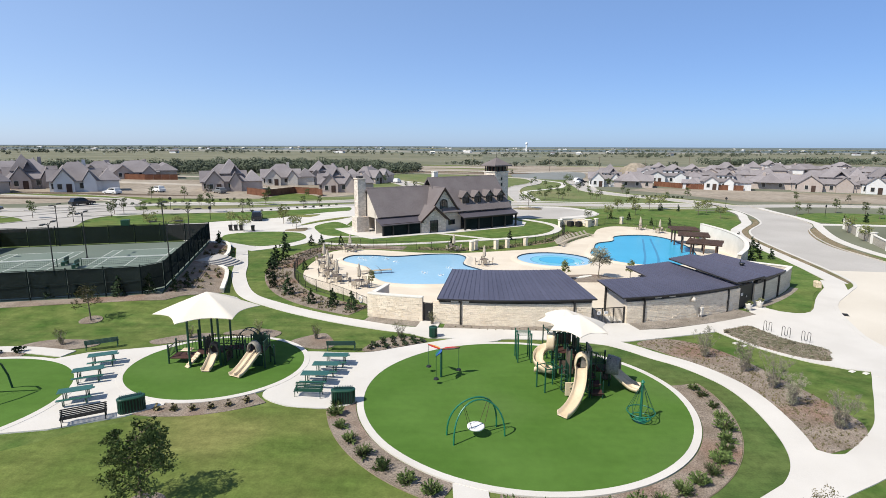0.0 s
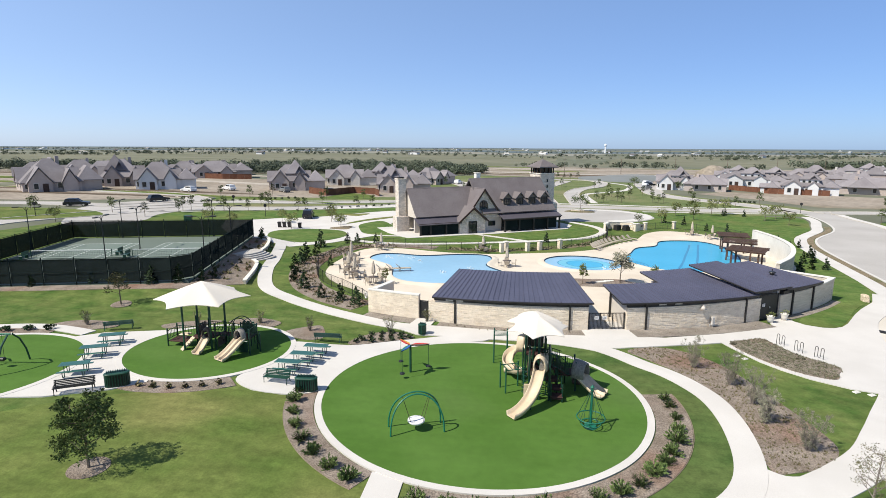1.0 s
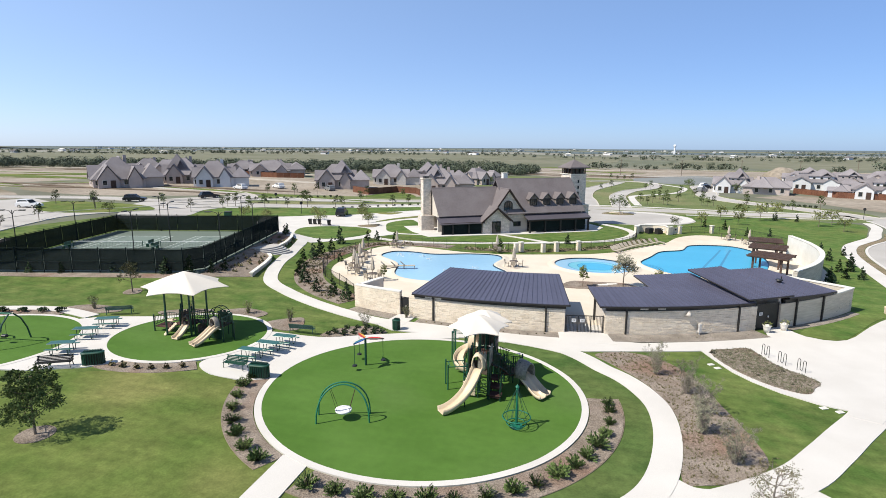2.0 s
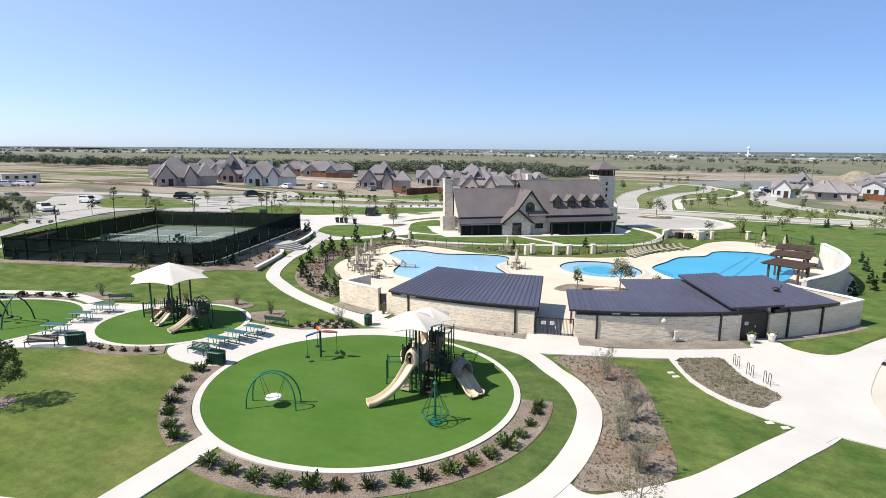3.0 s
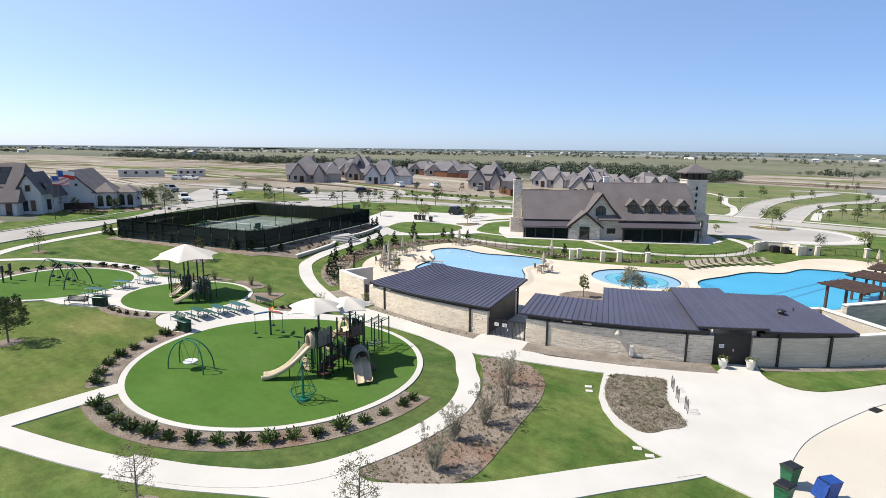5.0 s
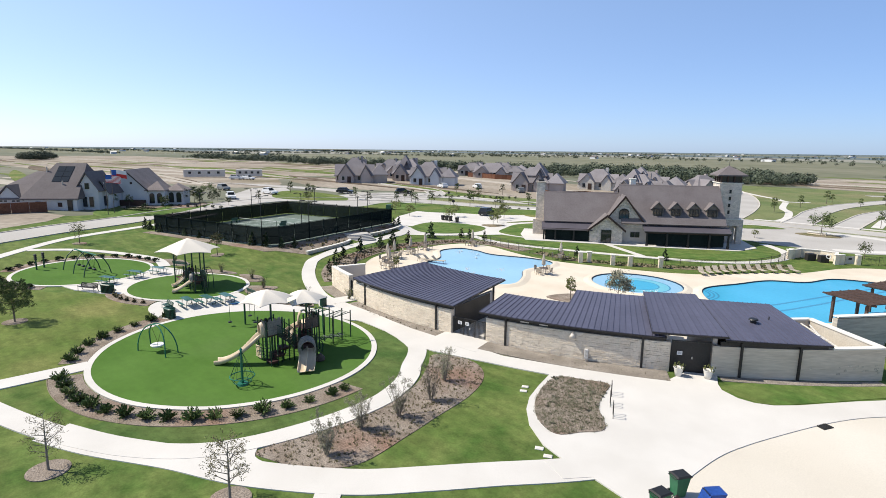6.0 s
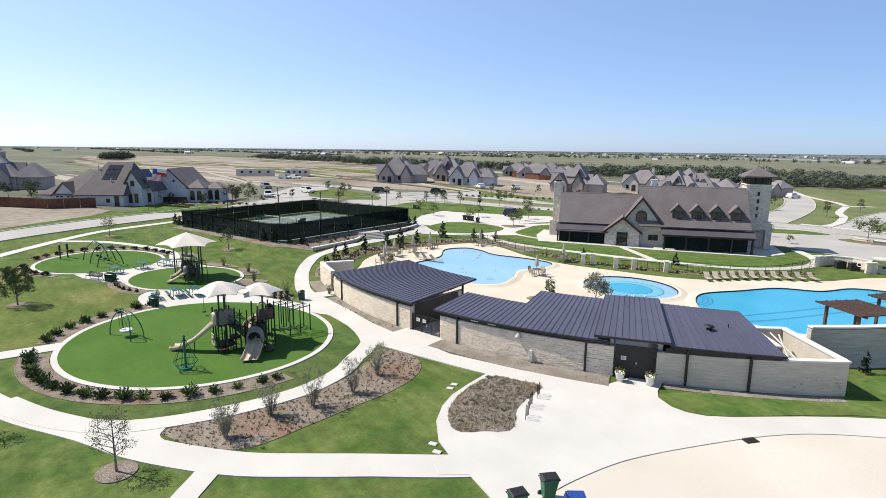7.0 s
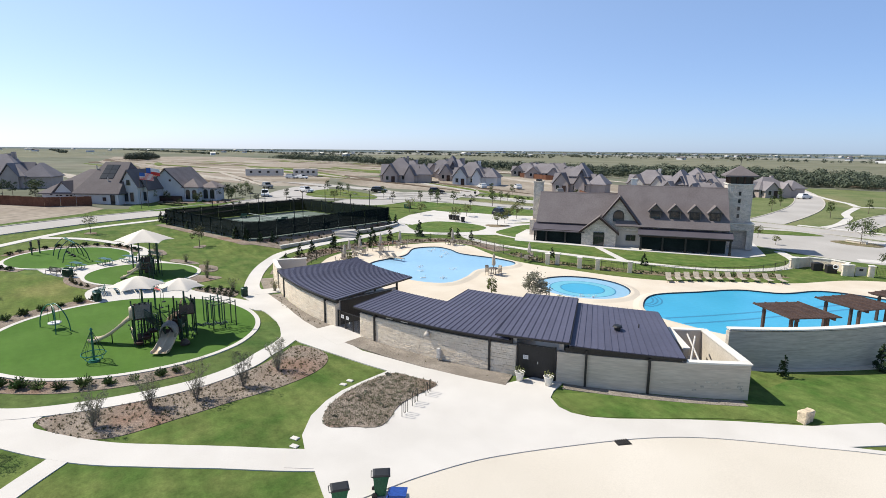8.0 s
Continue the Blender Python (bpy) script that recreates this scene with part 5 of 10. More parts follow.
# ---- stairs and low walls by the court ----
STAIR = thing("garden_stairs", -27.4, 63.8, None, -16, "short flight of curved pale concrete steps up to the court", "stairs", "", "structure")
zb = gz(-24.8, 62.6) - STAIR.matrix_basis.translation.z
for k in range(5):
    bm = bmesh.new()
    out = [(1.55 - 0.42 * k + 0.75 * math.cos(radians(a)), (2.3 - 0.12 * k) * math.sin(radians(a))) for a in range(-90, 91, 15)] + [(-1.6, 2.0), (-1.6, -2.0)]
    prism(bm, out, zb - 0.3, zb + 0.16 * (k + 1) + 0.06)
    part("step", bm, STREET, STAIR)
for line, top in ((curve([court_pt(12.6, -3.4), court_pt(10.6, -4.3), court_pt(7, -4.75), court_pt(3.9, -4.9), court_pt(1.6, -5.0)], False, 5), 0.1), (curve([court_pt(17.6, -3.3), court_pt(20, -3.4), court_pt(22.7, -3.2), court_pt(25.6, -2.8), court_pt(28.2, -2.0), court_pt(29.4, -0.6)], False, 5), 0.3)):
    r = thing("retaining_wall", 0, 0, 0, 0, "low curved tan block retaining wall with a pale cap", "retaining wall", "", "structure")
    wall_line(line, -1.3, top, 0.28, TANWALL, r, True)

# ---- streets ----
def road(pts, w, label="pale concrete street with kerbs", m=STREET, h=0.04, n=5):
    drape("road", band(pts, w, True, n), h, m, label, "street")
    for s in (-1, 1):
        c = curve(pts, False, n)
        off = []
        for i, p in enumerate(c):
            d = (c[min(i + 1, len(c) - 1)] - c[max(i - 1, 0)]).normalized()
            off.append(p + Vector((-d.y, d.x)) * s * (w / 2 + 0.1))
        drape("kerb", band(off, 0.28, False), h + 0.1, KERB, "raised concrete kerb", "kerb")


KERB_L = [(31.9, 30), (33.0, 33.3), (33.1, 37.4), (33.6, 41.1), (35.0, 45), (36.9, 49.2), (39.0, 52.2), (43.1, 56.3), (46.4, 60), (48.7, 67.5), (50.5, 76), (53.3, 89.5), (55.4, 97), (57.8, 102.5), (60.8, 106.8), (66.0, 113.4), (69.2, 120), (71.8, 128.4), (73.4, 136.5), (73.6, 141.5)]
KERB_R = [(83, 149), (81.2, 143), (80.0, 135), (79.2, 124.7), (76.8, 114.8), (73.8, 108.9), (70.7, 105.0), (67.1, 98.3), (63.6, 90), (61.6, 83), (60.2, 72)]
drape("road", curve(KERB_L[:10], False, 4) + curve([(60.4, 66), (60.5, 60), (63, 48), (64, 34), (60, 20), (50, 11), (42, 12), (35, 20), (32.4, 28)], False, 4), 0.03, ROADC, "sunlit cream concrete turning circle", "street")
drape("road", curve(KERB_L[9:], False, 4) + curve(KERB_R + [(60.4, 66)], False, 4), 0.03, STREET, "pale grey concrete street", "street")
drape("kerb", band(KERB_L, 0.36), 0.075, CONCRETE, "raised concrete kerb", "kerb")
drape("kerb", band(KERB_R, 0.18), 0.14, KERB, "raised concrete kerb", "kerb")
drape("verge", band([(46.0, 60.6), (47.9, 67.7), (49.8, 76.2), (52.6, 89.8), (54.7, 97.3), (57.1, 102.9), (60.2, 107.3), (65.3, 113.9), (68.3, 120.5)], 1.0), 0.045, STRAW, "dry strip of verge between footpath and kerb", "verge")
drape("pavement", band([(44.8, 60.2), (46.7, 67.9), (48.4, 76.4), (51.2, 90.2), (53.3, 97.8), (55.9, 103.8), (59.0, 108.2), (63.6, 114.4), (66.6, 121), (70.2, 129), (72.0, 137)], 1.9), 0.05, CONCRETE, "pale concrete roadside footpath", "footpath")
drape("pavement", band([(82.4, 143), (81.2, 135), (80.2, 124), (78.2, 114.6), (75.4, 109.2), (70.9, 100.2), (67.3, 91.6), (64.9, 83), (63.4, 74)], 1.6), 0.05, CONCRETE, "pale concrete roadside footpath", "footpath")
drape("pavement", band([(77, 112.4), (85, 111.8), (95, 109.6), (120, 102)], 2.4), 0.055, CONCRETE, "pale concrete footpath to the houses", "footpath")
drape("verge", curve([(74.2, 107.4), (69.6, 99), (66.0, 91), (63.4, 83), (61.6, 75), (61.2, 82), (63.0, 89.6), (66.6, 98.2), (70.6, 105)]), 0.04, STRAW, "dry strip of verge between footpath and kerb", "verge")
drape("lawn", curve([(82, 127), (90, 132), (105, 129.5), (118, 118), (112, 107), (94, 112), (80.5, 115)]), 0.035, LUSH, "green lawn across the street", "lawn")
drape("lawn", curve([(30.9, 49.4), (31.4, 48.7), (32.3, 48.3), (33.8, 48.6), (35.7, 51.0), (38.7, 55.2), (42.4, 59.2), (43.8, 62.2), (45.8, 68.2), (47.6, 76.8), (50.4, 90.6), (52.4, 98.2), (55.0, 104.4), (58.0, 109.0), (62.4, 114.8), (65.4, 121.2), (68.6, 129), (69, 134.5), (62, 136.5), (56, 140.4), (45, 138.2), (36.6, 132.4), (34.6, 122), (38, 112), (46.2, 106), (46, 95), (45.6, 85), (43.5, 75), (38.5, 65), (37.2, 59.2)]), 0.025, LUSH, "lush lawn between the pool wall and the street", "lawn")
POND = mat("still_pond_water", (0.21, 0.22, 0.21), (0.25, 0.26, 0.25), 0.05, 0.5, 0.7, 0.05, spec=0.15, fine=0.05)
drape("water", curve([(34, 276), (42, 264), (54, 259), (65, 265), (76, 300), (80, 330), (68, 336), (46, 312), (36, 300)]), 0.09, POND, "grey-blue detention pond beyond the park lawns", "pond")
# storm inlet
bm = bmesh.new()
box(bm, 0, 0, 0.0, 0.75, 0.5, 0.04)
inlet = thing("storm_inlet", 36.55, 47.7, gz(36.55, 47.7) + 0.05, 65, "dark cast-iron storm drain grate in the forecourt", "drain grate")
part("frame", bm, DARKMETAL, inlet)
for k in range(6):
    bm = bmesh.new()
    box(bm, -0.3 + 0.12 * k, 0, 0.03, 0.05, 0.42, 0.03)
    part("grate_bar", bm, DARKMETAL, inlet)
for x, y, t in ((22.3, 39.5, 30), (22.6, 38.9, 30), (27.15, 34.0, 28), (27.85, 33.7, 28)):
    v = thing("valve_box", x, y, None, t, "flat pale valve cover set in the lawn", "valve box", "valve boxes")
    bm = bmesh.new()
    box(bm, 0, 0, 0.03, 0.42, 0.28, 0.06, bevel=0.015)
    part("body", bm, CAP, v)
    bm = bmesh.new()
    box(bm, 0, 0, 0.063, 0.34, 0.2, 0.012)
    part("lid", bm, CONCRETE, v)

# ---- streets beyond the park ----
FARLAWN = mat("half_dry_lawn", (0.125, 0.165, 0.062), (0.19, 0.21, 0.095), 0.12, 3.0, 0.95, 0.3, c=(0.23, 0.215, 0.115), s0=0.03, spec=0.1, fine=0.2, mown=0.12)
drape("lawn", curve([(2, 142), (-20, 139), (-45, 127), (-62, 116), (-72, 124), (-70, 134), (-48, 152), (-30, 158), (-22, 175), (-40, 262), (-20, 285), (40, 288), (60, 262), (56, 205), (68, 176), (80, 160), (76, 140), (60, 138)]), 0.015, FARLAWN, "green roadside lawns round the streets", "lawn")
drape("soil", curve([(-49, 147), (-62, 143), (-76, 137), (-92, 122), (-118, 112), (-150, 128), (-140, 190), (-90, 206), (-44, 205), (-28, 180), (-31, 160)]), 0.022, SOIL, "bare tan soil of unbuilt house lots", "soil")
drape("lawn", curve([(-50, 146), (-49, 153), (-47, 163), (-40, 161), (-35.5, 151), (-42, 146)]), 0.03, GRASS, "small back lawn behind a cedar fence", "lawn")
road([(-38, 2), (-46.5, 10.5), (-53, 19.5), (-58.6, 28.8), (-66.6, 42.6), (-73, 54), (-80, 68), (-84, 80), (-80, 94), (-73, 108)], 7.0, "sunlit concrete street along the park")
road([(-73, 105), (-66, 111.5), (-58.5, 114.7), (-48, 119.2), (-37, 126.7), (-25, 134.8), (-12, 141.6), (2, 145.4), (20, 146.6), (40, 146.6), (58, 146.8), (74, 148)], 6.4)
road([(-84, 108), (-74, 121), (-65, 127.2), (-53, 131.2), (-44, 135.2), (-38, 139), (-26, 145.4), (-12, 151.6)], 4.6)
road([(-200, 78), (-160, 84), (-128, 98), (-104, 108), (-88, 110), (-74, 118)], 5.5)
road([(-72, 122), (-78, 131), (-92, 139), (-110, 139), (-140, 150)], 5.5)
road([(-1, 150), (-3.5, 168), (-8, 190), (-16, 215), (-27, 240), (-42, 268), (-56, 300)], 7.5)
road([(13.5, 150), (12.8, 166), (11.6, 182), (12.8, 205), (17, 225), (22, 244), (26, 262)], 5.4)
road([(22, 150), (22.0, 169.3), (22.7, 188.2), (27.7, 210.2), (36.1, 227.7), (40.5, 249.2), (38, 266), (27.2, 270), (12.7, 262)], 4.6)
road([(77, 144), (72, 156), (66, 167), (58, 178), (53, 190), (52, 203), (56, 225), (58, 250)], 6.4)
road([(80, 146), (100, 148), (130, 143), (170, 130)], 6.0)
road([(-60, 345), (0, 330), (60, 326), (140, 330)], 5.0)
drape("pavement", curve([(50, 205), (52, 232), (55, 252), (63, 255), (60, 230), (56, 204)]), 0.06, STREET, "concrete parking bay with cars", "parking lot")
drape("pavement", curve([(-64, 90), (-67, 100), (-66.5, 106), (-65, 112.5), (-70, 121), (-73, 126), (-80, 127), (-88, 116), (-88, 104), (-80, 92), (-71, 82)]), 0.044, STREET, "concrete street junction", "street")
drape("pavement", [(-78, 71.5), (-90, 70.3), (-104, 80), (-117, 91), (-115.6, 101), (-99.4, 95), (-86, 84)], 0.06, STREET, "concrete parking lot with parked trucks", "parking lot")
drape("lawn", curve([(-102.6, 91.2), (-105, 99), (-92, 101.6), (-80.6, 100), (-76, 93.5), (-87.6, 83)]), 0.07, DRYGRASS, "dry grass island between streets", "lawn")
drape("pavement", curve([(1, 128), (6, 121), (15, 117.5), (27, 117.5), (34.5, 124), (36, 131), (31, 141), (20, 142), (8, 143), (0, 138)]), 0.05, STREET, "concrete arrival court beside the tower", "arrival court")
drape("lawn", curve([(-72.6, 39.2), (-69.4, 48.6), (-77.5, 60), (-86, 65.5), (-86, 57.6), (-88.6, 52), (-85.4, 43.2)]), 0.05, LUSH, "watered lawn with planted beds before the model homes", "lawn")
drape("planting_bed", curve([(-87.6, 49.2), (-82.4, 53.6), (-79.6, 50.4), (-83.6, 45.9)]), 0.08, MULCH, "mulched bed with rows of small clipped shrubs", "planting bed")
drape("planting_bed", curve([(-80.4, 54.4), (-77.4, 57.2), (-83.0, 64.2), (-85.6, 60.4)]), 0.08, MULCH, "mulched garden bed with dark shrubs", "planting bed")
drape("lawn", curve([(2.6, 136), (8.4, 140.6), (13.8, 140), (12, 137), (6.4, 132.6), (2.4, 132)]), 0.09, GRASS, "low planted strip beside the arrival court", "lawn")
drape("planting_bed", curve([(16.6, 134.6), (19.6, 133.0), (23.6, 134.2), (23.2, 137.2), (19, 138)]), 0.1, STRAW, "planted island with one tree in the arrival court", "planting bed")
drape("lawn", curve([(-62.0, 90.2), (-65.2, 99.7), (-65.0, 104.5), (-61.0, 108.6), (-56.7, 111.1), (-51.4, 114), (-46.8, 116), (-41.8, 119), (-35.7, 123.4), (-30.3, 127), (-23.8, 131.5), (-22.4, 125.7), (-24.5, 123.6), (-28.6, 119.5), (-32.9, 113), (-37.8, 107), (-42.4, 104.1), (-47.7, 99.3), (-54.6, 96.4)]), 0.09, LUSH, "long roadside lawn with a row of small shrubs", "lawn")
drape("lawn", curve([(-32.3, 114.1), (-28.6, 117.2), (-27.3, 116.9), (-28.8, 113.0)]), 0.09, DRYGRASS, "small grass strip in the car court", "lawn")
drape("lawn", curve([(-27.5, 101.7), (-25.7, 107.4), (-22.3, 112.9), (-20.0, 114.6), (-21.8, 110.3), (-24.8, 105.9), (-26.4, 102.2)]), 0.09, DRYGRASS, "small grass strip in the car court", "lawn")
drape("planting_bed", curve([(-28.4, 95.6), (-25.7, 98.2), (-24.9, 96.5), (-25.2, 94.0), (-27.8, 94.0)]), 0.09, STRAW, "small planted island with a tree", "planting bed")
for pts, w in (([(-66, 106.5), (-58, 110.2), (-48, 114.4), (-37, 121.6), (-25, 129.6), (-18, 134.5)], 0.9), ([(-68, 131), (-54, 134.6), (-44, 139.4), (-36, 143.6), (-26, 149.6), (-16, 155)], 1.4), ([(-44, 272), (-23.5, 240), (-13.9, 226), (-6.4, 217), (-1.1, 208.6), (3.9, 212.7)], 1.7), ([(-1.0, 206), (2.8, 185.6), (6.5, 175.6), (9.5, 160), (9.2, 152)], 1.7), ([(26.6, 157.7), (26.3, 176.1), (27.8, 188.4), (38.3, 200.9), (44.9, 212.8), (49.7, 233.9), (47.3, 245.9), (40, 262)], 2.0), ([(5, 151.8), (26, 153.6), (45, 153.4), (62, 153), (70, 152)], 1.6), ([(20, 139), (27.5, 139.6), (34, 135), (34.8, 129), (31.5, 123), (25.4, 119)], 2.2), ([(36, 139.4), (50, 141.4), (62, 141.6), (72, 143)], 1.0)):
    drape("pavement", band(pts, w), 0.06, CONCRETE, "pale concrete roadside footpath", "footpath")
for pts, lb in (([(-170, 128), (-130, 108), (-118, 100), (-122, 84), (-150, 74), (-200, 66), (-420, 60), (-700, 100), (-700, 230), (-480, 240), (-300, 225), (-210, 235), (-160, 200)], "wide bare soil of a construction field"), ([(-56, 14), (-70, 6), (-96, 8), (-104, 16.5), (-82, 32), (-76, 35), (-69, 31), (-62.5, 22)], "dry bare lot beside the street"), ([(66, 200), (78, 182), (86, 160), (130, 152), (190, 135), (210, 165), (150, 180), (110, 200), (80, 212)], "bare tan soil of unbuilt house lots"), ([(-10, 292), (20, 290), (60, 295), (180, 330), (220, 420), (40, 440), (-20, 400), (-30, 340)], "bare graded soil in the distance"), ([(62, 250), (120, 250), (200, 220), (280, 260), (280, 340), (120, 330), (70, 300)], "bare tan soil of unbuilt house lots")):
    drape("soil", pts, 0.02, SOIL, lb, "soil")
# graded terraces of darker and lighter earth
SOILDARK = mat("turned_brown_soil", (0.13, 0.10, 0.075), (0.19, 0.15, 0.115), 0.03, 0.4, 0.95, 0.1, spec=0.05, fine=0.25)
SOILPALE = mat("pale_graded_soil", (0.42, 0.375, 0.32), (0.50, 0.45, 0.39), 0.03, 0.4, 0.95, 0.1, spec=0.05, fine=0.2)
r = random.Random(5)
for k in range(90):
    a = radians(r.uniform(118, 172))
    d = r.uniform(170, 520)
    cx, cy = d * math.cos(a), min(d * math.sin(a), 235)
    L, w, t = r.uniform(18, 80), r.uniform(1.2, 4.5), r.uniform(-0.2, 0.3)
    drape("soil", curve([(cx - L * math.cos(t), cy - L * math.sin(t)), (cx, cy - w), (cx + L * math.cos(t), cy + L * math.sin(t)), (cx, cy + w)]), 0.05 + 0.002 * k, (SOILDARK, SOILPALE, DRYGRASS)[k % 3], "long graded strip of earth on the construction field", "soil")
for k in range(16):
    cx, cy = r.uniform(-20, 190), r.uniform(300, 430)
    L, w = r.uniform(15, 50), r.uniform(2, 8)
    drape("soil", curve([(cx - L, cy), (cx, cy - w), (cx + L, cy + r.uniform(-6, 6)), (cx, cy + w)]), 0.05 + 0.002 * k, (SOILDARK, SOILPALE, DRYGRASS)[k % 3], "long graded strip of earth in the distance", "soil")
# aerial haze is put into these base colours: fields greyed, farthest woodland blue-grey
GREENFIELD = mat("green_crop", (0.165, 0.172, 0.118), (0.225, 0.218, 0.16), 0.012, 0.08, 0.95, 0.0, spec=0.05, fine=0.15)
TANFIELD = mat("dry_stubble", (0.255, 0.25, 0.215), (0.31, 0.30, 0.26), 0.01, 0.06, 0.95, 0.0, spec=0.05, fine=0.15)
FARHAZE = mat("far_haze_woodland", (0.115, 0.15, 0.165), (0.175, 0.205, 0.22), 0.004, 0.03, 1.0, 0.0, spec=0.0, fine=0.15)
for pts, m, lb in (([(60, 480), (900, 420), (1500, 700), (1300, 1150), (200, 1050)], GREENFIELD, "green crop field"), ([(-900, 420), (-200, 330), (-30, 360), (40, 620), (60, 900), (-700, 900)], GREENFIELD, "green crop field"),
                  ([(-1500, 500), (-950, 420), (-850, 900), (-1500, 1000)], TANFIELD, "dry stubble field"), ([(-2400, 100), (-900, 150), (-900, 420), (-2400, 700)], GREENFIELD, "green crop field"),
                  ([(-1400, -100), (-560, 20), (-720, 90), (-1500, 90)], GREENFIELD, "green crop field"),
                  ([(220, 1060), (1350, 1160), (1500, 1290), (240, 1300)], TANFIELD, "dry stubble field"), ([(-900, 1000), (100, 1000), (200, 1250), (-1000, 1300)], TANFIELD, "dry stubble field"),
                  ([(-2600, 1310), (2600, 1330), (2700, 1900), (-2800, 1900)], FARHAZE, "distant wooded farmland"), ([(-4300, 500), (-1500, 600), (-1550, 1300), (-2600, 1900), (-4300, 1900)], FARHAZE, "distant wooded farmland"),
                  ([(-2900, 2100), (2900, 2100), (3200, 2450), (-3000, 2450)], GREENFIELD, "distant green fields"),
                  ([(-4700, 2500), (4700, 2500), (4700, 4800), (-4700, 4800)], FARHAZE, "distant wooded farmland"), ([(-4700, -600), (-2500, -300), (-2450, 480), (-4700, 450)], FARHAZE, "distant wooded farmland")):
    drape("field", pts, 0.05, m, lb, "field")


# ---- houses ----
def hip(bm, x0, x1, y0, y1, z0, z1, over=0.5, t=0.18):
    """A hipped roof with its eaves' underside."""
    x0, x1, y0, y1 = x0 - over, x1 + over, y0 - over, y1 + over
    w, d = x1 - x0, y1 - y0
    k = min(w, d) / 2 * 0.92
    ym, xm = (y0 + y1) / 2, (x0 + x1) / 2
    if w >= d:
        r = [(x0 + k, ym, z1), (x1 - k, ym, z1)]
        fs = [(4, 5, 9, 8), (5, 6, 9), (6, 7, 8, 9), (7, 4, 8)]
    else:
        r = [(xm, y0 + k, z1), (xm, y1 - k, z1)]
        fs = [(4, 5, 8), (5, 6, 9, 8), (6, 7, 9), (7, 4, 8, 9)]
    c = [(x0, y0), (x1, y0), (x1, y1), (x0, y1)]
    return solid(bm, [(*p, z0 - t) for p in c] + [(*p, z0) for p in c] + r, [(3, 2, 1, 0), (0, 1, 5, 4), (1, 2, 6, 5), (2, 3, 7, 6), (3, 0, 4, 7)] + fs)


def gab(bm, x, w, y0, y1, z0, z1, t=0.18):
    """A gabled roof with its ridge along y."""
    return loft(bm, [[(x - w, y, z0), (x, y, z1), (x + w, y, z0), (x + w, y, z0 - t), (x, y, z1 - t * 1.6), (x - w, y, z0 - t)] for y in (y0, y1)])


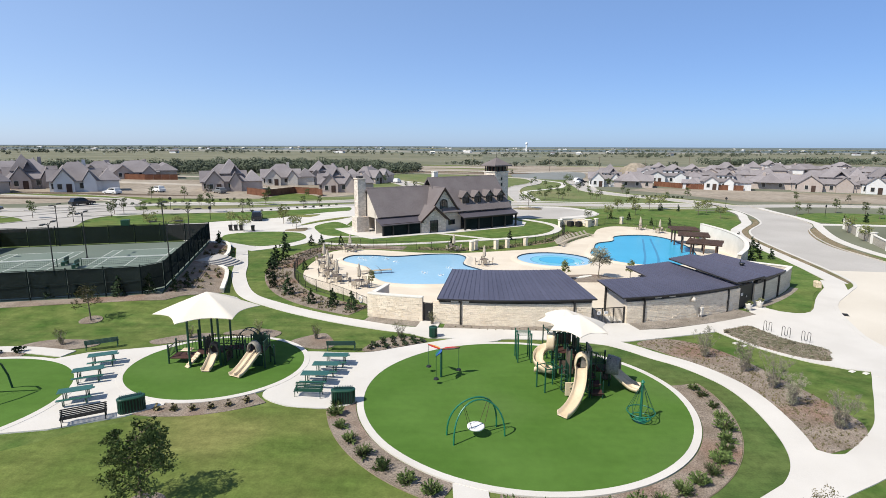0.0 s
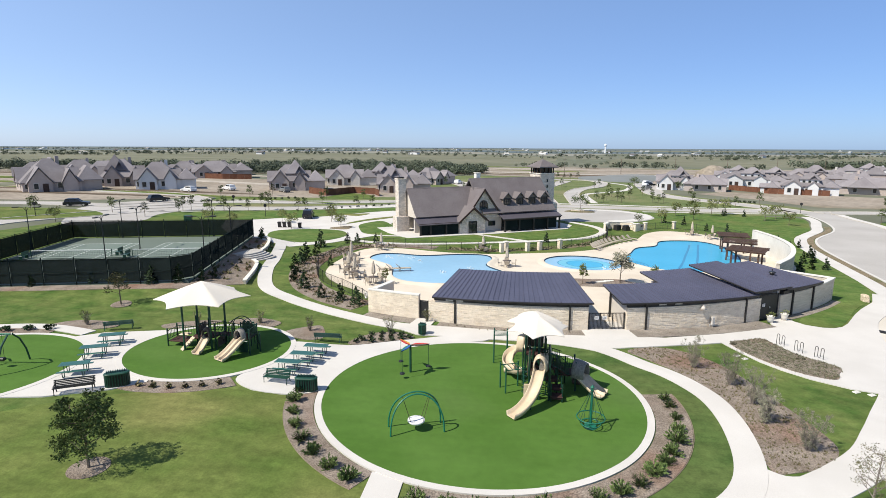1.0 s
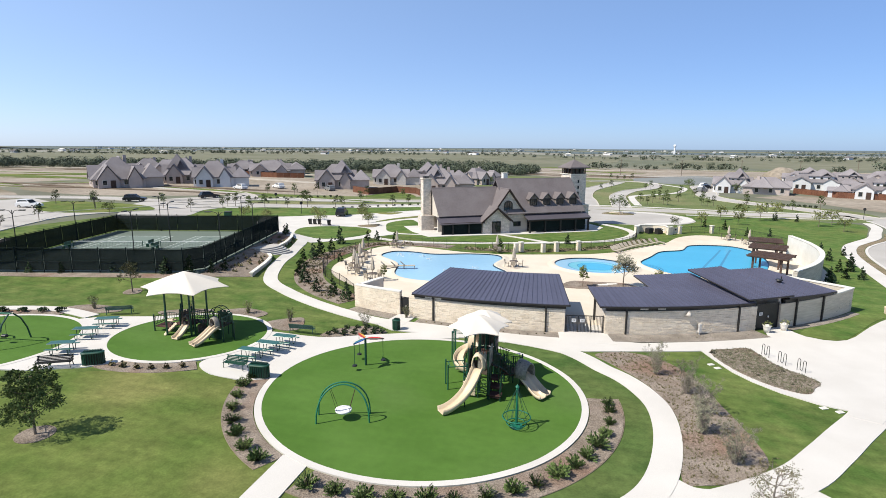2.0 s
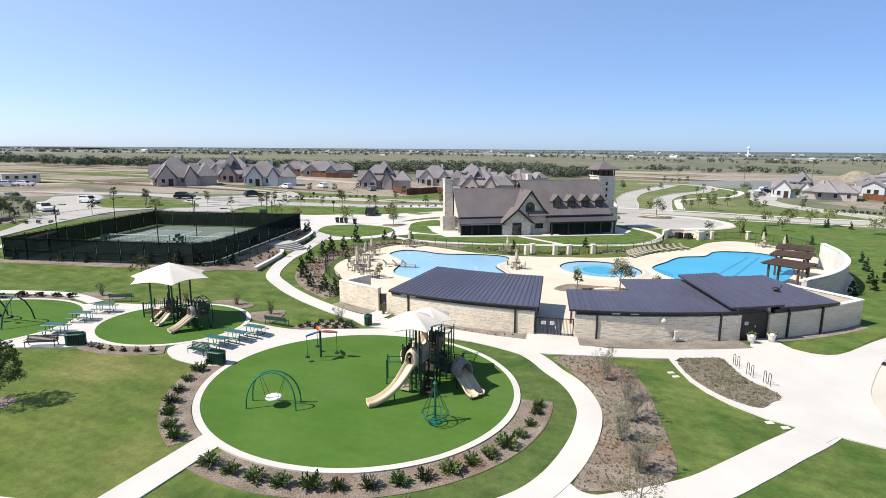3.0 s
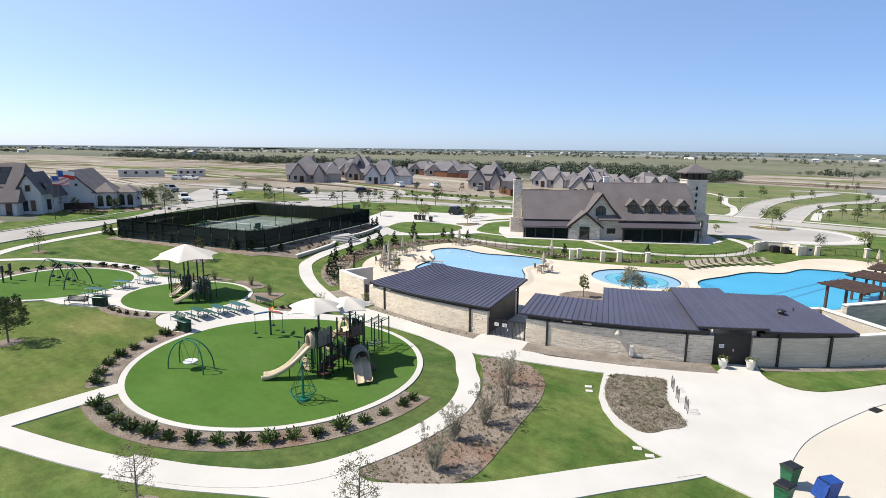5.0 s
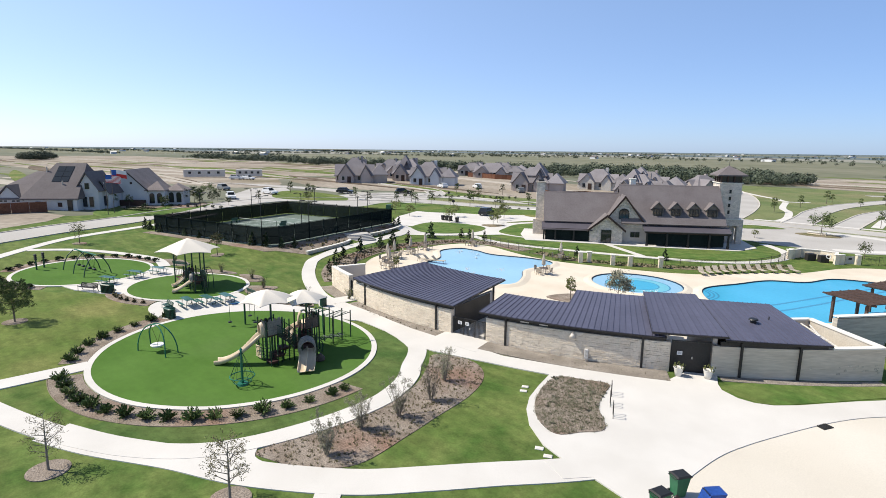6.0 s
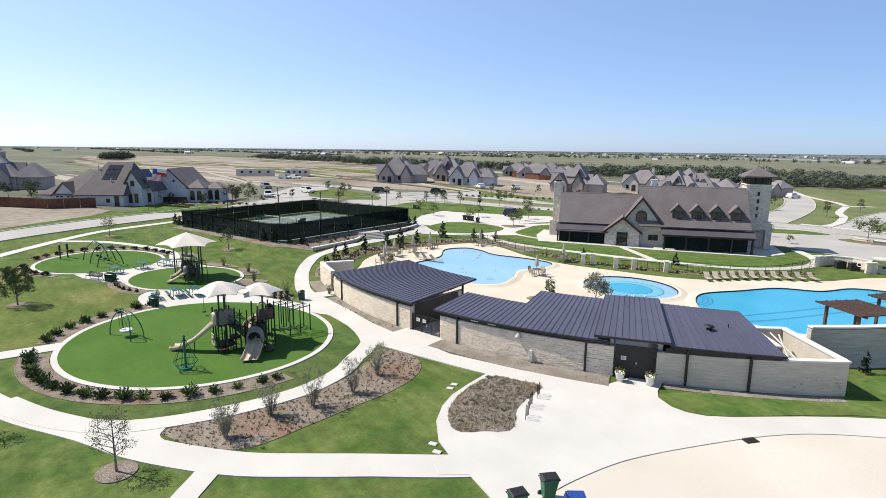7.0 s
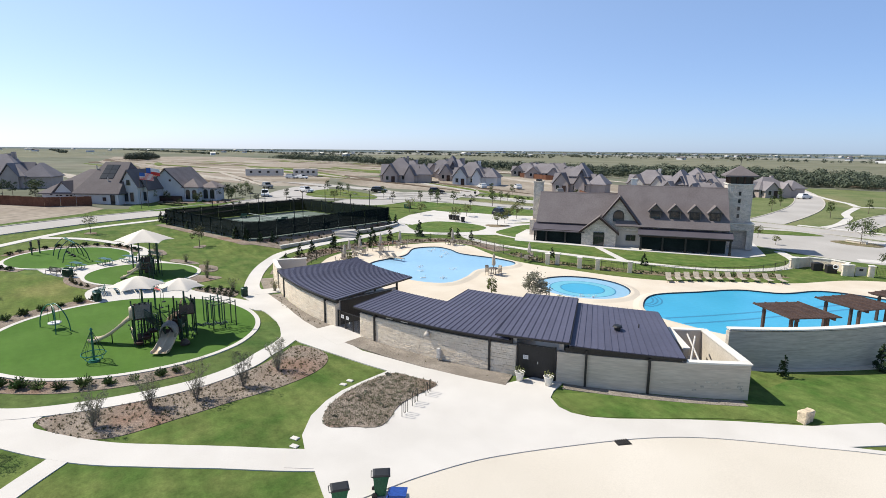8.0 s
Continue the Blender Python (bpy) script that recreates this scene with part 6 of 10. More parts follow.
def house(x, y, turn, w=17.0, d=12.0, h=5.4, ridge=5.0, wall=BRICK, label="", rng_seed=0, wing=True, tiles=None):
    """A two-storey suburban house; the front faces -y in its own frame."""
    r = random.Random(rng_seed)
    tiles = HOUSEROOF if tiles is None else tiles
    if x < 0:  # the western houses have low eaves under steep roofs
        h, ridge = h * 0.88, ridge * 1.22
    root = thing("house", x, y, None, turn, label or "new two-storey brick house with a steep grey hipped roof", "house", "houses round the park")
    def hp(name, bm, m, parent=None, lb=""):
        bmesh.ops.recalc_face_normals(bm, faces=bm.faces[:])
        return part(name, bm, m, root if parent is None else parent, lb)
    bm = bmesh.new()
    box(bm, 0, 0, h / 2 - 0.2, w, d, h + 0.4)
    hp("wall", bm, wall)
    hp("roof", hip(bmesh.new(), -w / 2, w / 2, -d / 2, d / 2, h + 0.1, h + ridge), tiles)
    gx, gw = -w * 0.22, w * 0.2
    bm = bmesh.new()
    loft(bm, [[(gx - gw, yy, -0.2), (gx + gw, yy, -0.2), (gx + gw, yy, h), (gx, yy, h + ridge * 0.6), (gx - gw, yy, h)] for yy in (-d / 2 - 1.8, -d / 2 + 0.5)])
    hp("gable_wall", bm, wall)
    hp("roof", gab(bmesh.new(), gx, gw + 0.45, -d / 2 - 2.2, 0.5, h - 0.15, h + ridge * 0.68), tiles)
    # a second, smaller front gable and a cross hip behind the ridge
    g2, w2 = w * (0.24 + 0.1 * r.random()), w * 0.13
    bm = bmesh.new()
    loft(bm, [[(g2 - w2, yy, -0.2), (g2 + w2, yy, -0.2), (g2 + w2, yy, h), (g2, yy, h + ridge * 0.5), (g2 - w2, yy, h)] for yy in (-d / 2 - 0.9, -d / 2 + 0.5)])
    hp("gable_wall", bm, wall)
    hp("roof", gab(bmesh.new(), g2, w2 + 0.4, -d / 2 - 1.2, 0.3, h - 0.1, h + ridge * 0.6), tiles)
    hp("roof", hip(bmesh.new(), -w * 0.12, w * 0.3, -d * 0.2, d * 0.62, h + 0.05, h + ridge * (0.95 + 0.15 * r.random())), tiles)
    if wing:
        ww, wd = w * 0.42, d * 0.7
        bm = bmesh.new()
        box(bm, w / 2 + ww / 2 - 0.6, -d * 0.1, 1.3, ww, wd, 3.0)
        hp("wall", bm, wall)
        hp("roof", hip(bmesh.new(), w / 2 - 0.6, w / 2 + ww - 0.6, -d * 0.1 - wd / 2, -d * 0.1 + wd / 2, 2.9, 2.9 + ridge * 0.62), tiles)
    if h >= 2.5 and r.random() < 0.7:  # an upper storey over part of the plan
        ux, uw, ud, uz = w * (0.16 if r.random() < 0.5 else -0.14), w * 0.46, d * 0.72, h + 2.3
        bm = bmesh.new()
        box(bm, ux, d * 0.02, h + 1.1, uw, ud, 2.6)
        hp("upper_wall", bm, wall)
        hp("roof", hip(bmesh.new(), ux - uw / 2, ux + uw / 2, d * 0.02 - ud / 2, d * 0.02 + ud / 2, uz + 0.1, uz + ridge * 0.85, 0.45), tiles)
        hp("roof", gab(bmesh.new(), ux + uw * 0.2, uw * 0.26, d * 0.02 - ud / 2 - 0.7, d * 0.1, uz - 0.1, uz + ridge * 0.5), tiles)
        for k in (-1, 0, 1):
            bm = bmesh.new()
            box(bm, ux + k * uw * 0.3, d * 0.02 - ud / 2 - 0.03, h + 1.35, 0.95, 0.12, 1.25)
            f = hp("window", bm, HOUSETRIM)
            bm = bmesh.new()
            box(bm, ux + k * uw * 0.3, d * 0.02 - ud / 2 - 0.1, h + 1.35, 0.75, 0.04, 1.05)
            hp("pane", bm, GLASS, f)
    for sx in (-1, 1):  # gabled ends
        gy, gd = d * r.uniform(-0.15, 0.15), d * 0.24
        bm = bmesh.new()
        loft(bm, [[(xx, gy - gd, h - 0.3), (xx, gy + gd, h - 0.3), (xx, gy, h + ridge * 0.55)] for xx in (sx * w * 0.3, sx * (w / 2 + 0.25))])
        hp("gable_wall", bm, wall)
        for sy in (-1, 1):
            bm = bmesh.new()
            slab(bm, [(sx * w * 0.2, gy + sy * (gd + 0.4), h - 0.25), (sx * (w / 2 + 0.6), gy + sy * (gd + 0.4), h - 0.25), (sx * (w / 2 + 0.6), gy, h + ridge * 0.62), (sx * w * 0.2, gy, h + ridge * 0.62)], 0.16)
            hp("roof", bm, tiles)
    spots = [(-w * 0.42, -d / 2, 0.9), (w * 0.12, -d / 2, 0.9), (w * 0.36, -d / 2, 0.9), (w * 0.12, -d / 2, 3.5), (w * 0.36, -d / 2, 3.5), (gx, -d / 2 - 1.8, 3.4), (gx - 1.0, -d / 2 - 1.8, 0.9)] + [(w * q, d / 2 + 0.06, 0.8) for q in (-0.35, -0.1, 0.2)]
    for wx, wy, wz in spots:
        if wz > 3 and h < 3.5:
            continue
        bm = bmesh.new()
        box(bm, wx, wy - 0.03, wz + 0.7, 1.25, 0.12, 1.6)
        f = hp("window", bm, HOUSETRIM)
        bm = bmesh.new()
        box(bm, wx, wy - 0.1 if wy < 0 else wy + 0.04, wz + 0.7, 1.0, 0.04, 1.35)
        hp("pane", bm, GLASS, f)
    for sx in (-1, 1):
        for wy in (-d * 0.25, d * 0.2):
            for wz in (0.9, 3.5):
                if (sx == 1 and wing and wz < 2) or (wz > 3 and h < 4.2):
                    continue
                bm = bmesh.new()
                box(bm, sx * w / 2 + 0.03 * sx, wy, wz + 0.7, 0.12, 1.1, 1.5)
                f = hp("window", bm, HOUSETRIM)
                bm = bmesh.new()
                box(bm, sx * w / 2 + 0.1 * sx, wy, wz + 0.7, 0.04, 0.85, 1.25)
                hp("pane", bm, GLASS, f)
    bm = bmesh.new()
    box(bm, gx + 1.1, -d / 2 - 1.83, 1.1, 1.3, 0.12, 2.3)
    hp("door", bm, TIMBER)
    bm = bmesh.new()
    box(bm, w * 0.2, d * 0.12, h + ridge * 0.85, 0.9, 0.9, ridge * 0.5)
    hp("chimney", bm, wall)
    return root


WB, BR = WHITEBRICK, BRICK
gl = "white house with pointed gables and a grey roof"
for k, (x, y, turn, w, d, h, ridge, wall, lb) in enumerate((
        (64, 222, -15, 12, 10, 3.0, 4.2, WB, gl), (74, 217, -18, 14, 10, 2.6, 3.3, BR, "single-storey brick house with a broad grey roof"),
        (97, 243, -20, 17, 10, 3.2, 3.0, WB, "white-painted house with a grey roof"), (95, 210, -24, 8, 7, 2.2, 1.9, WB, "small white gabled house behind a cedar fence"),
        (103, 207, -26, 12, 9, 3.0, 3.0, WB, gl), (126, 211, -28, 18, 11, 2.6, 3.2, BR, "single-storey tan brick house with a broad grey roof"),
        (137, 200, -30, 19, 12, 2.9, 4.5, BR, "tan brick house with a broad grey roof"), (149, 198, -30, 9, 9, 3.0, 3.6, BR, "brick house with a pointed gable"),
        (152, 190, -32, 14, 10, 3.4, 4.0, WB, gl), (168, 182, -32, 15, 11, 3.2, 4.0, BR, ""),
        (107, 285, -20, 15, 10, 2.8, 3.0, WB, ""), (123, 284, -20, 17, 10, 2.8, 2.6, BR, ""), (137, 277, -22, 18, 10, 2.8, 3.6, BR, ""),
        (157, 287, -24, 14, 10, 3.0, 3.6, HOUSETRIM, "unfinished house with bare brown roof boards"), (194, 328, -28, 17, 11, 2.8, 3.4, WB, ""), (211, 328, -28, 18, 11, 2.8, 3.0, BR, ""), (226, 322, -30, 19, 11, 2.6, 2.6, BR, ""), (231, 300, -32, 20, 11, 2.6, 2.6, BR, ""),
        (114, 262, -22, 15, 10, 2.8, 3.2, BR, ""), (150, 255, -26, 16, 10, 2.8, 3.4, BR, ""), (172, 244, -28, 16, 10, 2.8, 3.4, WB, ""), (190, 232, -30, 16, 10, 2.8, 3.4, BR, ""), (178, 205, -30, 15, 10, 2.8, 3.6, BR, ""),
        (-134, 167, 40, 13, 10, 3.0, 3.8, BR, ""), (-122, 160, 38, 12, 11, 3.0, 4.6, BR, ""), (-105, 154, 34, 12, 10, 3.3, 4.2, WB, "white-painted two-storey house with a steep grey roof"),
        (-134, 211, 32, 12, 10, 2.6, 3.0, BR, ""), (-118, 207, 28, 16, 11, 2.6, 3.4, BR, ""), (-69, 169, 24, 12.5, 11, 3.2, 4.2, BR, "brick house with a large grey hipped roof"),
        (-60, 198, 18, 13, 11, 3.0, 3.8, HOUSETRIM, "unfinished house with pale pink sheathing and a grey roof"), (-35, 178, 10, 12.5, 11, 3.0, 4.0, BR, "tan brick house behind the clubhouse"), (-46, 207, 14, 15, 11, 3.0, 3.6, BR, ""),
        (-31, 220, 60, 12, 10, 2.8, 3.2, BR, ""), (-126, 136, 52, 13.5, 13, 2.8, 5.2, BR, "brick house with a very large grey hipped roof"), (-147, 171, 46, 12, 10, 3.2, 3.8, BR, ""), (-152, 158, 46, 11, 10, 3.0, 3.6, BR, ""), (-138, 219, 34, 12, 10, 2.6, 2.8, BR, ""), (-127, 225, 32, 14, 10, 2.6, 3.0, BR, ""),
        (-134, 17, 70, 15, 12, 3.4, 4.6, BR, ""), (-150, 2, 70, 15, 12, 3.4, 4.4, BR, ""))):
    house(x, y, turn + (180 if x > 60 and k % 2 else 0), w, d, h, ridge, wall, lb, k, w > 11)


def estate_home(x, y, turn, label):
    """A large house with one tall hipped roof, a lower hipped wing and a pointed front gable; its front corner is the origin."""
    root = thing("house", x, y, None, turn, label, "house", "houses round the park")
    def hp(name, bm, m, parent=None, lb=""):
        bmesh.ops.recalc_face_normals(bm, faces=bm.faces[:])
        return part(name, bm, m, root if parent is None else parent, lb)
    def hipped(x0, x1, y0, y1, eave, top, r0, r1):
        """A hipped roof whose ridge runs from r0 to r1."""
        ym, o = (y0 + y1) / 2, 0.5
        c = [(x0 - o, y0 - o), (x1 + o, y0 - o), (x1 + o, y1 + o), (x0 - o, y1 + o)]
        return solid(bmesh.new(), [(*p, eave - 0.2) for p in c] + [(*p, eave) for p in c] + [(r0, ym, top), (r1, ym, top)],
                     [(3, 2, 1, 0), (0, 1, 5, 4), (1, 2, 6, 5), (2, 3, 7, 6), (3, 0, 4, 7), (4, 5, 9, 8), (5, 6, 9), (6, 7, 8, 9), (7, 4, 8)])
    for x0, x1, y0, y1, h in ((-9.3, 0, 0, 14, 2.5), (-17, -9.2, 0.6, 14, 2.5), (-0.2, 2.7, 2.6, 14, 3.6)):
        bm = bmesh.new()
        box(bm, (x0 + x1) / 2, (y0 + y1) / 2, h / 2 - 0.3, x1 - x0, y1 - y0, h + 0.6)
        hp("wall", bm, WHITEBRICK)
    main = hp("roof", hipped(-9.3, 0, 0, 14, 2.4, 8.9, -6.4, -0.8), SHINGLE)
    hp("roof", hipped(-17, -6, 0.6, 14, 2.35, 7.2, -10.4, -6.5), SHINGLE)
    # pointed front gables beside the tall roof, the second smaller and further back
    for gx, gw, y0, h, top in ((1.0, 1.9, 2.4, 3.9, 7.4), (2.6, 1.2, 4.6, 3.2, 5.6)):
        bm = bmesh.new()
        loft(bm, [[(gx - gw, yy, -0.3), (gx + gw, yy, -0.3), (gx + gw, yy, h), (gx, yy, top - 0.35), (gx - gw, yy, h)] for yy in (y0 - 0.05, y0 + 6.0)])
        hp("gable_wall", bm, WHITEBRICK)
        hp("roof", gab(bmesh.new(), gx, gw + 0.4, y0 - 0.5, y0 + 7.0, h - 0.25, top), SHINGLE)
        for wx, wz, sz in ((gx - 0.6, 1.5, 1.9), (gx + 0.6, 1.5, 1.9), (gx, 4.6, 1.1)):
            bm = bmesh.new()
            box(bm, wx, y0 - 0.08, wz, 0.95, 0.12, sz + 0.2)
            f = hp("window", bm, HOUSETRIM)
            bm = bmesh.new()
            box(bm, wx, y0 - 0.16, wz, 0.75, 0.04, sz)
            hp("pane", bm, GLASS, f)
    # small white gable with four square windows on the lower wing
    bm = bmesh.new()
    loft(bm, [[(-14.4, yy, 2.0), (-9.8, yy, 2.0), (-12.1, yy, 4.6)] for yy in (0.35, 4.0)])
    hp("gable_wall", bm, WHITEBRICK)
    hp("roof", gab(bmesh.new(), -12.1, 2.7, 0.1, 5.0, 2.1, 4.9), SHINGLE)
    for wx in (-13.6, -12.8, -11.4, -10.6):
        bm = bmesh.new()
        box(bm, wx, 0.55, 2.05, 0.5, 0.12, 0.6)
        hp("window", bm, GLASS, None, "small square dark window")
    for wx, w, h in ((-6.8, 0.9, 1.0), (-1.2, 0.9, 2.0), (-3.0, 0.7, 0.8)):
        bm = bmesh.new()
        box(bm, wx, -0.05, 0.1 + h / 2 + (0.7 if h < 1.5 else 0), w, 0.14, h)
        hp("window", bm, GLASS, None, "dark window")
    # solar panels lie on the front slope
    bm = bmesh.new()
    for k in range(2):
        for q in range(3):
            x0, t0 = -5.6 + 1.5 * k, 0.45 + 0.15 * q
            rise = [(-0.5 + 7.5 * t, 2.4 + 6.5 * t + 0.1) for t in (t0, t0 + 0.14)]
            slab(bm, [(x0, *rise[0]), (x0 + 1.44, *rise[0]), (x0 + 1.44, *rise[1]), (x0, *rise[1])], 0.06)
    hp("solar_panel", bm, GLASS, main, "dark solar panel array on the roof")
    for px, py, top in ((-7.4, 5.2, 8.2), (-3.4, 2.4, 5.6)):
        bm = bmesh.new()
        rod(bm, (px, py, top - 1.8), (px, py, top), 0.12, n=8)
        hp("roof_vent", bm, KERB)
    return root


estate_home(-82.2, 38.2, 52, "large white brick house with a huge steep grey roof")


def model_home(x, y, turn, label):
    """A stuccoed model home: a broad front gable, a lower arched wing beside it and a small end pavilion."""
    root = thing("house", x, y, None, turn, label, "house", "houses round the park")
    def hp(name, bm, m, parent=None, lb=""):
        bmesh.ops.recalc_face_normals(bm, faces=bm.faces[:])
        return part(name, bm, m, root if parent is None else parent, lb)
    w, d, h, peak = 4.0, 12.0, 3.2, 7.2
    bm = bmesh.new()
    loft(bm, [[(-w * 1.1, yy, -0.4), (w, yy, -0.4), (w, yy, h), (0, yy, peak), (-w * 1.1, yy, h - 0.2)] for yy in (-d / 2, d / 2)])
    hp("wall", bm, WHITEBRICK)
    for sx, ze in ((1, h), (-1.1, h - 0.2)):
        bm = bmesh.new()
        over = 0.45 * (1 if sx > 0 else -1)
        drop = (peak - ze) / abs(w * sx) * 0.45
        slab(bm, [(0, -d / 2 - 0.4, peak + 0.22), (w * sx + over, -d / 2 - 0.4, ze - drop + 0.22), (w * sx + over, d / 2 + 0.4, ze - drop + 0.22), (0, d / 2 + 0.4, peak + 0.22)], 0.2)
        hp("roof", bm, ROOFTILE)
    for k in range(2):  # dark verge boards along the gable
        sx, ze = ((1, h), (-1.1, h - 0.2))[k]
        bm = bmesh.new()
        rod(bm, (0, -d / 2 - 0.43, peak - 0.02), (w * sx + 0.3 * sx, -d / 2 - 0.43, ze - 0.25), 0.09, n=4)
        hp("verge_board", bm, TIMBER)
    for cx, cy, hw, hd, eave, top in ((w + 1.5, -d / 2 + 2.9, 1.7, 2.6, 3.1, 5.0), (w + 4.7, -d / 2 + 4.6, 1.7, 2.2, 2.9, 4.3)):
        bm = bmesh.new()
        box(bm, cx, cy, eave / 2 - 0.2, 2 * hw, 2 * hd, eave + 0.4)
        wing = hp("wing", bm, WHITEBRICK)
        hp("roof", hip(bmesh.new(), cx - hw, cx + hw, cy - hd, cy + hd, eave, top, 0.4), ROOFTILE)
        for ox in (-0.45 * hw, 0.45 * hw):
            bm = bmesh.new()
            prof = [(-0.5, 0.0), (0.5, 0.0)] + [(0.5 * math.cos(radians(a)), 1.7 + 0.5 * math.sin(radians(a))) for a in range(0, 181, 30)]
            loft(bm, [[(cx + ox + px, yy, 0.3 + pz) for px, pz in prof] for yy in (cy - hd - 0.04, cy - hd + 0.1)])
            hp("window", bm, GLASS, wing, "tall dark arched window")
    for px, pz, sx, sz in ((-3.6, 1.3, 1.0, 2.6), (-2.3, 1.3, 1.0, 2.6)):
        bm = bmesh.new()
        box(bm, px, -d / 2 - 0.02, pz, sx, 0.12, sz)
        hp("door", bm, TIMBER)
    bm = bmesh.new()
    box(bm, 0.9, -d / 2 - 0.02, 4.6, 0.45, 0.1, 0.45)
    hp("gable_vent", bm, TIMBER)
    bm = bmesh.new()
    box(bm, 1.2, -d / 2 - 1.1, 0.5, 5.4, 0.7, 1.3, bevel=0.08)
    hp("screen_wall", bm, TIMBER, None, "low dark timber screen against the gable wall")
    return root


model_home(-92.2, 52.2, 52, "white stucco model home with a brown tiled roof")




def plank_fence(pts, h, label, m=WOODFENCE):
    root = thing("wooden_fence", pts[0][0], pts[0][1], 0, 0, label, "fence")
    off = Vector((pts[0][0], pts[0][1], 0))
    for (xa, ya), (xb, yb) in zip(pts, pts[1:]):
        L = math.hypot(xb - xa, yb - ya)
        n = max(1, round(L / 2.4))
        ang = math.degrees(math.atan2(yb - ya, xb - xa))
        for k in range(n):
            t = (k + 0.5) / n
            x, y = xa + (xb - xa) * t, ya + (yb - ya) * t
            bm = bmesh.new()
            box(bm, x - off.x, y - off.y, gz(x, y) + h / 2 - 0.05, L / n - 0.04, 0.07, h, turn=ang)
            box(bm, x - off.x, y - off.y, gz(x, y) + h + 0.0, L / n, 0.14, 0.06, turn=ang)
            part("fence_panel", bm, m, root)
    return root


plank_fence([(-98, 12), (-88.8, 18.1), (-82, 25.4), (-81.8, 33.4)], 1.9, "reddish stained cedar fence beside a dry lot")
plank_fence([(-36, 158), (-39, 163.5), (-46, 165), (-50.5, 152.5), (-58, 158)], 1.9, "reddish stained cedar fence behind houses")
plank_fence([(84, 222), (92, 206), (99, 202.6), (108, 199)], 1.9, "reddish stained cedar fence behind houses")
plank_fence([(-126, 199), (-110, 199), (-100, 203)], 2.0, "reddish stained cedar fence behind houses")

# stone boundary wall across the street
bw = thing("boundary_wall", 0, 0, 0, 0, "tan stone boundary wall with pillars across the street", "wall", "", "structure")
BWL = [Vector((78.6, 106.4)), Vector((74.6, 97.4)), Vector((71.2, 89.6)), Vector((68, 82.3)), Vector((65.5, 75))]
wall_line(BWL, -2.2, -0.5, 0.3, TANWALL, bw, True)
for p in BWL:
    bm = bmesh.new()
    box(bm, p.x, p.y, -1.1, 0.6, 0.6, 2.0)
    box(bm, p.x, p.y, -0.06, 0.75, 0.75, 0.12)
    part("pillar", bm, CAP, bw)


# ---- cars ----
def car(x, y, turn, paint, label, length=4.9, height=1.75):
    root = thing("car", x, y, None, turn, label, "car", "parked cars")
    l, w = length / 2, 0.95
    bm = bmesh.new()
    prof = [(-l, 0.35), (-l, 0.95), (-l * 0.92, 1.02), (l * 0.55, 1.05), (l * 0.97, 0.85), (l, 0.4)]
    loft(bm, [[(px, s, pz) for px, pz in prof] for s in (-w, w)])
    bmesh.ops.recalc_face_normals(bm, faces=bm.faces[:])
    part("body", bm, paint, root)
    bm = bmesh.new()
    prof = [(-l * 0.9, 1.02), (-l * 0.8, height - 0.08), (-l * 0.7, height), (l * 0.05, height), (l * 0.42, 1.04)]
    loft(bm, [[(px, s * (0.98 if pz < 1.1 else 0.82), pz) for px, pz in prof] for s in (-w, w)])
    bmesh.ops.recalc_face_normals(bm, faces=bm.faces[:])
    cab = part("cabin", bm, paint, root)
    for s in (-1, 1):
        bm = bmesh.new()
        solid(bm, [(-l * 0.78, s * (w * 0.95), 1.1), (l * 0.3, s * (w * 0.95), 1.1), (l * 0.05, s * (w * 0.86), height - 0.12), (-l * 0.72, s * (w * 0.86), height - 0.12)], [(0, 1, 2, 3)])
        bmesh.ops.solidify(bm, geom=bm.faces[:], thickness=0.03)
        part("side_window", bm, GLASS, cab)
        for ax in (-l * 0.62, l * 0.62):
            bm = bmesh.new()
            rod(bm, (ax, s * (w - 0.2), 0.34), (ax, s * (w + 0.02), 0.34), 0.34, n=16)
            wh = part("wheel", bm, BLACK, root)
            bm = bmesh.new()
            rod(bm, (ax, s * (w + 0.0), 0.34), (ax, s * (w + 0.035), 0.34), 0.2, n=10)
            part("rim", bm, KERB, wh)
    bm = bmesh.new()
    solid(bm, [(l * 0.40, -w * 0.85, 1.1), (l * 0.40, w * 0.85, 1.1), (l * 0.1, w * 0.74, height - 0.08), (l * 0.1, -w * 0.74, height - 0.08)], [(0, 1, 2, 3)])
    bmesh.ops.solidify(bm, geom=bm.faces[:], thickness=0.03)
    part("windscreen", bm, GLASS, cab)
    return root


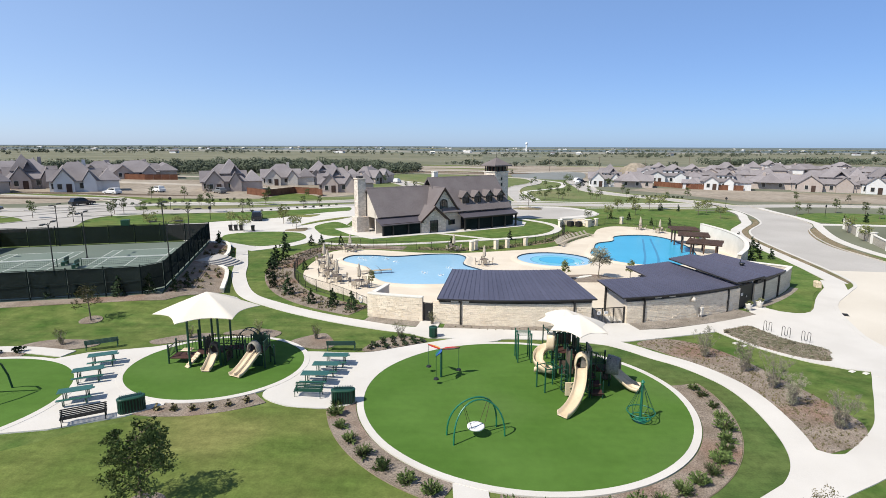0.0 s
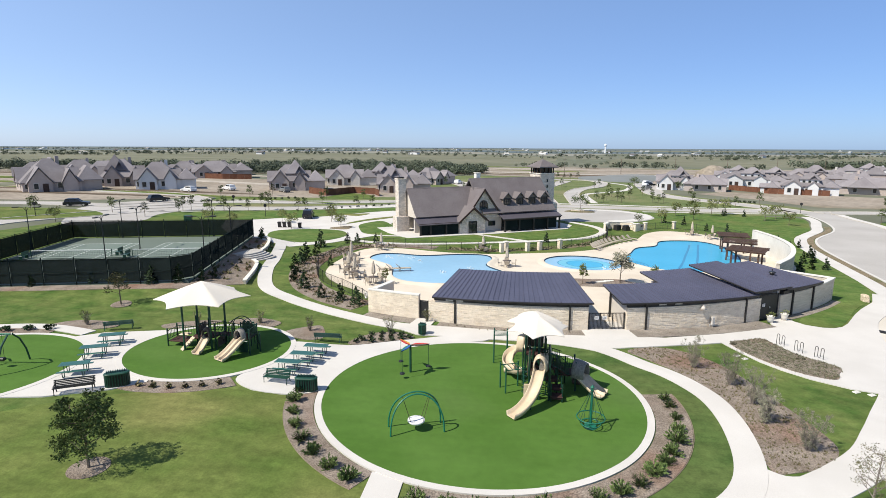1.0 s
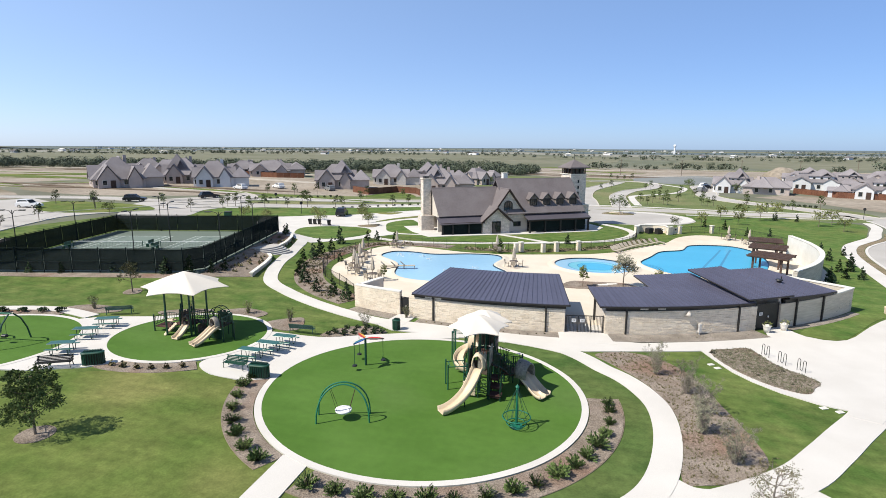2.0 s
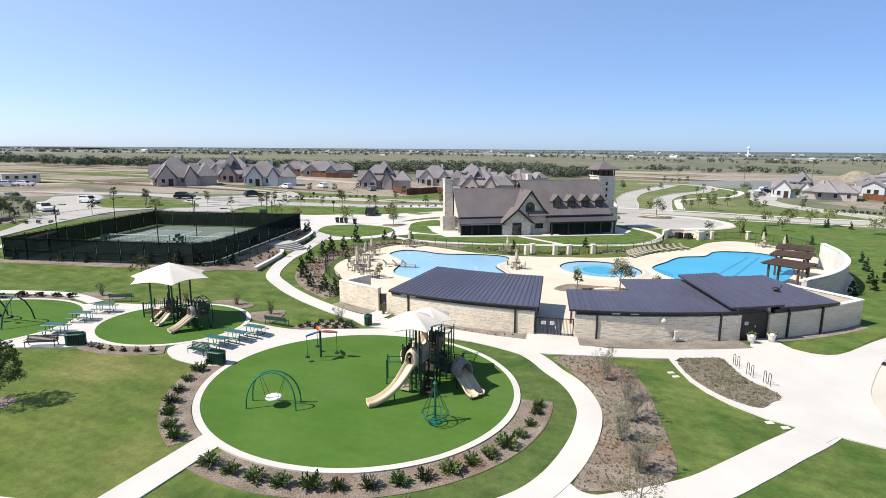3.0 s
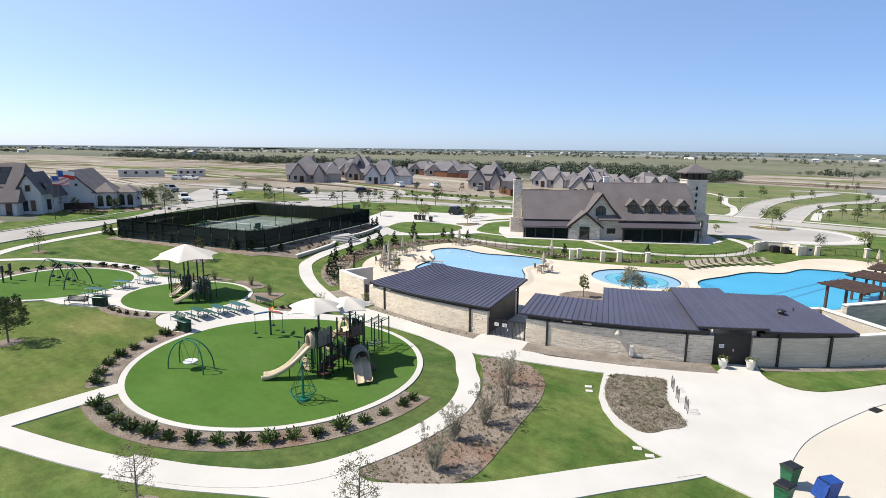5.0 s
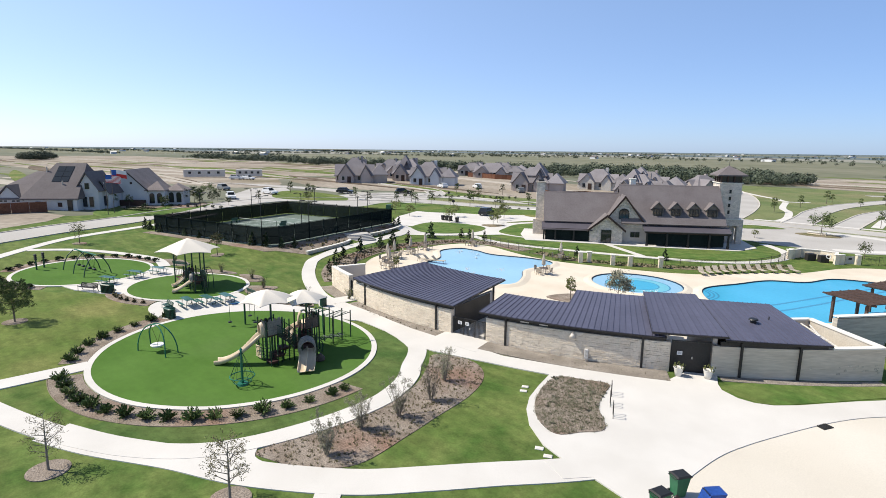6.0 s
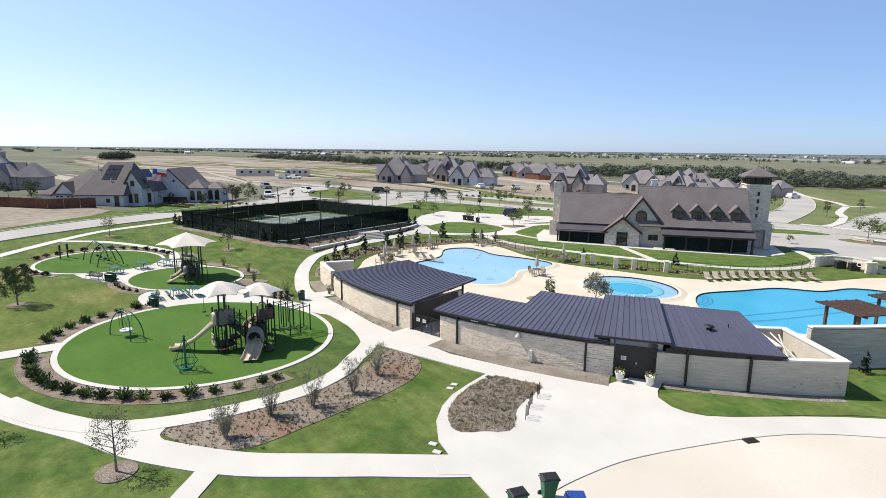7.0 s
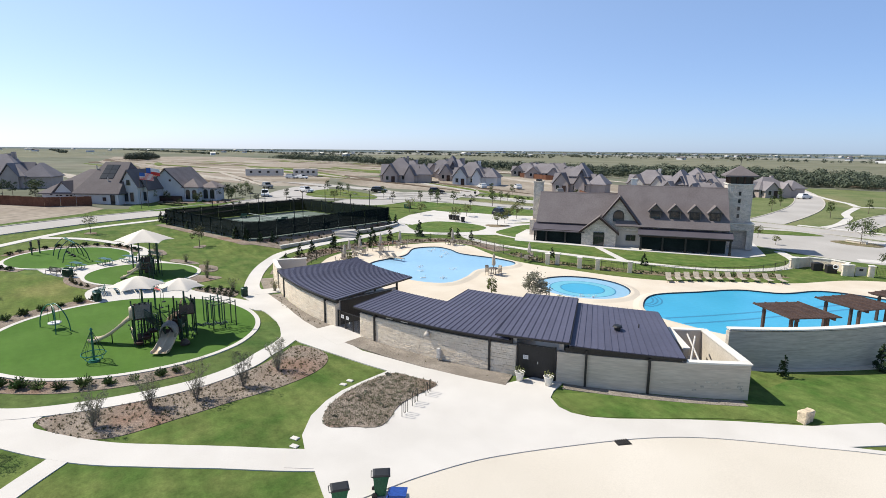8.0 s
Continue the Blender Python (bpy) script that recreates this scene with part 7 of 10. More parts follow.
CARWHITE = mat("white_car_paint", (0.72, 0.72, 0.72), (0.76, 0.76, 0.76), 0.5, 5.0, 0.3, 0.0, spec=0.5, fine=0.02)
CARDARK = mat("dark_car_paint", (0.012, 0.014, 0.018), (0.018, 0.02, 0.025), 0.5, 5.0, 0.25, 0.0, spec=0.5, fine=0.02)
CARGREY = mat("grey_car_paint", (0.16, 0.165, 0.17), (0.19, 0.195, 0.2), 0.5, 5.0, 0.3, 0.0, spec=0.5, fine=0.02)
car(-37.5, 107, 105, CARDARK, "black sport utility car parked in the car court")
for x, y, t, p, lb in ((-81.6, 121, 60, CARDARK, "dark pickup truck on the street"), (-90.5, 72.2, -18, CARWHITE, "white pickup truck in the lot"), (-114.5, 81.0, 0, CARGREY, "silver sport utility car in the lot"), (-98.4, 86.8, 8, CARWHITE, "white pickup truck at the kerb of the lot"),
                       (-91, 106.6, 25, CARDARK, "dark car on the street"), (-160.5, 106.4, 40, CARWHITE, "white pickup truck beside the site trailers"), (-157.5, 109.6, 20, CARWHITE, "white pickup truck beside the site trailers"), (-83, 156, 150, CARWHITE, "white pickup truck by the building sites"), (-20, 222, 75, CARWHITE, "white car parked along a street"), (-66, 158, 140, CARGREY, "grey car by the building sites"), (58, 236, 30, CARDARK, "dark car parked by a house"), (55, 228, 60, CARWHITE, "white car in the parking bay"), (53.5, 219, 50, CARGREY, "grey car in the parking bay"), (59.5, 247, 40, CARWHITE, "white car in the parking bay"), (-90, 146, 160, CARWHITE, "white truck by the building sites")):
    car(x, y, t, p, lb)


# site trailers, tan mound in place of an unfinished roof peak, water tower
for x, y, t, L in ((-178.6, 101.8, 64, 15), (-171.2, 116.7, 64, 10)):
    r = thing("site_trailer", x, y, None, t, "long white construction office trailer", "trailer", "site trailers")
    bm = bmesh.new()
    box(bm, 0, 0, 1.9, L, 3.2, 2.8, bevel=0.05)
    part("body", bm, HOUSETRIM, r)
    for k in range(4):
        bm = bmesh.new()
        box(bm, -L * 0.35 + L * 0.23 * k, -1.62, 2.1, 1.0, 0.06, 0.9)
        part("window", bm, GLASS, r)
bm = bmesh.new()
bmesh.ops.create_icosphere(bm, subdivisions=4, radius=1.0)
for v in bm.verts:
    v.co = Vector((v.co.x * 9, v.co.y * 7, max(-0.1, v.co.z * 6.5))) * (1 + 0.14 * noise.noise(v.co * 1.7))
tagged(part("soil_heap", bm, SOIL, None), "tall tan mound standing for an unfinished house's sheathed roof", "soil heap").matrix_basis = pose(105, 308, gz(105, 308), 0, 0, 20)
wt = thing("water_tower", 208, 1450, -2, 0, "white water tower on the far plain", "water tower")
bm = bmesh.new()
rod(bm, (0, 0, 0), (0, 0, 18), 2.2, 1.9, n=20)
part("stem", bm, WHITEP, wt)
bm = bmesh.new()
loft(bm, [[(rr * math.cos(math.tau * k / 24), rr * math.sin(math.tau * k / 24), z) for k in range(24)] for rr, z in ((1.9, 16), (3.0, 18), (3.4, 20), (3.0, 22), (1.5, 23), (0.2, 23.4))])
part("tank", bm, WHITEP, wt, "", True)


# flags before the model homes
def flag(x, y, h, turn, kind, label):
    r = thing("flagpole", x, y, None, turn, label, "flagpole", "flagpoles")
    bm = bmesh.new()
    rod(bm, (0, 0, 0), (0, 0, h), 0.06, 0.035, n=10)
    part("pole", bm, WICKER, r)
    W, H = 2.5, 1.45
    def cloth(name, m, u0, u1, v0, v1, lift):
        bm = bmesh.new()
        n = 10
        for side in (1, -1):
            vs = [[bm.verts.new((0.1 + W * u, 0.18 * math.sin(u * 7) + side * (0.01 + lift), h - 0.2 - H * v - 0.35 * u * u)) for v in (v0, v1)] for u in [u0 + (u1 - u0) * k / n for k in range(n + 1)]]
            for a, b in zip(vs, vs[1:]):
                bm.faces.new((a[0], b[0], b[1], a[1]))
        part(name, bm, m, f)
    f = new("flag")
    f.parent = r
    if kind == 0:
        for k in range(13):
            cloth("stripe", REDP if k % 2 == 0 else WHITEP, 0, 1, k / 13, (k + 1) / 13, 0.0)
        cloth("canton", BLUEP, 0, 0.4, 0, 7 / 13, 0.012)
    else:
        cloth("stripe", WHITEP, 0.33, 1, 0, 0.5, 0.0)
        cloth("stripe", REDP, 0.33, 1, 0.5, 1, 0.0)
        cloth("canton", BLUEP, 0, 0.33, 0, 1, 0.0)
    return r


flag(-74.5, 41.4, 7.6, 82, 0, "slim bronze flagpole flying a striped red, white and blue flag")
flag(-76.6, 43.0, 8.4, 82, 1, "slim bronze flagpole flying a red, white and blue flag")

# ---- play equipment ----
def frame_part(root):
    def add(name, bm, m, label="", parent=None, smooth=False):
        bmesh.ops.recalc_face_normals(bm, faces=bm.faces[:])
        return part(name, bm, m, root if parent is None else parent, label, smooth)
    return add


def chute(pts, w, depth=0.22, t=0.04):
    """An open slide bed of U section along a line of points (x, y, z)."""
    bm = bmesh.new()
    p = [Vector(q) for q in pts]
    rings = []
    for i, q in enumerate(p):
        d = (p[min(i + 1, len(p) - 1)] - p[max(i - 1, 0)])
        s = Vector((-d.y, d.x, 0)).normalized()
        u = Vector((0, 0, 1))
        prof = [(-w / 2 - t, depth), (-w / 2, depth), (-w / 2 + 0.03, 0.05), (-w / 4, 0), (w / 4, 0), (w / 2 - 0.03, 0.05), (w / 2, depth), (w / 2 + t, depth), (w / 2 + t * 0.6, -t), (-w / 2 - t * 0.6, -t)]
        rings.append([q + s * a + u * b for a, b in prof])
    return loft(bm, rings)


def smooth3(pts, n=5):
    p = [Vector(q) for q in pts]
    out = []
    for i in range(len(p) - 1):
        a, b, d, e = p[max(i - 1, 0)], p[i], p[i + 1], p[min(i + 2, len(p) - 1)]
        for s in range(n):
            t = s / n
            out.append(0.5 * ((2 * b) + (d - a) * t + (2 * a - 5 * b + 4 * d - e) * t * t + (3 * b - a - 3 * d + e) * t ** 3))
    return out + [p[-1]]


def sail(bm, corners, peak, sag=0.35, bulge=0.12, n=10):
    """A tensioned fabric canopy: edges bow inwards between the corners, the middle rises to a peak."""
    c = [Vector(q) for q in corners]
    k = len(c)
    pk = Vector(peak)
    rim = []
    for i in range(k):
        a, b = c[i], c[(i + 1) % k]
        for s in range(n):
            t = s / n
            q = a.lerp(b, t)
            bow = 4 * t * (1 - t) * sag
            q = q + (Vector((pk.x, pk.y, q.z)) - q).normalized() * bow
            q.z += bow * 0.3
            rim.append(q)
    for dz in (0.0, -0.03):
        rows = []
        for j in range(7):
            u = j / 6
            rows.append([q.lerp(pk, u) + Vector((0, 0, bulge * u * (1 - u) * (pk.z - q.z) + dz)) for q in rim])
        vs = [[bm.verts.new(q) for q in r] for r in rows[:-1]]
        top = bm.verts.new(pk + Vector((0, 0, dz)))
        m = len(rim)
        for r0, r1 in zip(vs, vs[1:]):
            for i in range(m):
                bm.faces.new((r0[i], r0[(i + 1) % m], r1[(i + 1) % m], r1[i]))
        for i in range(m):
            bm.faces.new((vs[-1][i], vs[-1][(i + 1) % m], top))
    return bm


def deck_unit(add, x, y, w, d, z, m=REDDECK):
    bm = bmesh.new()
    box(bm, x, y, z, w, d, 0.07, bevel=0.01)
    return add("deck", bm, m)


def rail_panel(add, x0, y0, x1, y1, z, h=0.75, m=PLAYGREEN, bars=7):
    """A barred guard: two rails and upright bars."""
    for zz in (z + 0.05, z + h):
        bm = bmesh.new()
        rod(bm, (x0, y0, zz), (x1, y1, zz), 0.026, n=6)
        add("rail", bm, m)
    for k in range(1, bars):
        t = k / bars
        bm = bmesh.new()
        rod(bm, (x0 + (x1 - x0) * t, y0 + (y1 - y0) * t, z + 0.05), (x0 + (x1 - x0) * t, y0 + (y1 - y0) * t, z + h), 0.018, n=5)
        add("bar", bm, m)


def post(add, x, y, z, m=PLAYGREEN, r=0.06):
    bm = bmesh.new()
    rod(bm, (x, y, -0.05), (x, y, z), r, n=10)
    rod(bm, (x, y, z), (x, y, z + 0.05), r * 1.1, r * 0.6, n=10)
    return add("post", bm, m)


# big structure, in world-aligned plan with its origin at the middle
BX, BY = 8.2, 31.6
BIG = thing("play_structure", BX, BY, gz(BX, BY) + 0.08, 0, "large dark green play structure with tan slides, decks and climbers", "play structure")
add = frame_part(BIG)


def rel(x, y, z=0.0):
    return (x - BX, y - BY, z)


# tower A with the long slide, tower B with the spiral slide, low tower C with the double slide
HOODGREY = mat("weathered_grey_plastic", (0.20, 0.185, 0.165), (0.25, 0.23, 0.205), 0.8, 10.0, 0.5, 0.03)
def arch_hood(x, y, z, r, h, depth, turn, m, label, t=0.07):
    """An open moulded arch over the head of a slide."""
    bm = bmesh.new()
    c, s = math.cos(radians(turn)), math.sin(radians(turn))
    rings = []
    for k in range(5):
        u = depth * k / 4
        f = 1.0 - 0.12 * (k / 4) ** 2
        prof = [(r * f * math.cos(radians(a)), h * f * math.sin(radians(a)) ** 0.7 if 0 < a < 180 else 0.0) for a in range(0, 181, 12)]
        prof += [((r * f - t) * math.cos(radians(a)), (h * f - t) * math.sin(radians(a)) ** 0.7 if 0 < a < 180 else 0.0) for a in range(180, -1, -12)]
        rings.append([(x + u * c - v * s, y + u * s + v * c, z + w) for v, w in prof])
    loft(bm, rings)
    return add("slide_hood", bm, m, label, None, True)

def play_tower(x, y, half, deck, top, open_sides=(), guard=0.8):
    """A square tower: deck on four posts, with barred guards on the sides that are not open."""
    deck_unit(add, x, y, 2 * half, 2 * half, deck)
    c = [(x - half, y - half), (x + half, y - half), (x + half, y + half), (x - half, y + half)]
    for k, (px, py) in enumerate(c):
        post(add, px, py, top - 0.08 * (k % 2), PLAYGREEN, 0.055)
        if k not in open_sides:
            (qx, qy) = c[(k + 1) % 4]
            rail_panel(add, px, py, qx, qy, deck + 0.05, guard, PLAYGREEN, 8)


def play_panel(x, y, z, sx, sy, sz, m, label, teeth=True):
    """A moulded panel with a toothed upper edge and a round peep hole rim."""
    bm = bmesh.new()
    box(bm, x, y, z, sx, sy, sz, bevel=0.03)
    if teeth:
        for k in (-1, 0, 1):
            wide = sy < sx
            box(bm, x + (k * sx * 0.33 if wide else 0), y + (0 if wide else k * sy * 0.33), z + sz / 2 + 0.05, sx * 0.2 if wide else sx * 0.9, sy * 0.9 if wide else sy * 0.2, 0.16, bevel=0.02)
    rim = [((x + 0.13 * math.cos(math.tau * k / 14), y - sy / 2 - 0.01, z + 0.13 * math.sin(math.tau * k / 14)) if sy < sx else (x + sx / 2 + 0.01, y + 0.13 * math.cos(math.tau * k / 14), z + 0.13 * math.sin(math.tau * k / 14))) for k in range(15)]
    tube(bm, rim, 0.02, 5)
    add("play_panel", bm, m, label)


# tower over the long slide, tower over the spiral slide, low platform of the double slide
play_tower(-0.25, -1.55, 0.58, 1.85, 2.98, (0, 1))
play_tower(-0.43, 1.36, 0.62, 1.65, 2.85, (3, 0))
play_tower(1.4, 0.1, 0.55, 0.95, 1.85, (1, 3), 0.7)
for x, y, z in ((-0.25, -2.12, 2.7), (0.33, -1.55, 2.8), (-0.83, -1.55, 2.75), (-0.43, 1.98, 2.6), (0.19, 1.36, 2.7), (1.4, 0.65, 1.7), (0.75, -0.75, 2.1), (0.3, 0.4, 2.3), (-0.6, -0.3, 2.5), (-1.2, 0.4, 2.2)):
    post(add, x, y, z, PLAYGREEN, 0.045)
play_panel(0.36, -1.55, 2.42, 0.06, 1.0, 1.0, HOODGREY, "weathered grey moulded panel")
play_panel(-0.02, -2.16, 2.35, 0.5, 0.06, 0.9, HOODGREY, "weathered grey moulded panel")
play_panel(-0.86, -1.55, 2.3, 0.06, 1.0, 0.7, BROWNP, "dark brown moulded panel")
play_panel(-0.4, 2.02, 2.1, 1.0, 0.06, 0.75, BROWNP, "dark brown moulded panel")
play_panel(0.22, 1.36, 2.05, 0.06, 1.05, 0.7, BROWNP, "dark brown moulded panel")
play_panel(-0.75, -2.2, 0.6, 0.75, 0.06, 0.85, PLASTIC, "tan and brown picture panel under the tower", False)
play_panel(0.36, -1.6, 0.55, 0.06, 0.85, 0.6, BROWNP, "dark brown moulded panel", False)
play_panel(-0.43, 0.72, 0.7, 0.95, 0.06, 0.9, BROWNP, "dark brown moulded panel", False)
# sloping arched bridge from the slide tower down to the double slide
span_pts = [Vector((0.3, -1.15, 1.82)).lerp(Vector((1.2, -0.4, 1.0)), k / 8) + Vector((0, 0, 0.1 * math.sin(math.pi * k / 8))) for k in range(9)]
side = Vector((0.64, -0.77, 0))
for k, q in enumerate(span_pts):
    bm = bmesh.new()
    box(bm, q.x, q.y, q.z, 0.15, 0.8, 0.05, turn=40, roll=25, bevel=0.01)
    add("bridge_plank", bm, REDDECK)
for sg in (-1, 1):
    for dz in (0.08, 0.8):
        bm = bmesh.new()
        tube(bm, [q + side * 0.42 * sg + Vector((0, 0, dz)) for q in span_pts], 0.025, 6)
        add("bridge_rail", bm, PLAYGREEN)
    for k in range(17):
        q = span_pts[0].lerp(span_pts[-1], k / 16) + side * 0.42 * sg + Vector((0, 0, 0.1 * math.sin(math.pi * k / 16)))
        bm = bmesh.new()
        rod(bm, q + Vector((0, 0, 0.08)), q + Vector((0, 0, 0.8)), 0.014, n=5)
        add("bar", bm, PLAYGREEN)
# maroon steps from the low platform up to the spiral slide's tower
for k in range(4):
    bm = bmesh.new()
    q = Vector((0.95, 0.35, 1.05)).lerp(Vector((0.2, 0.95, 1.55)), k / 3)
    box(bm, q.x, q.y, q.z, 0.34, 0.85, 0.07, turn=-38, bevel=0.015)
    box(bm, q.x, q.y, q.z - 0.12, 0.06, 0.8, 0.18, turn=-38)
    add("step", bm, REDDECK)
rail_panel(add, 1.15, 0.75, 0.4, 1.35, 1.15, 0.85)
rail_panel(add, 0.75, -0.05, 0.0, 0.6, 1.15, 0.85)
# stepped pods under the slide tower
for x, y, z in ((0.75, -2.0, 0.35), (0.72, -1.5, 0.68), (0.5, -1.05, 1.0)):
    bm = bmesh.new()
    box(bm, x, y, z, 0.75, 0.6, 0.07, bevel=0.02)
    box(bm, x, y, z - 0.1, 0.6, 0.5, 0.12, bevel=0.02)
    add("low_deck", bm, REDDECK)
    for sx in (-0.32, 0.32):
        post(add, x + sx, y - 0.25, z + 0.75, PLAYGREEN, 0.035)
# long curving slide
s1 = rel(6.4, 26.9, 0.22)
sl = smooth3([(-0.22, -2.1, 1.88), (-0.3, -2.4, 1.78), (-0.45, -2.95, 1.32), (-0.72, -3.5, 0.82), (-1.1, -4.0, 0.45), (-1.5, -4.42, 0.24), (s1[0], s1[1], 0.2)])
add("slide", chute(sl, 0.6, 0.24), PLASTIC, "long curved tan slide", None, True)
arch_hood(-0.22, -2.0, 1.87, 0.42, 0.95, 0.34, -100, PLASTIC, "tan slide hood")
bm = bmesh.new()
rod(bm, (-0.72, -3.5, -0.05), (-0.72, -3.5, 0.8), 0.035)
add("slide_leg", bm, PLAYGREEN)
# double slide
s2 = rel(11.75, 30.4, 0.12)
for off in (-0.27, 0.27):
    dx, dy = 0.42, 0.9
    line = smooth3([(1.95 + off * dx, -0.1 + off * dy, 1.0), (2.25 + off * dx, -0.25 + off * dy, 0.9), (2.75 + off * dx, -0.6 + off * dy, 0.5), (3.2 + off * dx, -0.95 + off * dy, 0.2), (s2[0] + off * dx, s2[1] + off * dy, 0.18)])
    add("slide", chute(line, 0.5, 0.17), PLASTIC, "wide tan double slide", None, True)
arch_hood(1.9, -0.1, 0.9, 0.6, 1.0, 0.75, -27, HOODGREY, "weathered grey double slide hood")
# spiral slide
line = smooth3([(-1.05, 1.6, 1.65), (-1.6, 1.75, 1.5), (-2.05, 1.5, 1.2), (-2.15, 0.95, 0.85), (-1.75, 0.6, 0.55), (-1.45, 0.85, 0.35), (-1.75, 1.3, 0.24), (-2.3, 1.5, 0.2)])
add("spiral_slide", chute(line, 0.58, 0.3), PLASTIC, "tan spiral slide", None, True)
arch_hood(-1.05, 1.55, 1.65, 0.45, 1.05, 0.5, 165, PLASTIC, "tan slide hood")
# overhead ladders behind the towers and beside them
for (xa, ya), (xb, yb), zt, nb, m in (((-0.45, 3.2), (-0.75, 5.0), 1.95, 7, PLAYGREEN), ((-2.7, 3.3), (-2.75, 4.5), 1.85, 5, TEALDARK), ((-2.35, -1.2), (-1.3, -0.75), 1.5, 4, TEALDARK)):
    root = new("overhead_ladder")
    root.parent = BIG
    d = Vector((xb - xa, yb - ya)).normalized()
    sd = Vector((-d.y, d.x)) * 0.45
    for t in (0, 0.5, 1):
        for sg in (-1, 1):
            if t == 0.5 and nb < 5:
                continue
            ex, ey = xa + (xb - xa) * t + sd.x * sg, ya + (yb - ya) * t + sd.y * sg
            bm = bmesh.new()
            rod(bm, (ex, ey, -0.05), (ex, ey, zt + 0.15), 0.045, n=8)
            add("post", bm, m, "", root)
    for sg in (-1, 1):
        bm = bmesh.new()
        rod(bm, (xa + sd.x * sg, ya + sd.y * sg, zt), (xb + sd.x * sg, yb + sd.y * sg, zt), 0.032, n=6)
        add("rail", bm, m, "", root)
    for k in range(nb):
        q = Vector((xa, ya)).lerp(Vector((xb, yb)), (k + 0.5) / nb)
        bm = bmesh.new()
        rod(bm, (q.x - sd.x, q.y - sd.y, zt), (q.x + sd.x, q.y + sd.y, zt), 0.02, n=6)
        add("rung", bm, m, "", root)
# wavy balance net between the spiral tower and the overhead ladder
bm = bmesh.new()
wave = [(-0.3 - 0.25 * k / 14, 2.0 + 2.4 * k / 14, 0.55 - 0.3 * k / 14 + 0.07 * math.sin(k * 1.5)) for k in range(15)]
for off in (-0.3, -0.1, 0.1, 0.3):
    tube(bm, [(x + off, y, z) for x, y, z in wave], 0.03, 5)
for x, y, z in wave:
    rod(bm, (x - 0.32, y, z), (x + 0.32, y, z), 0.03, n=5)
add("balance_net", bm, PLAYGREEN, "wavy dark green rope net")
# arched loops under the slide tower, web climber, rock mound beside the double slide
for k in range(4):
    bm = bmesh.new()
    tube(bm, [(-0.25 + 0.55 * math.cos(radians(t)), -2.22 - 0.06 * k, 0.3 + 0.3 * k + 0.2 * math.sin(radians(t))) for t in range(0, 181, 30)], 0.022, 6)
    add("climbing_rung", bm, PLAYGREEN)
for k in range(6):
    bm = bmesh.new()
    tube(bm, [(-0.95, -1.9 + 0.02 * k, 0.2 + 0.28 * k), (-1.25, -1.55, 0.25 + 0.26 * k), (-0.95, -1.2, 0.2 + 0.28 * k)], 0.022, 6)
    add("climbing_rung", bm, PLAYGREEN)
for k in range(6):
    a = math.tau * k / 6
    bm = bmesh.new()
    tube(bm, [(0.9 + 0.35 * math.cos(a), 1.3 + 0.35 * math.sin(a), 0.0), (0.9 + 0.5 * math.cos(a + 0.6), 1.3 + 0.5 * math.sin(a + 0.6), 0.6), (0.9 + 0.3 * math.cos(a + 1.2), 1.3 + 0.3 * math.sin(a + 1.2), 1.1)], 0.024, 6)
    add("web_rope", bm, PLAYGREEN)
bm = bmesh.new()
bmesh.ops.create_icosphere(bm, subdivisions=3, radius=1.0)
for v in bm.verts:
    v.co = Vector((2.15 + v.co.x * 0.3, 0.75 + v.co.y * 0.32, max(0.0, 0.45 * v.co.z))) + Vector((noise.noise(v.co * 2), noise.noise(v.co * 2.3 + Vector((3, 0, 0))), 0)) * 0.12
add("climbing_rock", bm, BROWNP, "dark moulded climbing rock", None, True)


def canopy(x, y, ground, half, turn, z_rim, z_peak, posts, label, sag=0.35, bulge=0.12):
    root = thing("shade_canopy", x, y, ground, turn, label, "shade canopy", "shade canopies")
    a = frame_part(root)
    n = len(half)
    bm = sail(bmesh.new(), [(hx, hy, z_rim) for hx, hy in half], (0, 0, z_peak), sag, bulge)
    a("canopy", bm, FABRIC, "cream tensioned fabric", None, True)
    for px, py in posts:
        bm = bmesh.new()
        rod(bm, (px, py, -0.05), (px, py, z_rim + (z_peak - z_rim) * 0.45), 0.07, n=12)
        a("post", bm, GREENPAINT)
    bm = bmesh.new()
    for hx, hy in half:
        rod(bm, (hx * 0.97, hy * 0.97, z_rim - 0.02), (0, 0, z_peak - 0.12), 0.035, n=6)
    a("canopy_frame", bm, GREENPAINT)
    return root


HEXQ = [(1.85 * math.cos(radians(a)), 1.85 * math.sin(radians(a))) for a in range(0, 360, 60)]
HEXR = [(1.75 * math.cos(radians(a)), 1.75 * math.sin(radians(a))) for a in range(0, 360, 60)]
canopy(7.8, 29.95, gz(8, 30) + 0.08, HEXQ, 20, 4.15, 4.85, [(0.17, 0.17)], "cream six-pointed fabric canopy over the play structure", 0.24, 0.45)
canopy(7.65, 32.8, gz(8, 33) + 0.08, HEXR, 5, 3.7, 4.4, [(0.12, 0.16)], "cream six-pointed fabric canopy over the play structure", 0.24, 0.45)
HEXP = [(3.25 * math.cos(radians(a)), 2.95 * math.sin(radians(a))) for a in range(0, 360, 60)]
canopy(-15.3, 33.6, gz(-15.3, 33.6) + 0.08, HEXP, 18, 3.55, 4.75, [(-1.2, -0.8), (-0.7, 0.9), (0.6, -0.9), (1.2, 0.8), (0.0, 1.3)], "large cream six-pointed fabric canopy over the toddler play structure")

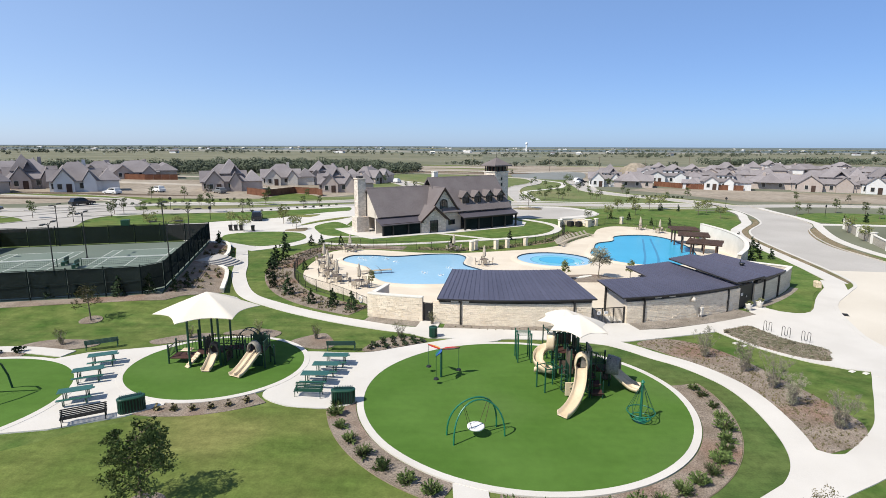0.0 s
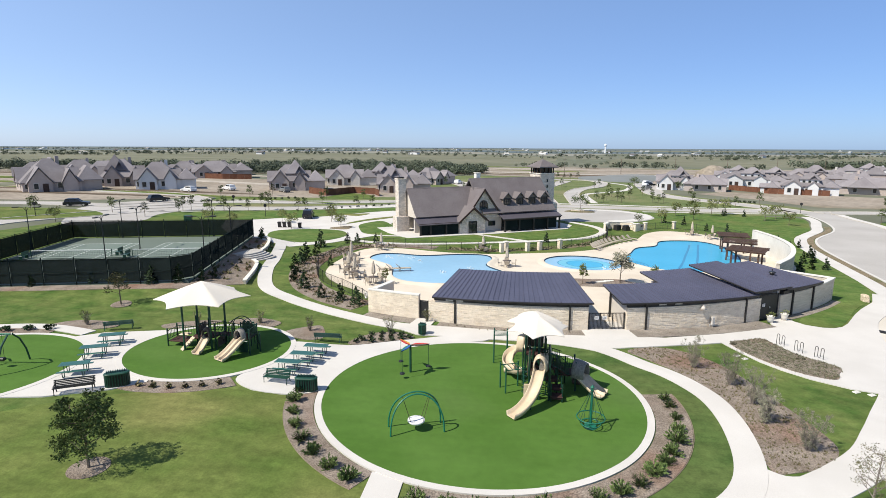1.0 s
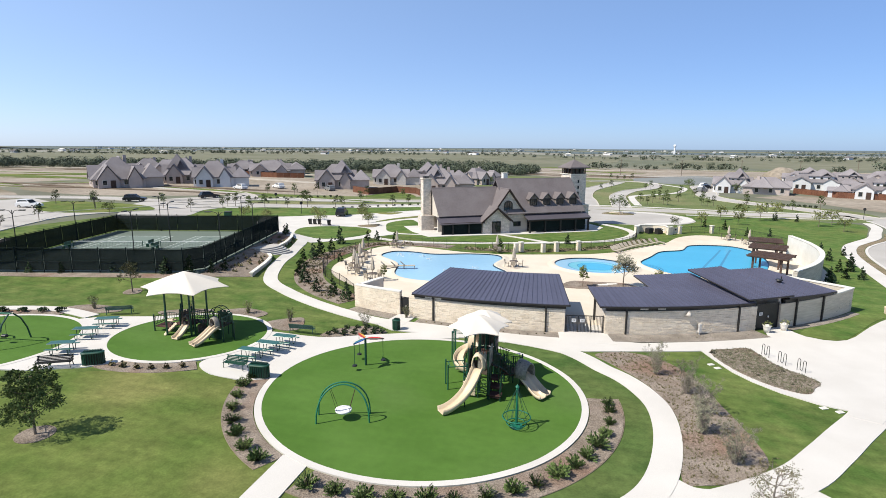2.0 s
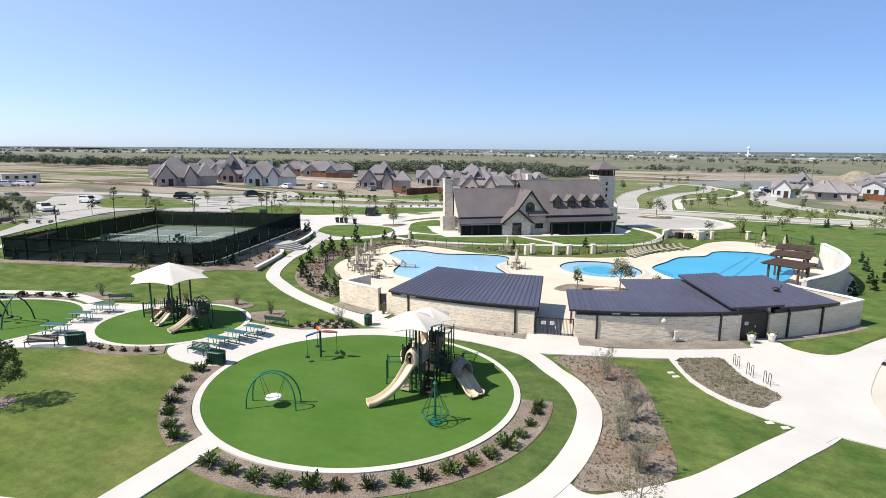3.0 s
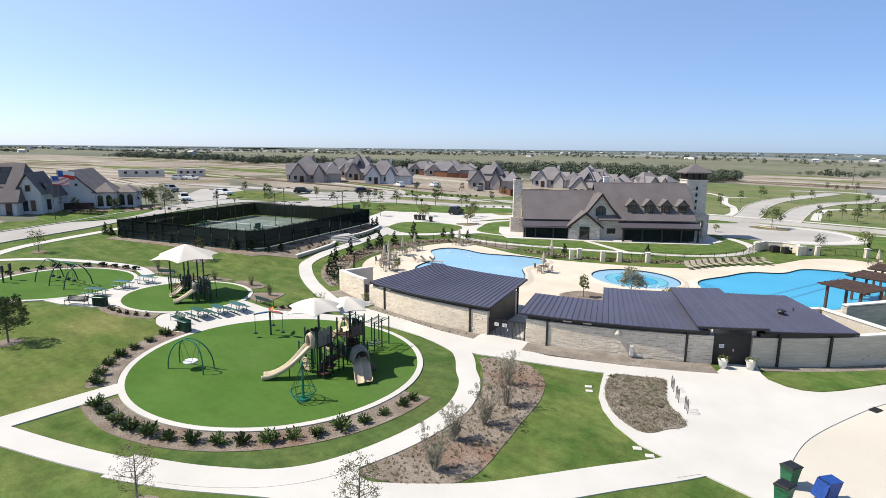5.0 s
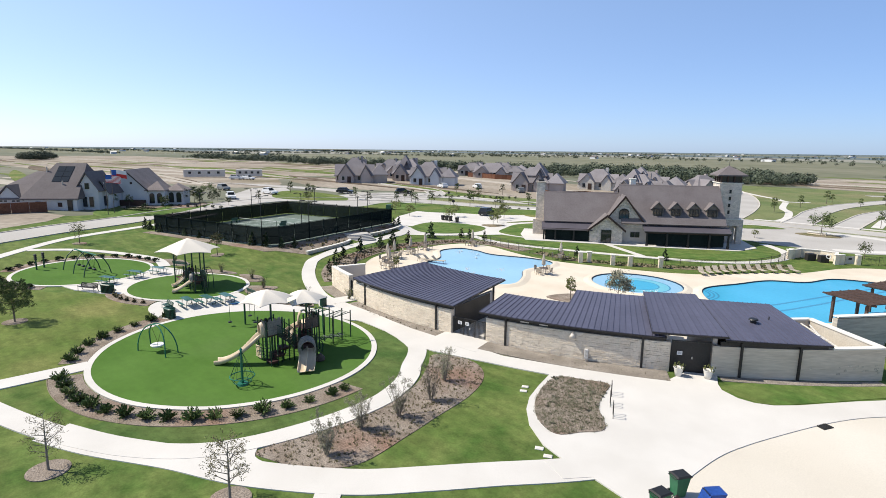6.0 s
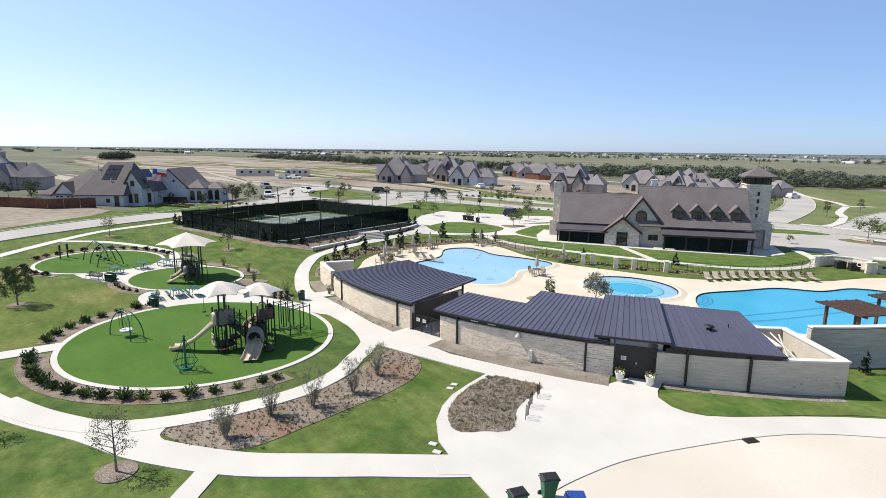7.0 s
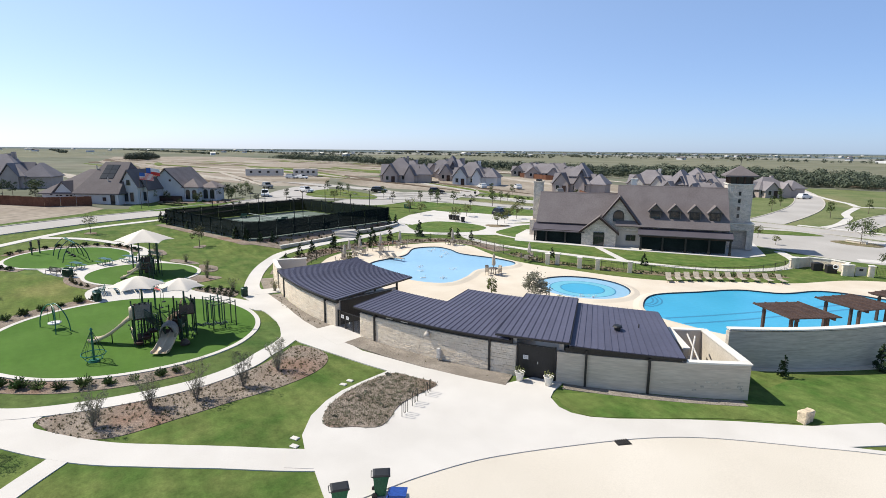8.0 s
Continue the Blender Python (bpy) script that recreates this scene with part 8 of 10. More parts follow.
# arch swing
AS = thing("arch_swing", 1.66, 24.87, gz(1.66, 24.87) + 0.08, 20, "bright green arched saucer swing with a white seat", "swing")
add = frame_part(AS)
for s in (-1, 1):
    bm = bmesh.new()
    tube(bm, [(1.37 * math.cos(radians(a)), s * (0.5 - 0.36 * math.sin(radians(a)) ** 1.5), 2.0 * math.sin(radians(a)) ** 0.8 if a not in (0, 180) else -0.05) for a in range(0, 181, 10)], 0.042, 8)
    add("arch", bm, TEAL)
for s in (-1, 1):
    for k in (-1, 1):
        bm = bmesh.new()
        rod(bm, (0.68 * s, 0.12 * k, 1.8), (0.3 * s, 0.28 * k, 0.5), 0.012, n=5)
        add("hanger", bm, TIMBER)
bm = bmesh.new()
loft(bm, [[(r * math.cos(math.tau * k / 20), r * math.sin(math.tau * k / 20), z) for k in range(20)] for r, z in ((0.05, 0.36), (0.34, 0.38), (0.44, 0.47), (0.44, 0.55), (0.36, 0.52), (0.05, 0.5))])
add("saucer_seat", bm, WHITEP, "round white saucer seat", None, True)

# spinning rope climber
SP = thing("rope_spinner", 10.55, 26.75, gz(10.55, 26.75) + 0.08, 0, "bright green spinning pole with a rope net basket", "rope spinner")
add = frame_part(SP)
bm = bmesh.new()
rod(bm, (0, 0, -0.05), (0, 0, 2.2), 0.075, 0.06, n=12)
rod(bm, (0, 0, 2.2), (0, 0, 2.34), 0.11, 0.02, n=12)
rod(bm, (0, 0, 0), (0, 0, 0.12), 0.35, 0.3, n=16)
add("mast", bm, TEAL)
for r, z in ((0.72, 0.55), (0.5, 0.2)):
    bm = bmesh.new()
    tube(bm, [(r * math.cos(math.tau * k / 28), r * math.sin(math.tau * k / 28), z) for k in range(29)], 0.03, 6)
    add("ring", bm, TEAL)
for k in range(10):
    a = math.tau * k / 10
    bm = bmesh.new()
    rod(bm, (0.72 * math.cos(a), 0.72 * math.sin(a), 0.55), (0.06 * math.cos(a), 0.06 * math.sin(a), 2.05), 0.012, n=5)
    rod(bm, (0.72 * math.cos(a), 0.72 * math.sin(a), 0.55), (0.5 * math.cos(a + 0.3), 0.5 * math.sin(a + 0.3), 0.2), 0.012, n=5)
    add("rope", bm, GREENPAINT)

# pinwheel merry-go-round with hanging seats
PW = thing("pinwheel_spinner", -0.15, 32.1, gz(-0.15, 32.1) + 0.08, 15, "spinner with coloured pinwheel leaves and hanging foot pads", "spinner")
add = frame_part(PW)
bm = bmesh.new()
rod(bm, (0, 0, -0.05), (0, 0, 1.85), 0.075, n=12)
add("mast", bm, GREENPAINT)
for k, (m, m2, lb) in enumerate(((REDP, BROWNP, "red and brown"), (REDP, YELLOWP, "red and yellow"), (BLUEP, TEAL, "blue and green"))):
    a = math.tau * k / 3
    ca, sa_ = math.cos(a), math.sin(a)
    for side, mm in ((1, m), (-1, m2)):
        bm = bmesh.new()
        out = [(0.05, 0.0), (0.35, 0.16 * side), (0.8, 0.15 * side), (1.25, 0.0)]
        loft(bm, [[(u * ca - v * sa_, u * sa_ + v * ca, 1.84 + dz + 0.12 * v) for u, v in out] for dz in (0.0, 0.045)])
        bmesh.ops.recalc_face_normals(bm, faces=bm.faces[:])
        add("leaf", bm, mm, lb + " leaf-shaped arm")
    bm = bmesh.new()
    rod(bm, (0, 0, 1.8), (1.2 * ca, 1.2 * sa_, 1.81), 0.022, n=6)
    add("arm", bm, GREENPAINT)
    bm = bmesh.new()
    rod(bm, (1.15 * ca, 1.15 * sa_, 1.82), (1.15 * ca, 1.15 * sa_, 0.4), 0.018, n=6)
    add("hanger", bm, GREENPAINT)
    bm = bmesh.new()
    rod(bm, (1.15 * ca, 1.15 * sa_, 0.34), (1.15 * ca, 1.15 * sa_, 0.42), 0.17, 0.14, n=14)
    add("foot_pad", bm, BLACK)

# toddler structure in the small circle
TX2, TY2 = -15.0, 33.6
TOD = thing("play_structure", TX2, TY2, gz(TX2, TY2) + 0.08, 0, "small dark green toddler play structure with tan slides and ramp", "play structure")
add = frame_part(TOD)
# three decks in a row: low maroon deck, small slide's deck, double slide's deck, with a bridge behind
for x, y, w, d, z in ((-2.05, 0.0, 1.5, 1.1, 0.42), (0.2, 0.05, 1.15, 1.15, 0.85), (2.95, -0.45, 1.15, 1.1, 1.05), (1.55, 0.1, 1.6, 0.8, 0.95), (-0.85, 0.1, 0.9, 0.9, 0.65)):
    deck_unit(add, x, y, w, d, z)
for x, y, z in ((-2.85, -0.55, 1.3), (-2.85, 0.55, 1.35), (-1.35, 0.6, 1.95), (-0.45, -0.55, 1.9), (-0.4, 0.65, 1.8), (0.8, -0.55, 1.85), (0.8, 0.65, 1.7), (2.35, -1.0, 1.85), (2.35, 0.15, 1.8), (3.55, -1.0, 1.75), (3.55, 0.1, 1.8), (3.95, -0.3, 1.25), (1.6, 0.55, 1.6)):
    post(add, x, y, z, PLAYGREEN, 0.055)
for x0, y0, x1, y1, z in ((-2.85, -0.55, -2.85, 0.55, 0.5), (-2.85, 0.55, -1.35, 0.6, 0.55), (-1.35, 0.6, -0.4, 0.65, 0.75), (-0.4, 0.65, 0.8, 0.65, 0.95), (2.35, 0.15, 3.55, 0.1, 1.1), (3.55, -1.0, 3.55, 0.1, 1.1), (3.55, 0.1, 3.95, -0.3, 0.4), (0.8, 0.65, 2.35, 0.15, 1.0)):
    rail_panel(add, x0, y0, x1, y1, z, 0.65)
add("slide", chute(smooth3([(0.2, -0.55, 0.85), (0.18, -0.8, 0.74), (0.12, -1.3, 0.34), (0.1, -1.65, 0.17), (0.08, -1.9, 0.15)]), 0.52, 0.19), PLASTIC, "short tan slide", None, True)
for off in (-0.21, 0.21):
    line = [(2.95, -1.0, 1.05), (2.86, -1.25, 0.94), (2.55, -1.9, 0.46), (2.3, -2.4, 0.18), (2.18, -2.65, 0.15)]
    add("slide", chute(smooth3([(x + off * 0.9, y - off * 0.42, z) for x, y, z in line]), 0.4, 0.17), PLASTIC, "wide tan double slide", None, True)
# pale climbing ramp with cleats
ramp = bmesh.new()
slab(ramp, [(-1.62, -1.05, 0.06), (-1.28, -1.3, 0.06), (-0.72, -0.62, 0.82), (-1.06, -0.38, 0.82)], 0.06)
add("climbing_ramp", ramp, PLASTIC, "pale sloping climbing ramp")
for k in range(5):
    t = 0.15 + 0.17 * k
    bm = bmesh.new()
    rod(bm, (-1.6 + 0.56 * t, -1.06 + 0.67 * t, 0.1 + 0.76 * t), (-1.3 + 0.56 * t, -1.28 + 0.67 * t, 0.1 + 0.76 * t), 0.025, n=6)
    add("cleat", bm, PLASTIC)
arch_hood(0.2, -0.5, 0.84, 0.36, 0.76, 0.3, -92, BROWNP, "brown slide hood")
arch_hood(2.97, -0.9, 1.04, 0.48, 0.8, 0.34, -113, HOODGREY, "weathered grey double slide hood")
# bubble panel of curled bars along the bridge
for k in range(5):
    u = 0.95 + 0.28 * k
    bm = bmesh.new()
    tube(bm, [(u, -0.34 - 0.03 * k, 1.0), (u + 0.09, -0.42 - 0.03 * k, 1.2), (u - 0.03, -0.42 - 0.03 * k, 1.38), (u + 0.1, -0.36 - 0.03 * k, 1.58)], 0.03, 6)
    add("curled_bar", bm, PLAYGREEN)
for z in (1.0, 1.6):
    bm = bmesh.new()
    rod(bm, (0.8, -0.35, z), (2.35, -0.5, z), 0.026, n=6)
    add("rail", bm, PLAYGREEN)
# arched climber behind the bridge, with rungs
for q in (0.55, 1.05):
    bm = bmesh.new()
    tube(bm, [(2.0 + 0.85 * math.cos(radians(t)), q, 0.95 + 1.05 * math.sin(radians(t))) for t in range(0, 181, 15)], 0.03, 6)
    add("arch_rail", bm, PLAYGREEN)
for t in range(20, 161, 20):
    bm = bmesh.new()
    rod(bm, (2.0 + 0.85 * math.cos(radians(t)), 0.55, 0.95 + 1.05 * math.sin(radians(t))), (2.0 + 0.85 * math.cos(radians(t)), 1.05, 0.95 + 1.05 * math.sin(radians(t))), 0.022, n=6)
    add("rung", bm, PLAYGREEN)
for q in (0.55, 1.05):
    for x in (1.15, 2.85):
        post(add, x, q, 1.0, PLAYGREEN, 0.035)
play_panel(-0.5, 0.05, 1.25, 0.06, 0.9, 0.7, BROWNP, "dark brown moulded panel")
play_panel(0.85, 0.1, 0.45, 0.06, 0.9, 0.7, BROWNP, "dark brown moulded panel", False)
play_panel(2.95, 0.12, 1.5, 1.0, 0.06, 0.7, PLAYGREEN, "dark green moulded panel")
play_panel(2.95, -0.95, 0.5, 0.9, 0.05, 0.8, PLAYGREEN, "dark green moulded panel", False)
bm = bmesh.new()
box(bm, -1.9, 0.1, 0.78, 0.7, 0.5, 0.05, bevel=0.02)
rod(bm, (-1.9, 0.1, 0.45), (-1.9, 0.1, 0.76), 0.06, n=8)
bmesh.ops.create_uvsphere(bm, u_segments=10, v_segments=6, radius=0.12, matrix=Matrix.Translation((-1.7, 0.05, 0.82)))
add("activity_table", bm, PLASTIC)

# frame swings in the left circle
SW = thing("swing_set", -27.2, 27.2, gz(-27.2, 27.2) + 0.08, 9, "dark green arched swing frame with hanging bucket seats", "swing")
add = frame_part(SW)
for x in (-2.6, 0.0, 2.6):
    for s in (-1, 1):
        bm = bmesh.new()
        tube(bm, [(x, s * 1.35, -0.05), (x, s * 1.15, 0.8), (x, s * 0.75, 1.6), (x, s * 0.15, 2.15)], 0.055, 8)
        add("leg", bm, GREENPAINT)
bm = bmesh.new()
rod(bm, (-2.65, 0, 2.15), (2.65, 0, 2.15), 0.06, n=10)
add("top_beam", bm, TEAL)
for x in (-1.9, -0.8, 0.8, 1.9):
    for s in (-0.2, 0.2):
        bm = bmesh.new()
        rod(bm, (x + s, 0, 2.1), (x + s * 0.8, 0, 0.55), 0.012, n=5)
        add("chain", bm, DARKMETAL)
    bm = bmesh.new()
    box(bm, x, 0, 0.5, 0.42, 0.28, 0.2, bevel=0.05)
    add("seat", bm, BLACK)
# twin totems beyond
for x, y in ((-32.0, 24.2), (-31.3, 23.4)):
    r = thing("play_totem", x, y, gz(x, y) + 0.08, 10, "upright dark green play post with a ridged head", "play post", "play posts")
    a = frame_part(r)
    bm = bmesh.new()
    rod(bm, (0, 0, -0.05), (0, 0, 1.6), 0.08, n=10)
    a("post", bm, GREENPAINT)
    for k in range(3):
        bm = bmesh.new()
        bmesh.ops.create_uvsphere(bm, u_segments=12, v_segments=8, radius=0.26, matrix=Matrix.Translation((0, 0, 1.15 + 0.22 * k)) @ Matrix.Diagonal((1, 0.5, 0.6, 1)))
        a("head", bm, BLACK)


# ---- benches, tables, bins ----
def bench(x, y, turn, m=GREENPAINT, label="dark green slatted metal park bench", L=2.1):
    r = thing("park_bench", x, y, gz(x, y) + 0.07, turn, label, "bench", "park benches")
    a = frame_part(r)
    for sx in (-L / 2 + 0.08, L / 2 - 0.08):
        bm = bmesh.new()
        tube(bm, [(sx, -0.26, 0), (sx, -0.24, 0.42), (sx, 0.18, 0.42), (sx, 0.32, 0.86)], 0.03, 6)
        tube(bm, [(sx, 0.3, 0), (sx, 0.18, 0.42)], 0.03, 6)
        tube(bm, [(sx, -0.24, 0.42), (sx, -0.26, 0.63), (sx, 0.24, 0.63)], 0.025, 6)
        a("leg", bm, m)
    for k in range(4):
        bm = bmesh.new()
        box(bm, 0, -0.2 + 0.125 * k, 0.45, L, 0.09, 0.03)
        a("seat_slat", bm, m)
    for k in range(4):
        bm = bmesh.new()
        box(bm, 0, 0.21 + 0.033 * k, 0.53 + 0.1 * k, L, 0.03, 0.075)
        a("back_slat", bm, m)
    r.scale = (0.97, 0.92, 0.84)
    return r


def picnic(x, y, turn):
    r = thing("picnic_table", x, y, gz(x, y) + 0.07, turn, "dark green perforated metal picnic table with two benches", "picnic table", "picnic tables")
    a = frame_part(r)
    bm = bmesh.new()
    box(bm, 0, 0, 0.75, 1.85, 0.75, 0.04, bevel=0.015)
    a("tabletop", bm, SUNLITGREEN)
    for s in (-1, 1):
        bm = bmesh.new()
        box(bm, 0, s * 0.68, 0.45, 1.85, 0.27, 0.035, bevel=0.012)
        a("bench_seat", bm, SUNLITGREEN)
    for sx in (-0.6, 0.6):
        bm = bmesh.new()
        tube(bm, [(sx, -0.68, 0.43), (sx, -0.6, 0.05), (sx, -0.3, 0.03), (sx, -0.22, 0.73), (sx, 0.22, 0.73), (sx, 0.3, 0.03), (sx, 0.6, 0.05), (sx, 0.68, 0.43)], 0.03, 6)
        a("leg", bm, GREENPAINT)
    r.scale = (0.88, 0.9, 0.95)
    return r


def litter_bin(x, y, turn, half=0.36):
    """An oval slatted bin with a ribbed lid; half is half the length of its straight sides."""
    r = thing("litter_bin", x, y, gz(x, y) + 0.07, turn, "dark green slatted metal litter bin" if half < 0.1 else "long oval dark green slatted metal litter bin", "litter bin", "litter bins")
    a = frame_part(r)
    def oval(rad, n=9):
        right = [(half + rad * math.cos(t), rad * math.sin(t)) for t in [math.pi * (k / n - 0.5) for k in range(n + 1)]]
        return right + [(-x, -y) for x, y in right]
    bm = bmesh.new()
    loft(bm, [[(px, py, z) for px, py in oval(rad)] for rad, z in ((0.25, 0.02), (0.27, 0.74))])
    body = a("body", bm, BLACK)
    rim = oval(0.29)
    edge = [Vector(rim[k]).lerp(Vector(rim[(k + 1) % len(rim)]), f) for k in range(len(rim)) for f in ((0.0,) if (Vector(rim[k]) - Vector(rim[(k + 1) % len(rim)])).length < 0.2 else (0.0, 0.2, 0.4, 0.6, 0.8))]
    for k, q in enumerate(edge):
        d = edge[(k + 1) % len(edge)] - edge[k - 1]
        bm = bmesh.new()
        box(bm, q.x, q.y, 0.38, 0.06, 0.02, 0.72, turn=math.degrees(math.atan2(d.y, d.x)))
        a("slat", bm, GREENPAINT, "", body)
    bm = bmesh.new()
    loft(bm, [[(px, py, z) for px, py in oval(rad)] for rad, z in ((0.32, 0.74), (0.32, 0.79), (0.26, 0.83))])
    lid = a("lid", bm, GREENPAINT)
    for k in range(round((half + 0.2) * 2 / 0.09)):
        bm = bmesh.new()
        box(bm, -half - 0.15 + 0.09 * k, 0.1, 0.86, 0.025, 0.36, 0.06)
        a("rib", bm, GREENPAINT, "", lid)
    return r


bench(-18.25, 25.25, 29, BLACK, "black slatted metal park bench at the terrace edge")
bench(-24.0, 35.9, 28 + 180)
bench(-7.7, 28.75, -2, GREENPAINT, "dark green slatted metal park bench", 1.65)
bench(-7.3, 36.5, 182)
for x, y, t in ((-21.9, 32.7, 25), (-21.2, 30.2, 25), (-20.1, 27.4, 25), (-7.1, 33.6, 0), (-7.4, 32.0, 0), (-7.7, 30.4, 0)):
    picnic(x, y, t)
litter_bin(-16.5, 26.45, 32)
litter_bin(-5.6, 28.2, 5)
litter_bin(-0.85, 39.95, 0, 0.02)


def cart(x, y, turn, m, label, lid_open=0):
    r = thing("wheeled_bin", x, y, None, turn, label, "wheeled bin", "wheeled bins")
    a = frame_part(r)
    bm = bmesh.new()
    loft(bm, [[(sx * w, sy * d + dy, z) for sx, sy in ((-1, -1), (1, -1), (1, 1), (-1, 1))] for w, d, dy, z in ((0.24, 0.24, 0.05, 0.08), (0.27, 0.29, 0.03, 0.5), (0.31, 0.36, 0, 0.98), (0.33, 0.38, 0, 0.99), (0.33, 0.38, 0, 1.03))])
    a("body", bm, m)
    bm = bmesh.new()
    loft(bm, [[(sx * w, sy * d - 0.02, z) for sx, sy in ((-1, -1), (1, -1), (1, 1), (-1, 1))] for w, d, z in ((0.345, 0.41, 1.035), (0.345, 0.41, 1.065), (0.28, 0.32, 1.11))])
    if lid_open:  # swung back over the handle
        bmesh.ops.transform(bm, matrix=pose(0, 0.42, 1.03, 110) @ pose(0, -0.42, -1.03), verts=bm.verts[:])
    a("lid", bm, BLACK if m is BINGREEN else m, "black lid" if m is BINGREEN else "")
    for s in (-1, 1):
        bm = bmesh.new()
        rod(bm, (s * 0.24, 0.32, 0.13), (s * 0.32, 0.32, 0.13), 0.13, n=14)
        a("wheel", bm, BLACK)
    bm = bmesh.new()
    tube(bm, [(-0.26, 0.36, 1.0), (-0.26, 0.46, 1.02), (0.26, 0.46, 1.02), (0.26, 0.36, 1.0)], 0.018, 6)
    a("handle", bm, BLACK)
    r.scale = (0.9, 0.9, 0.96)
    return r


cart(33.4, 35.35, 150, BINGREEN, "green wheeled refuse bin standing on the street")
cart(33.35, 33.45, 160, BINGREEN, "green wheeled refuse bin standing on the street")
cart(34.85, 35.3, 140, BINBLUE, "blue wheeled recycling bin with its lid thrown open", 1)
for k in range(3):
    cart(-37.2 + 0.8 * k, 92.6 + 0.3 * k, 10, BLACK, "black wheeled refuse bin in the car court")
cart(-33.4, 92.8, 10, BLACK, "black wheeled refuse bin in the car court")


def bike_rack(x, y, turn):
    r = thing("bike_rack", x, y, gz(x, y) + 0.06, turn, "grey steel wave bicycle rack", "bicycle rack", "bicycle racks")
    a = frame_part(r)
    pts = []
    for k in range(3):
        x0 = -0.45 + 0.3 * k
        seq = [(x0 + 0.15 * (1 - math.cos(radians(t))), 0, (0.78 + 0.12 * math.sin(radians(t))) if k % 2 == 0 else (0.22 - 0.12 * math.sin(radians(t)))) for t in range(0, 181, 30)]
        pts += ([(x0, 0, -0.02)] if k == 0 else []) + seq
    pts.append((0.45, 0, -0.02))
    bm = tube(bmesh.new(), [(x * 0.72, y, z * 0.92) for x, y, z in pts], 0.02, 8)
    a("tube", bm, DARKMETAL)
    return r


for x, y in ((26.5, 42.6), (27.15, 41.2), (27.95, 40.0)):
    bike_rack(x, y, -62)


def planter(x, y):
    r = thing("planter", x, y, gz(x, y) + 0.06, 0, "round white planter with flowering plants", "planter", "planters")
    a = frame_part(r)
    bm = bmesh.new()
    loft(bm, [[(rr * math.cos(math.tau * q / 20), rr * math.sin(math.tau * q / 20), z) for q in range(20)] for rr, z in ((0.2, 0), (0.25, 0.3), (0.31, 0.55), (0.34, 0.6), (0.29, 0.6), (0.27, 0.5))])
    a("pot", bm, CAP, "", None, True)
    bm = bmesh.new()
    leaf_cloud(bm, random.Random(5), (0, 0, 0.72), (0.3, 0.3, 0.25), 90, 0.09)
    a("foliage", bm, LEAFLIGHT)
    return r

# ---- plants ----
def leaf_cloud(bm, r, centre, size, count, leaf, shell=0.35):
    """Many small leaves, thicker towards the outside of an ellipsoid and grouped in clumps."""
    clumps = []
    for _ in range(max(3, count // 14)):
        v = Vector((r.gauss(0, 1), r.gauss(0, 1), r.gauss(0, 1))).normalized() * (r.uniform(shell, 1.0) ** 0.6)
        clumps.append(Vector((v.x * size[0], v.y * size[1], v.z * size[2])))
    spread = 0.26 * (size[0] + size[1] + size[2]) / 3
    for k in range(count):
        c = clumps[r.randrange(len(clumps))] + Vector((r.gauss(0, spread), r.gauss(0, spread), r.gauss(0, spread * 0.8)))
        p = Vector(centre) + c
        d = Vector((r.uniform(-1, 1), r.uniform(-1, 1), r.uniform(-0.7, 0.8))).normalized()
        s = d.orthogonal().normalized()
        ln, wd = leaf * r.uniform(0.7, 1.4), leaf * r.uniform(0.3, 0.55)
        vs = [bm.verts.new(q) for q in (p - d * ln * 0.5, p + s * wd, p + d * ln * 0.5, p - s * wd)]
        bm.faces.new(vs)
    return bm


def limbs(bm, r, h, base_r, count, low, reach, rise=0.5, n=6):
    """A tapered trunk and forking limbs; gives the limb ends."""
    lean = Vector((r.uniform(-0.05, 0.05) * h, r.uniform(-0.05, 0.05) * h, 0))
    pts = [Vector((0, 0, -0.1)) + lean * (k / 4) ** 2 + Vector((0, 0, h * k / 4)) for k in range(5)]
    for k in range(4):
        rod(bm, pts[k], pts[k + 1], base_r * (1 - 0.2 * k), base_r * (1 - 0.2 * (k + 1)), n)
    ends = []
    for k in range(count):
        t = low + (0.97 - low) * (k + 0.5) / count
        p = Vector((0, 0, h * t)) + lean * t * t
        a = k * 2.4 + r.uniform(-0.4, 0.4)
        l = reach * (1.1 - 0.55 * t) * r.uniform(0.75, 1.15)
        q = p + Vector((math.cos(a) * l, math.sin(a) * l, l * rise * r.uniform(0.6, 1.5)))
        rod(bm, p, q, base_r * 0.4 * (1 - t * 0.5), base_r * 0.12, 5)
        ends.append(q)
        for s in (-1, 1):
            q2 = p.lerp(q, 0.6) + Vector((math.cos(a + s * 0.8) * l * 0.5, math.sin(a + s * 0.8) * l * 0.5, l * 0.35))
            rod(bm, p.lerp(q, 0.6), q2, base_r * 0.2, base_r * 0.07, 4)
            ends.append(q2)
    return ends


